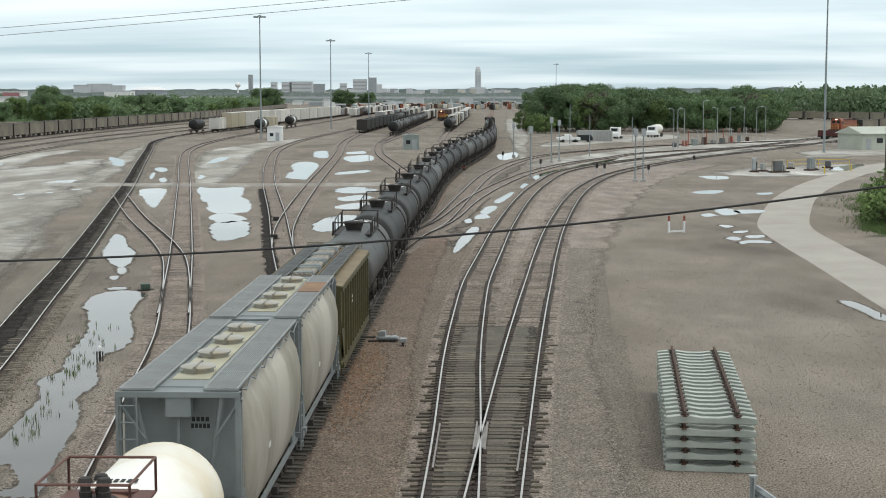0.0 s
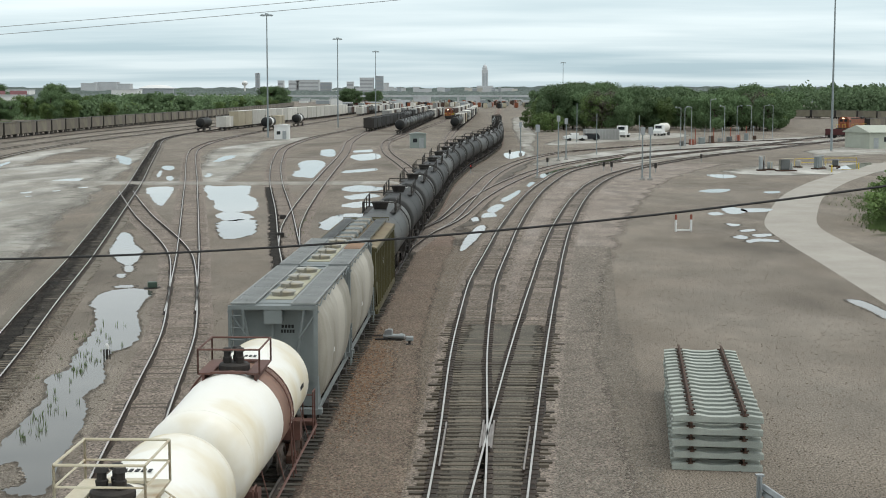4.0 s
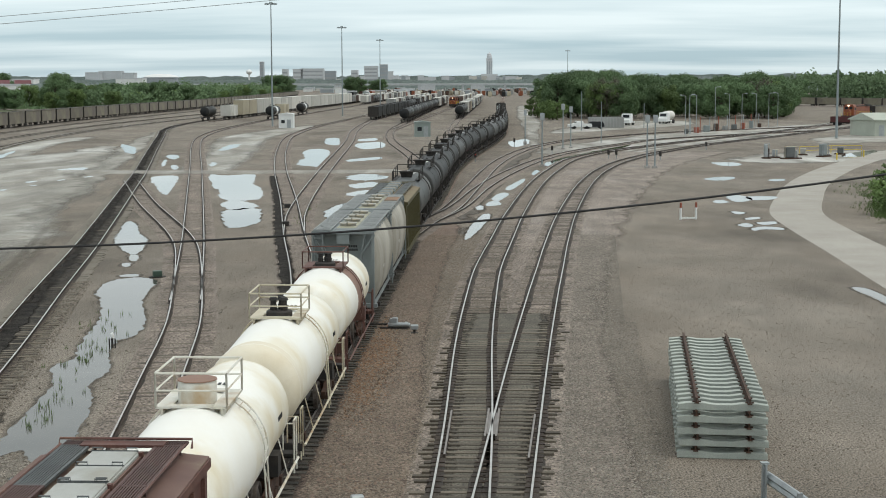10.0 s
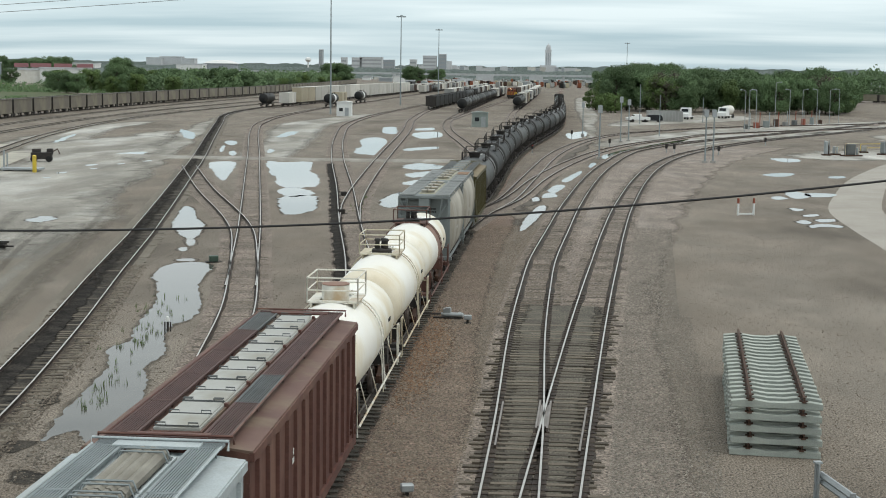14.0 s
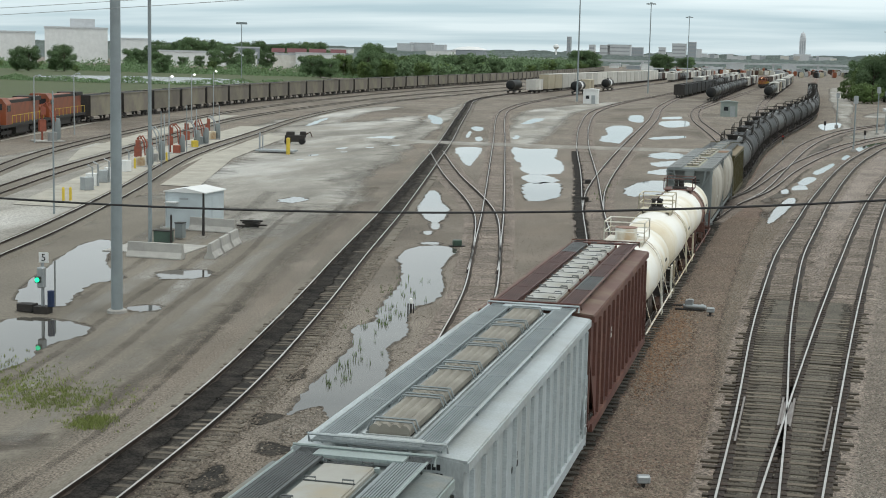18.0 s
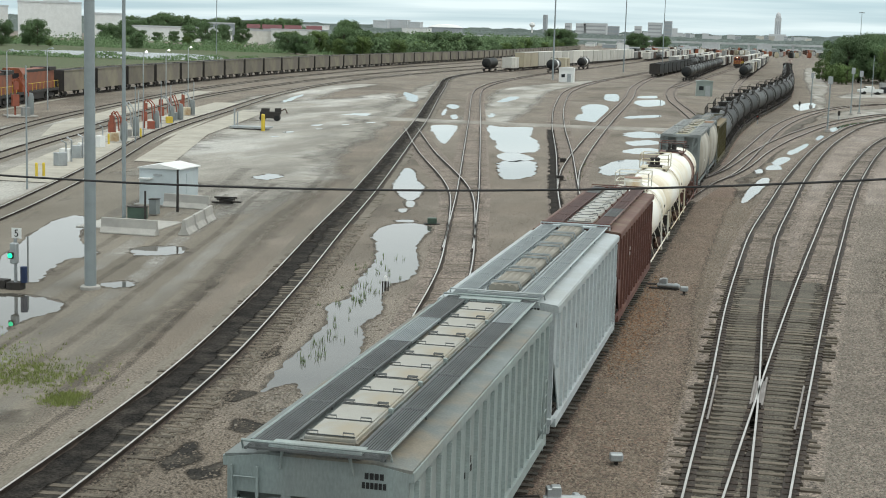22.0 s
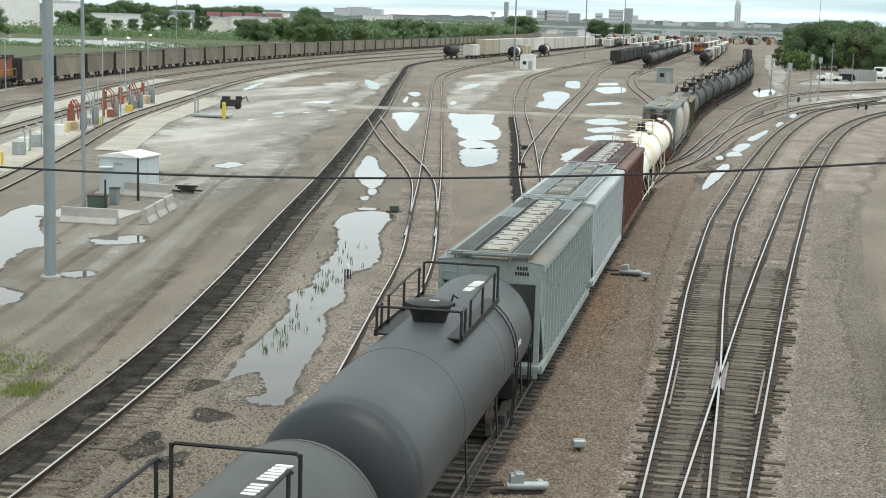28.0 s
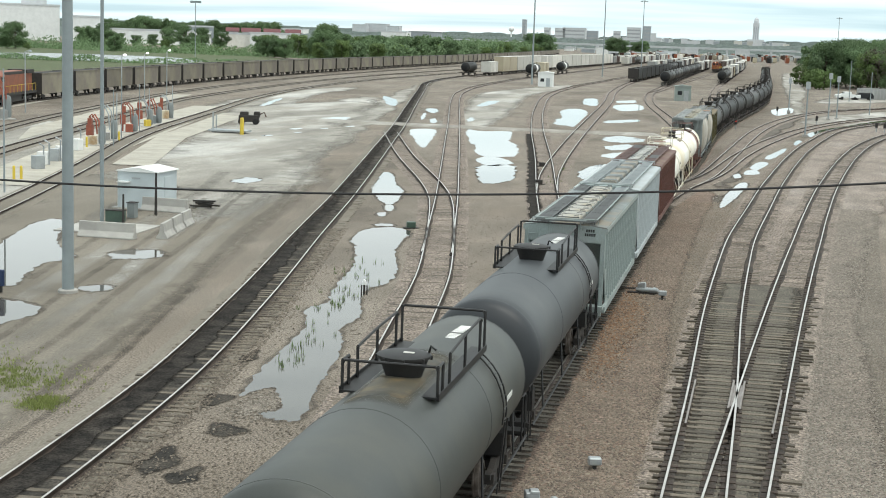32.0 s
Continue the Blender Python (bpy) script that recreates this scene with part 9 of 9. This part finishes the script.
# freight cars standing far down the yard, seen nearly end on
far_mesh = {}
for i in range(150):
    y = rb.uniform(1180, 1740) if i % 3 else rb.uniform(1760, 2350)
    px = rb.uniform(600, 925)
    key = rb.choice(("whitebox", "greybox", "rustiron", "rustiron", "blacktank", "tanbox", "hopgrey", "orange", "greybox"))
    if key not in far_mesh:
        bm = B()
        prism(bm, [(-1.5, 0.7), (-1.5, 3.9), (-0.9, 4.3), (0.9, 4.3), (1.5, 3.9), (1.5, 0.7)], -7.5, 7.5)
        for yy in (-5.4, 5.4):
            bx(bm, 0, yy, 0.35, 2.2, 2.2, 0.7)
        me_ = part("freight_car", bm, key)
        far_mesh[key] = me_.data
        bpy.data.objects.remove(me_)
    o = tagged(new("freight_car", far_mesh[key]), "small freight car standing at the far end of the yard", "freight car", "far freight cars")
    o.matrix_basis = pose(at_px(px, y), y, 0, 0, 0, rb.uniform(-8, 2))
# road bridge over the far end of the yard
br = tagged(new("road_bridge"), "long concrete road bridge over the far end of the yard", "bridge")
boxpart("deck", [(-20, 1750, 9.6, 900, 12, 1.3)], "citystone", br)
boxpart("parapet", [(-20, 1744, 10.7, 900, 0.4, 0.9)], "citystone", br)
for i in range(18):
    boxpart("pier", [(-440 + i * 50, 1750, 4.4, 2.4, 9, 9.0)], "citystone", br)
# food plant and sheds on the far left, seen past the near mast
for az, d, w, h, mt, lb, top in ((28.9, 1150, 50, 21, "white", "tall white windowless plant building", 0), (26.15, 1113, 44, 24.5, "white", "tall white plant building with a roof unit", 6), (24.05, 1100, 20, 17.5, "white", "white annex beside the plant", 0),
                                 (22.4, 1300, 50, 14, "citydark", "dark grey industrial building", 2), (21.4, 1080, 74, 9.5, "white", "long white warehouse beside the pond", 0), (18.3, 1070, 30, 9, "whitebox", "white two-storey house beyond the pond", 0), (17.0, 1060, 34, 10, "white", "white building with porch columns", 0),
                                 (14.2, 1300, 40, 9, "white", "low white building beyond the trees", 0), (20.6, 1350, 60, 14, "citydark", "low grey industrial building", 0)):
    a = radians(az)
    b = block(-d * math.sin(a), d * math.cos(a), w, 30, h, mt, lb, 0 if h > 15 else 1, 6, "plant_building", top)
    b.matrix_basis = b.matrix_basis @ pose(0, 0, 0, 0, 0, az)
for az, d, w in ((17.9, 1300, 15), (17.1, 1310, 13), (16.3, 1320, 12), (18.6, 1330, 10)):
    a = radians(az)
    rr = tagged(new("apartment_house"), "apartment house with a dark red roof", "building", "red-roofed houses")
    rr.matrix_basis = pose(-d * math.sin(a), d * math.cos(a), 0, 0, 0, az)
    boxpart("wall", [(0, 0, 5.5, w, 20, 11)], "citystone", rr)
    bm = B()
    prism(bm, [(-11, 11), (0, 14.5), (11, 11)], -w / 2 - 1, w / 2 + 1)
    part("roof", bm, "redroof", rr, at=pose(0, 0, 0, 0, 0, 90))
sgp = tagged(new("sign_panel"), "flat sign panel on a tall pole", "sign")
sgp.matrix_basis = pose(-620 * math.sin(radians(20.0)), 620 * math.cos(radians(20.0)), 0)
boxpart("panel", [(0, 0, 22.4, 4.6, 0.6, 0.9)], "pole", sgp)
boxpart("post", [(0, 0, 11, 0.25, 0.25, 22)], "pole", sgp)

# ---- ties: single pieces where the camera passes nearest, joined further off ----
bm = B()
bx(bm, 0, 0, 0, 2.6, 0.22, 0.16)
TIE = part("tie", bm, "tie")
TIE_MESH = TIE.data
bpy.data.objects.remove(TIE)
# weathered main-line ties, darkened further to paint the shade under the train
DARK_TIE = TIE_MESH.copy()
DARK_TIE.materials[0] = M["darktie"]
rt = random.Random(5)


def lay_ties(name, near_from, near_to, far_to, spacing=0.52, extra=None, sunk=0.044):
    """sunk: how deep the ballast has buried the ties."""
    xy, g = curve_points(TRACKS[name], spacing)
    root = TRACK_OB[name]
    far = []
    for (x, y), (dx, dy) in zip(xy, g):
        if y < near_from or y > far_to:
            continue
        yaw = math.degrees(math.atan2(-dx, dy)) + rt.uniform(-1.2, 1.2)
        z = -0.018 + rt.uniform(-0.012, 0.010) * (1.5 if name == "lead_west" else 1.0) - (sunk if not extra else float(np.interp(y, [57, 74], [-0.026, 0.029])))
        m = pose(x + rt.uniform(-0.06, 0.06), y + rt.uniform(-0.04, 0.04), z, 0, rt.uniform(-0.4, 0.4), yaw)
        if name == "lead_west":
            m = Matrix.Translation((0, 0, float(np.interp(y, [62, 78], [0, -0.022])))) @ m @ Matrix.Translation((0.22 + rt.uniform(-0.12, 0.12), 0, 0))
        if extra:
            w, shift = extra(y)
            m = m @ Matrix.Translation((shift, 0, 0)) @ Matrix.Diagonal((w, 1, 1, 1))
        if y < near_to:
            o = new("tie", DARK_TIE if name == "main" else TIE_MESH)
            o.parent, o.matrix_basis = root, m
        else:
            far.append(m)
    if far:
        bmx = B()
        for m in far:
            bx(bmx, 0, 0, 0, 2.6, 0.23, 0.16, m)
        o = part("ties", bmx, "darktie" if name == "main" else "tie", root)
        o["kind"] = "stuff"


def switch_width(y):
    """Long switch ties under the two right tracks where they lie close."""
    if y > 66:
        return 1.0, 0.0
    gap = float(np.interp(y, LINES["right_two"][0][:, 1], LINES["right_two"][0][:, 0]) - np.interp(y, LINES["right_one"][0][:, 1], LINES["right_one"][0][:, 0]))
    wide = 2.6 + max(0.0, gap)
    return wide / 2.6 * rt.uniform(0.84, 1.05), gap / 2 + rt.uniform(-0.16, 0.16)


# dark tie plates under the switch rails
bmx = B()
for nm in ("right_one", "right_two"):
    for y in np.arange(30, 72, 0.52):
        for sd_ in (-0.7535, 0.7535):
            bx(bmx, across(nm, y, sd_ + rt.uniform(-0.02, 0.02)), y + rt.uniform(-0.05, 0.05), 0.095, 0.40, 0.17, 0.03)
o = part("tie_plates", bmx, "railrust", TRACK_OB["right_one"])
o["kind"] = "stuff"
lay_ties("main", 28, 100, 330, sunk=0.008)
lay_ties("lead_west", 28, 110, 360, sunk=0.026)
lay_ties("crossover", 84, 170, 170)
lay_ties("second", 38, 110, 330)
lay_ties("third", 80, 130, 300)
lay_ties("fourth", 112, 150, 300)
lay_ties("right_one", 30, 110, 300, extra=switch_width)
lay_ties("right_two", 66.5, 110, 300, sunk=0.03)
for nm in ("fifth", "right_three", "right_four", "fuel_one", "fuel_two"):
    lay_ties(nm, 60, 0, 300, 0.6)

WET = [np.array(blob(pts, 0, 3)) for pts in PUD]


def in_water(x, y):
    for P in WET:
        if P[:, 0].min() < x < P[:, 0].max() and P[:, 1].min() < y < P[:, 1].max():
            x0, y0 = P[:, 0], P[:, 1]
            x1, y1 = np.roll(x0, -1), np.roll(y0, -1)
            cut = (y0 > y) != (y1 > y)
            if np.count_nonzero(cut & (x < (x1 - x0) * (y - y0) / np.where(cut, y1 - y0, 1) + x0)) % 2:
                return True
    return False


# loose ballast stones round the nearest tracks
def stones(count, zone, size, seed, material, name, label, z0=0.012):
    r = random.Random(seed)
    verts, faces = [], []
    oct_v = [(1, 0, 0), (-1, 0, 0), (0, 1, 0), (0, -1, 0), (0, 0, 1)]
    for _ in range(count):
        x, y = zone(r)
        if in_water(x, y) :
            continue
        s = size * r.uniform(0.5, 1.4)
        a = r.uniform(0, 6.28)
        k = len(verts)
        for vx, vy, vz in oct_v:
            vx, vy = vx * r.uniform(0.7, 1.2), vy * r.uniform(0.6, 1.1)
            verts.append((x + s * (vx * math.cos(a) - vy * math.sin(a)), y + s * (vx * math.sin(a) + vy * math.cos(a)), z0 + s * vz * 0.55))
        faces += [(k, k + 2, k + 4), (k + 2, k + 1, k + 4), (k + 1, k + 3, k + 4), (k + 3, k, k + 4)]
    me = bpy.data.meshes.new(name)
    me.from_pydata(verts, [], faces)
    me.materials.append(M[material])
    return tagged(new(name, me), label, "gravel", kind="stuff")


def near_band(r):
    y = 30 + 75 * r.random() ** 1.6
    if y < 66:
        return across("right_two", y, 1.0 + 3.5 * r.random() ** 1.3), y
    return across("right_two", y, 1.0 + 3.0 * r.random()), y


stones(36000, lambda r: (lambda y: (r.uniform(np.interp(y, [30, 105], [-4.3, -2.6]), across("right_one", y, -0.9)), y))(30 + 75 * r.random() ** 1.6), 0.045, 11, "stone", "gravel", "reddish crushed stone between the tracks")
stones(34000, near_band, 0.045, 18, "stonepale", "gravel", "pale crushed stone beside the turnout")
stones(6000, lambda r: (lambda y: (r.uniform(-14.2 - (y - 40) * 0.13, -7.4 - (y - 40) * 0.05), y))(30 + 60 * r.random() ** 1.5), 0.042, 12, "stonedark", "gravel", "loose crushed stone between the tracks")
stones(9000, lambda r: (r.uniform(6.0, 20.5), 32 + 70 * r.random() ** 1.5), 0.036, 13, "stone", "gravel", "scattered pale stones on packed dirt")


def between_switch_rails(r):
    y = 30 + 70 * r.random() ** 1.5
    return r.uniform(across("right_one", y, -0.6), across("right_two", y, 0.6)), y


stones(12000, between_switch_rails, 0.034, 16, "stonedark", "gravel", "stones packed between the switch ties", 0.046)
stones(5000, lambda r: (lambda y: (across("lead_west", y, r.uniform(0.75, 1.9)), y))(30 + 50 * r.random() ** 1.4), 0.045, 17, "stonedark", "gravel", "stones over the tie ends of the blackened track", 0.028)
stones(3200, lambda r: (r.gauss(-3.35, 0.5), r.gauss(57, 5.0)), 0.045, 15, "ruststone", "gravel", "rust stained ballast stones")
stones(900, lambda r: (r.gauss(-12.6, 0.3), r.gauss(40.3, 0.9)), 0.05, 19, "stonepale", "gravel", "pale stones heaped at the end of a puddle", 0.02)
stones(1200, lambda r: (r.uniform(-34, -17.5), 30 + 50 * r.random() ** 1.4), 0.03, 14, "stone", "gravel", "scattered stones on packed dirt")


# ---- what moves: the train rolls away along the main line ----
def motions():
    steps = [i * 2.0 for i in range(17)]
    turn_steps = [i * 0.2 for i in range(161)]
    for car, y0, half in TRAIN:
        s0 = on_line(0) + y0 if y0 < 0 else on_line(y0)
        walk(car, [(t, car_pose(s0 + SPEED * t, half)) for t in steps])
        if y0 > 60 or y0 < -80:
            continue
        for w in [o for o in car.children_recursive if o.get("axle")]:
            base = w.matrix_basis.copy()
            walk(w, [(t, base @ pose(0, 0, 0, -math.degrees(SPEED * t / WHEEL_R))) for t in turn_steps])


motions()
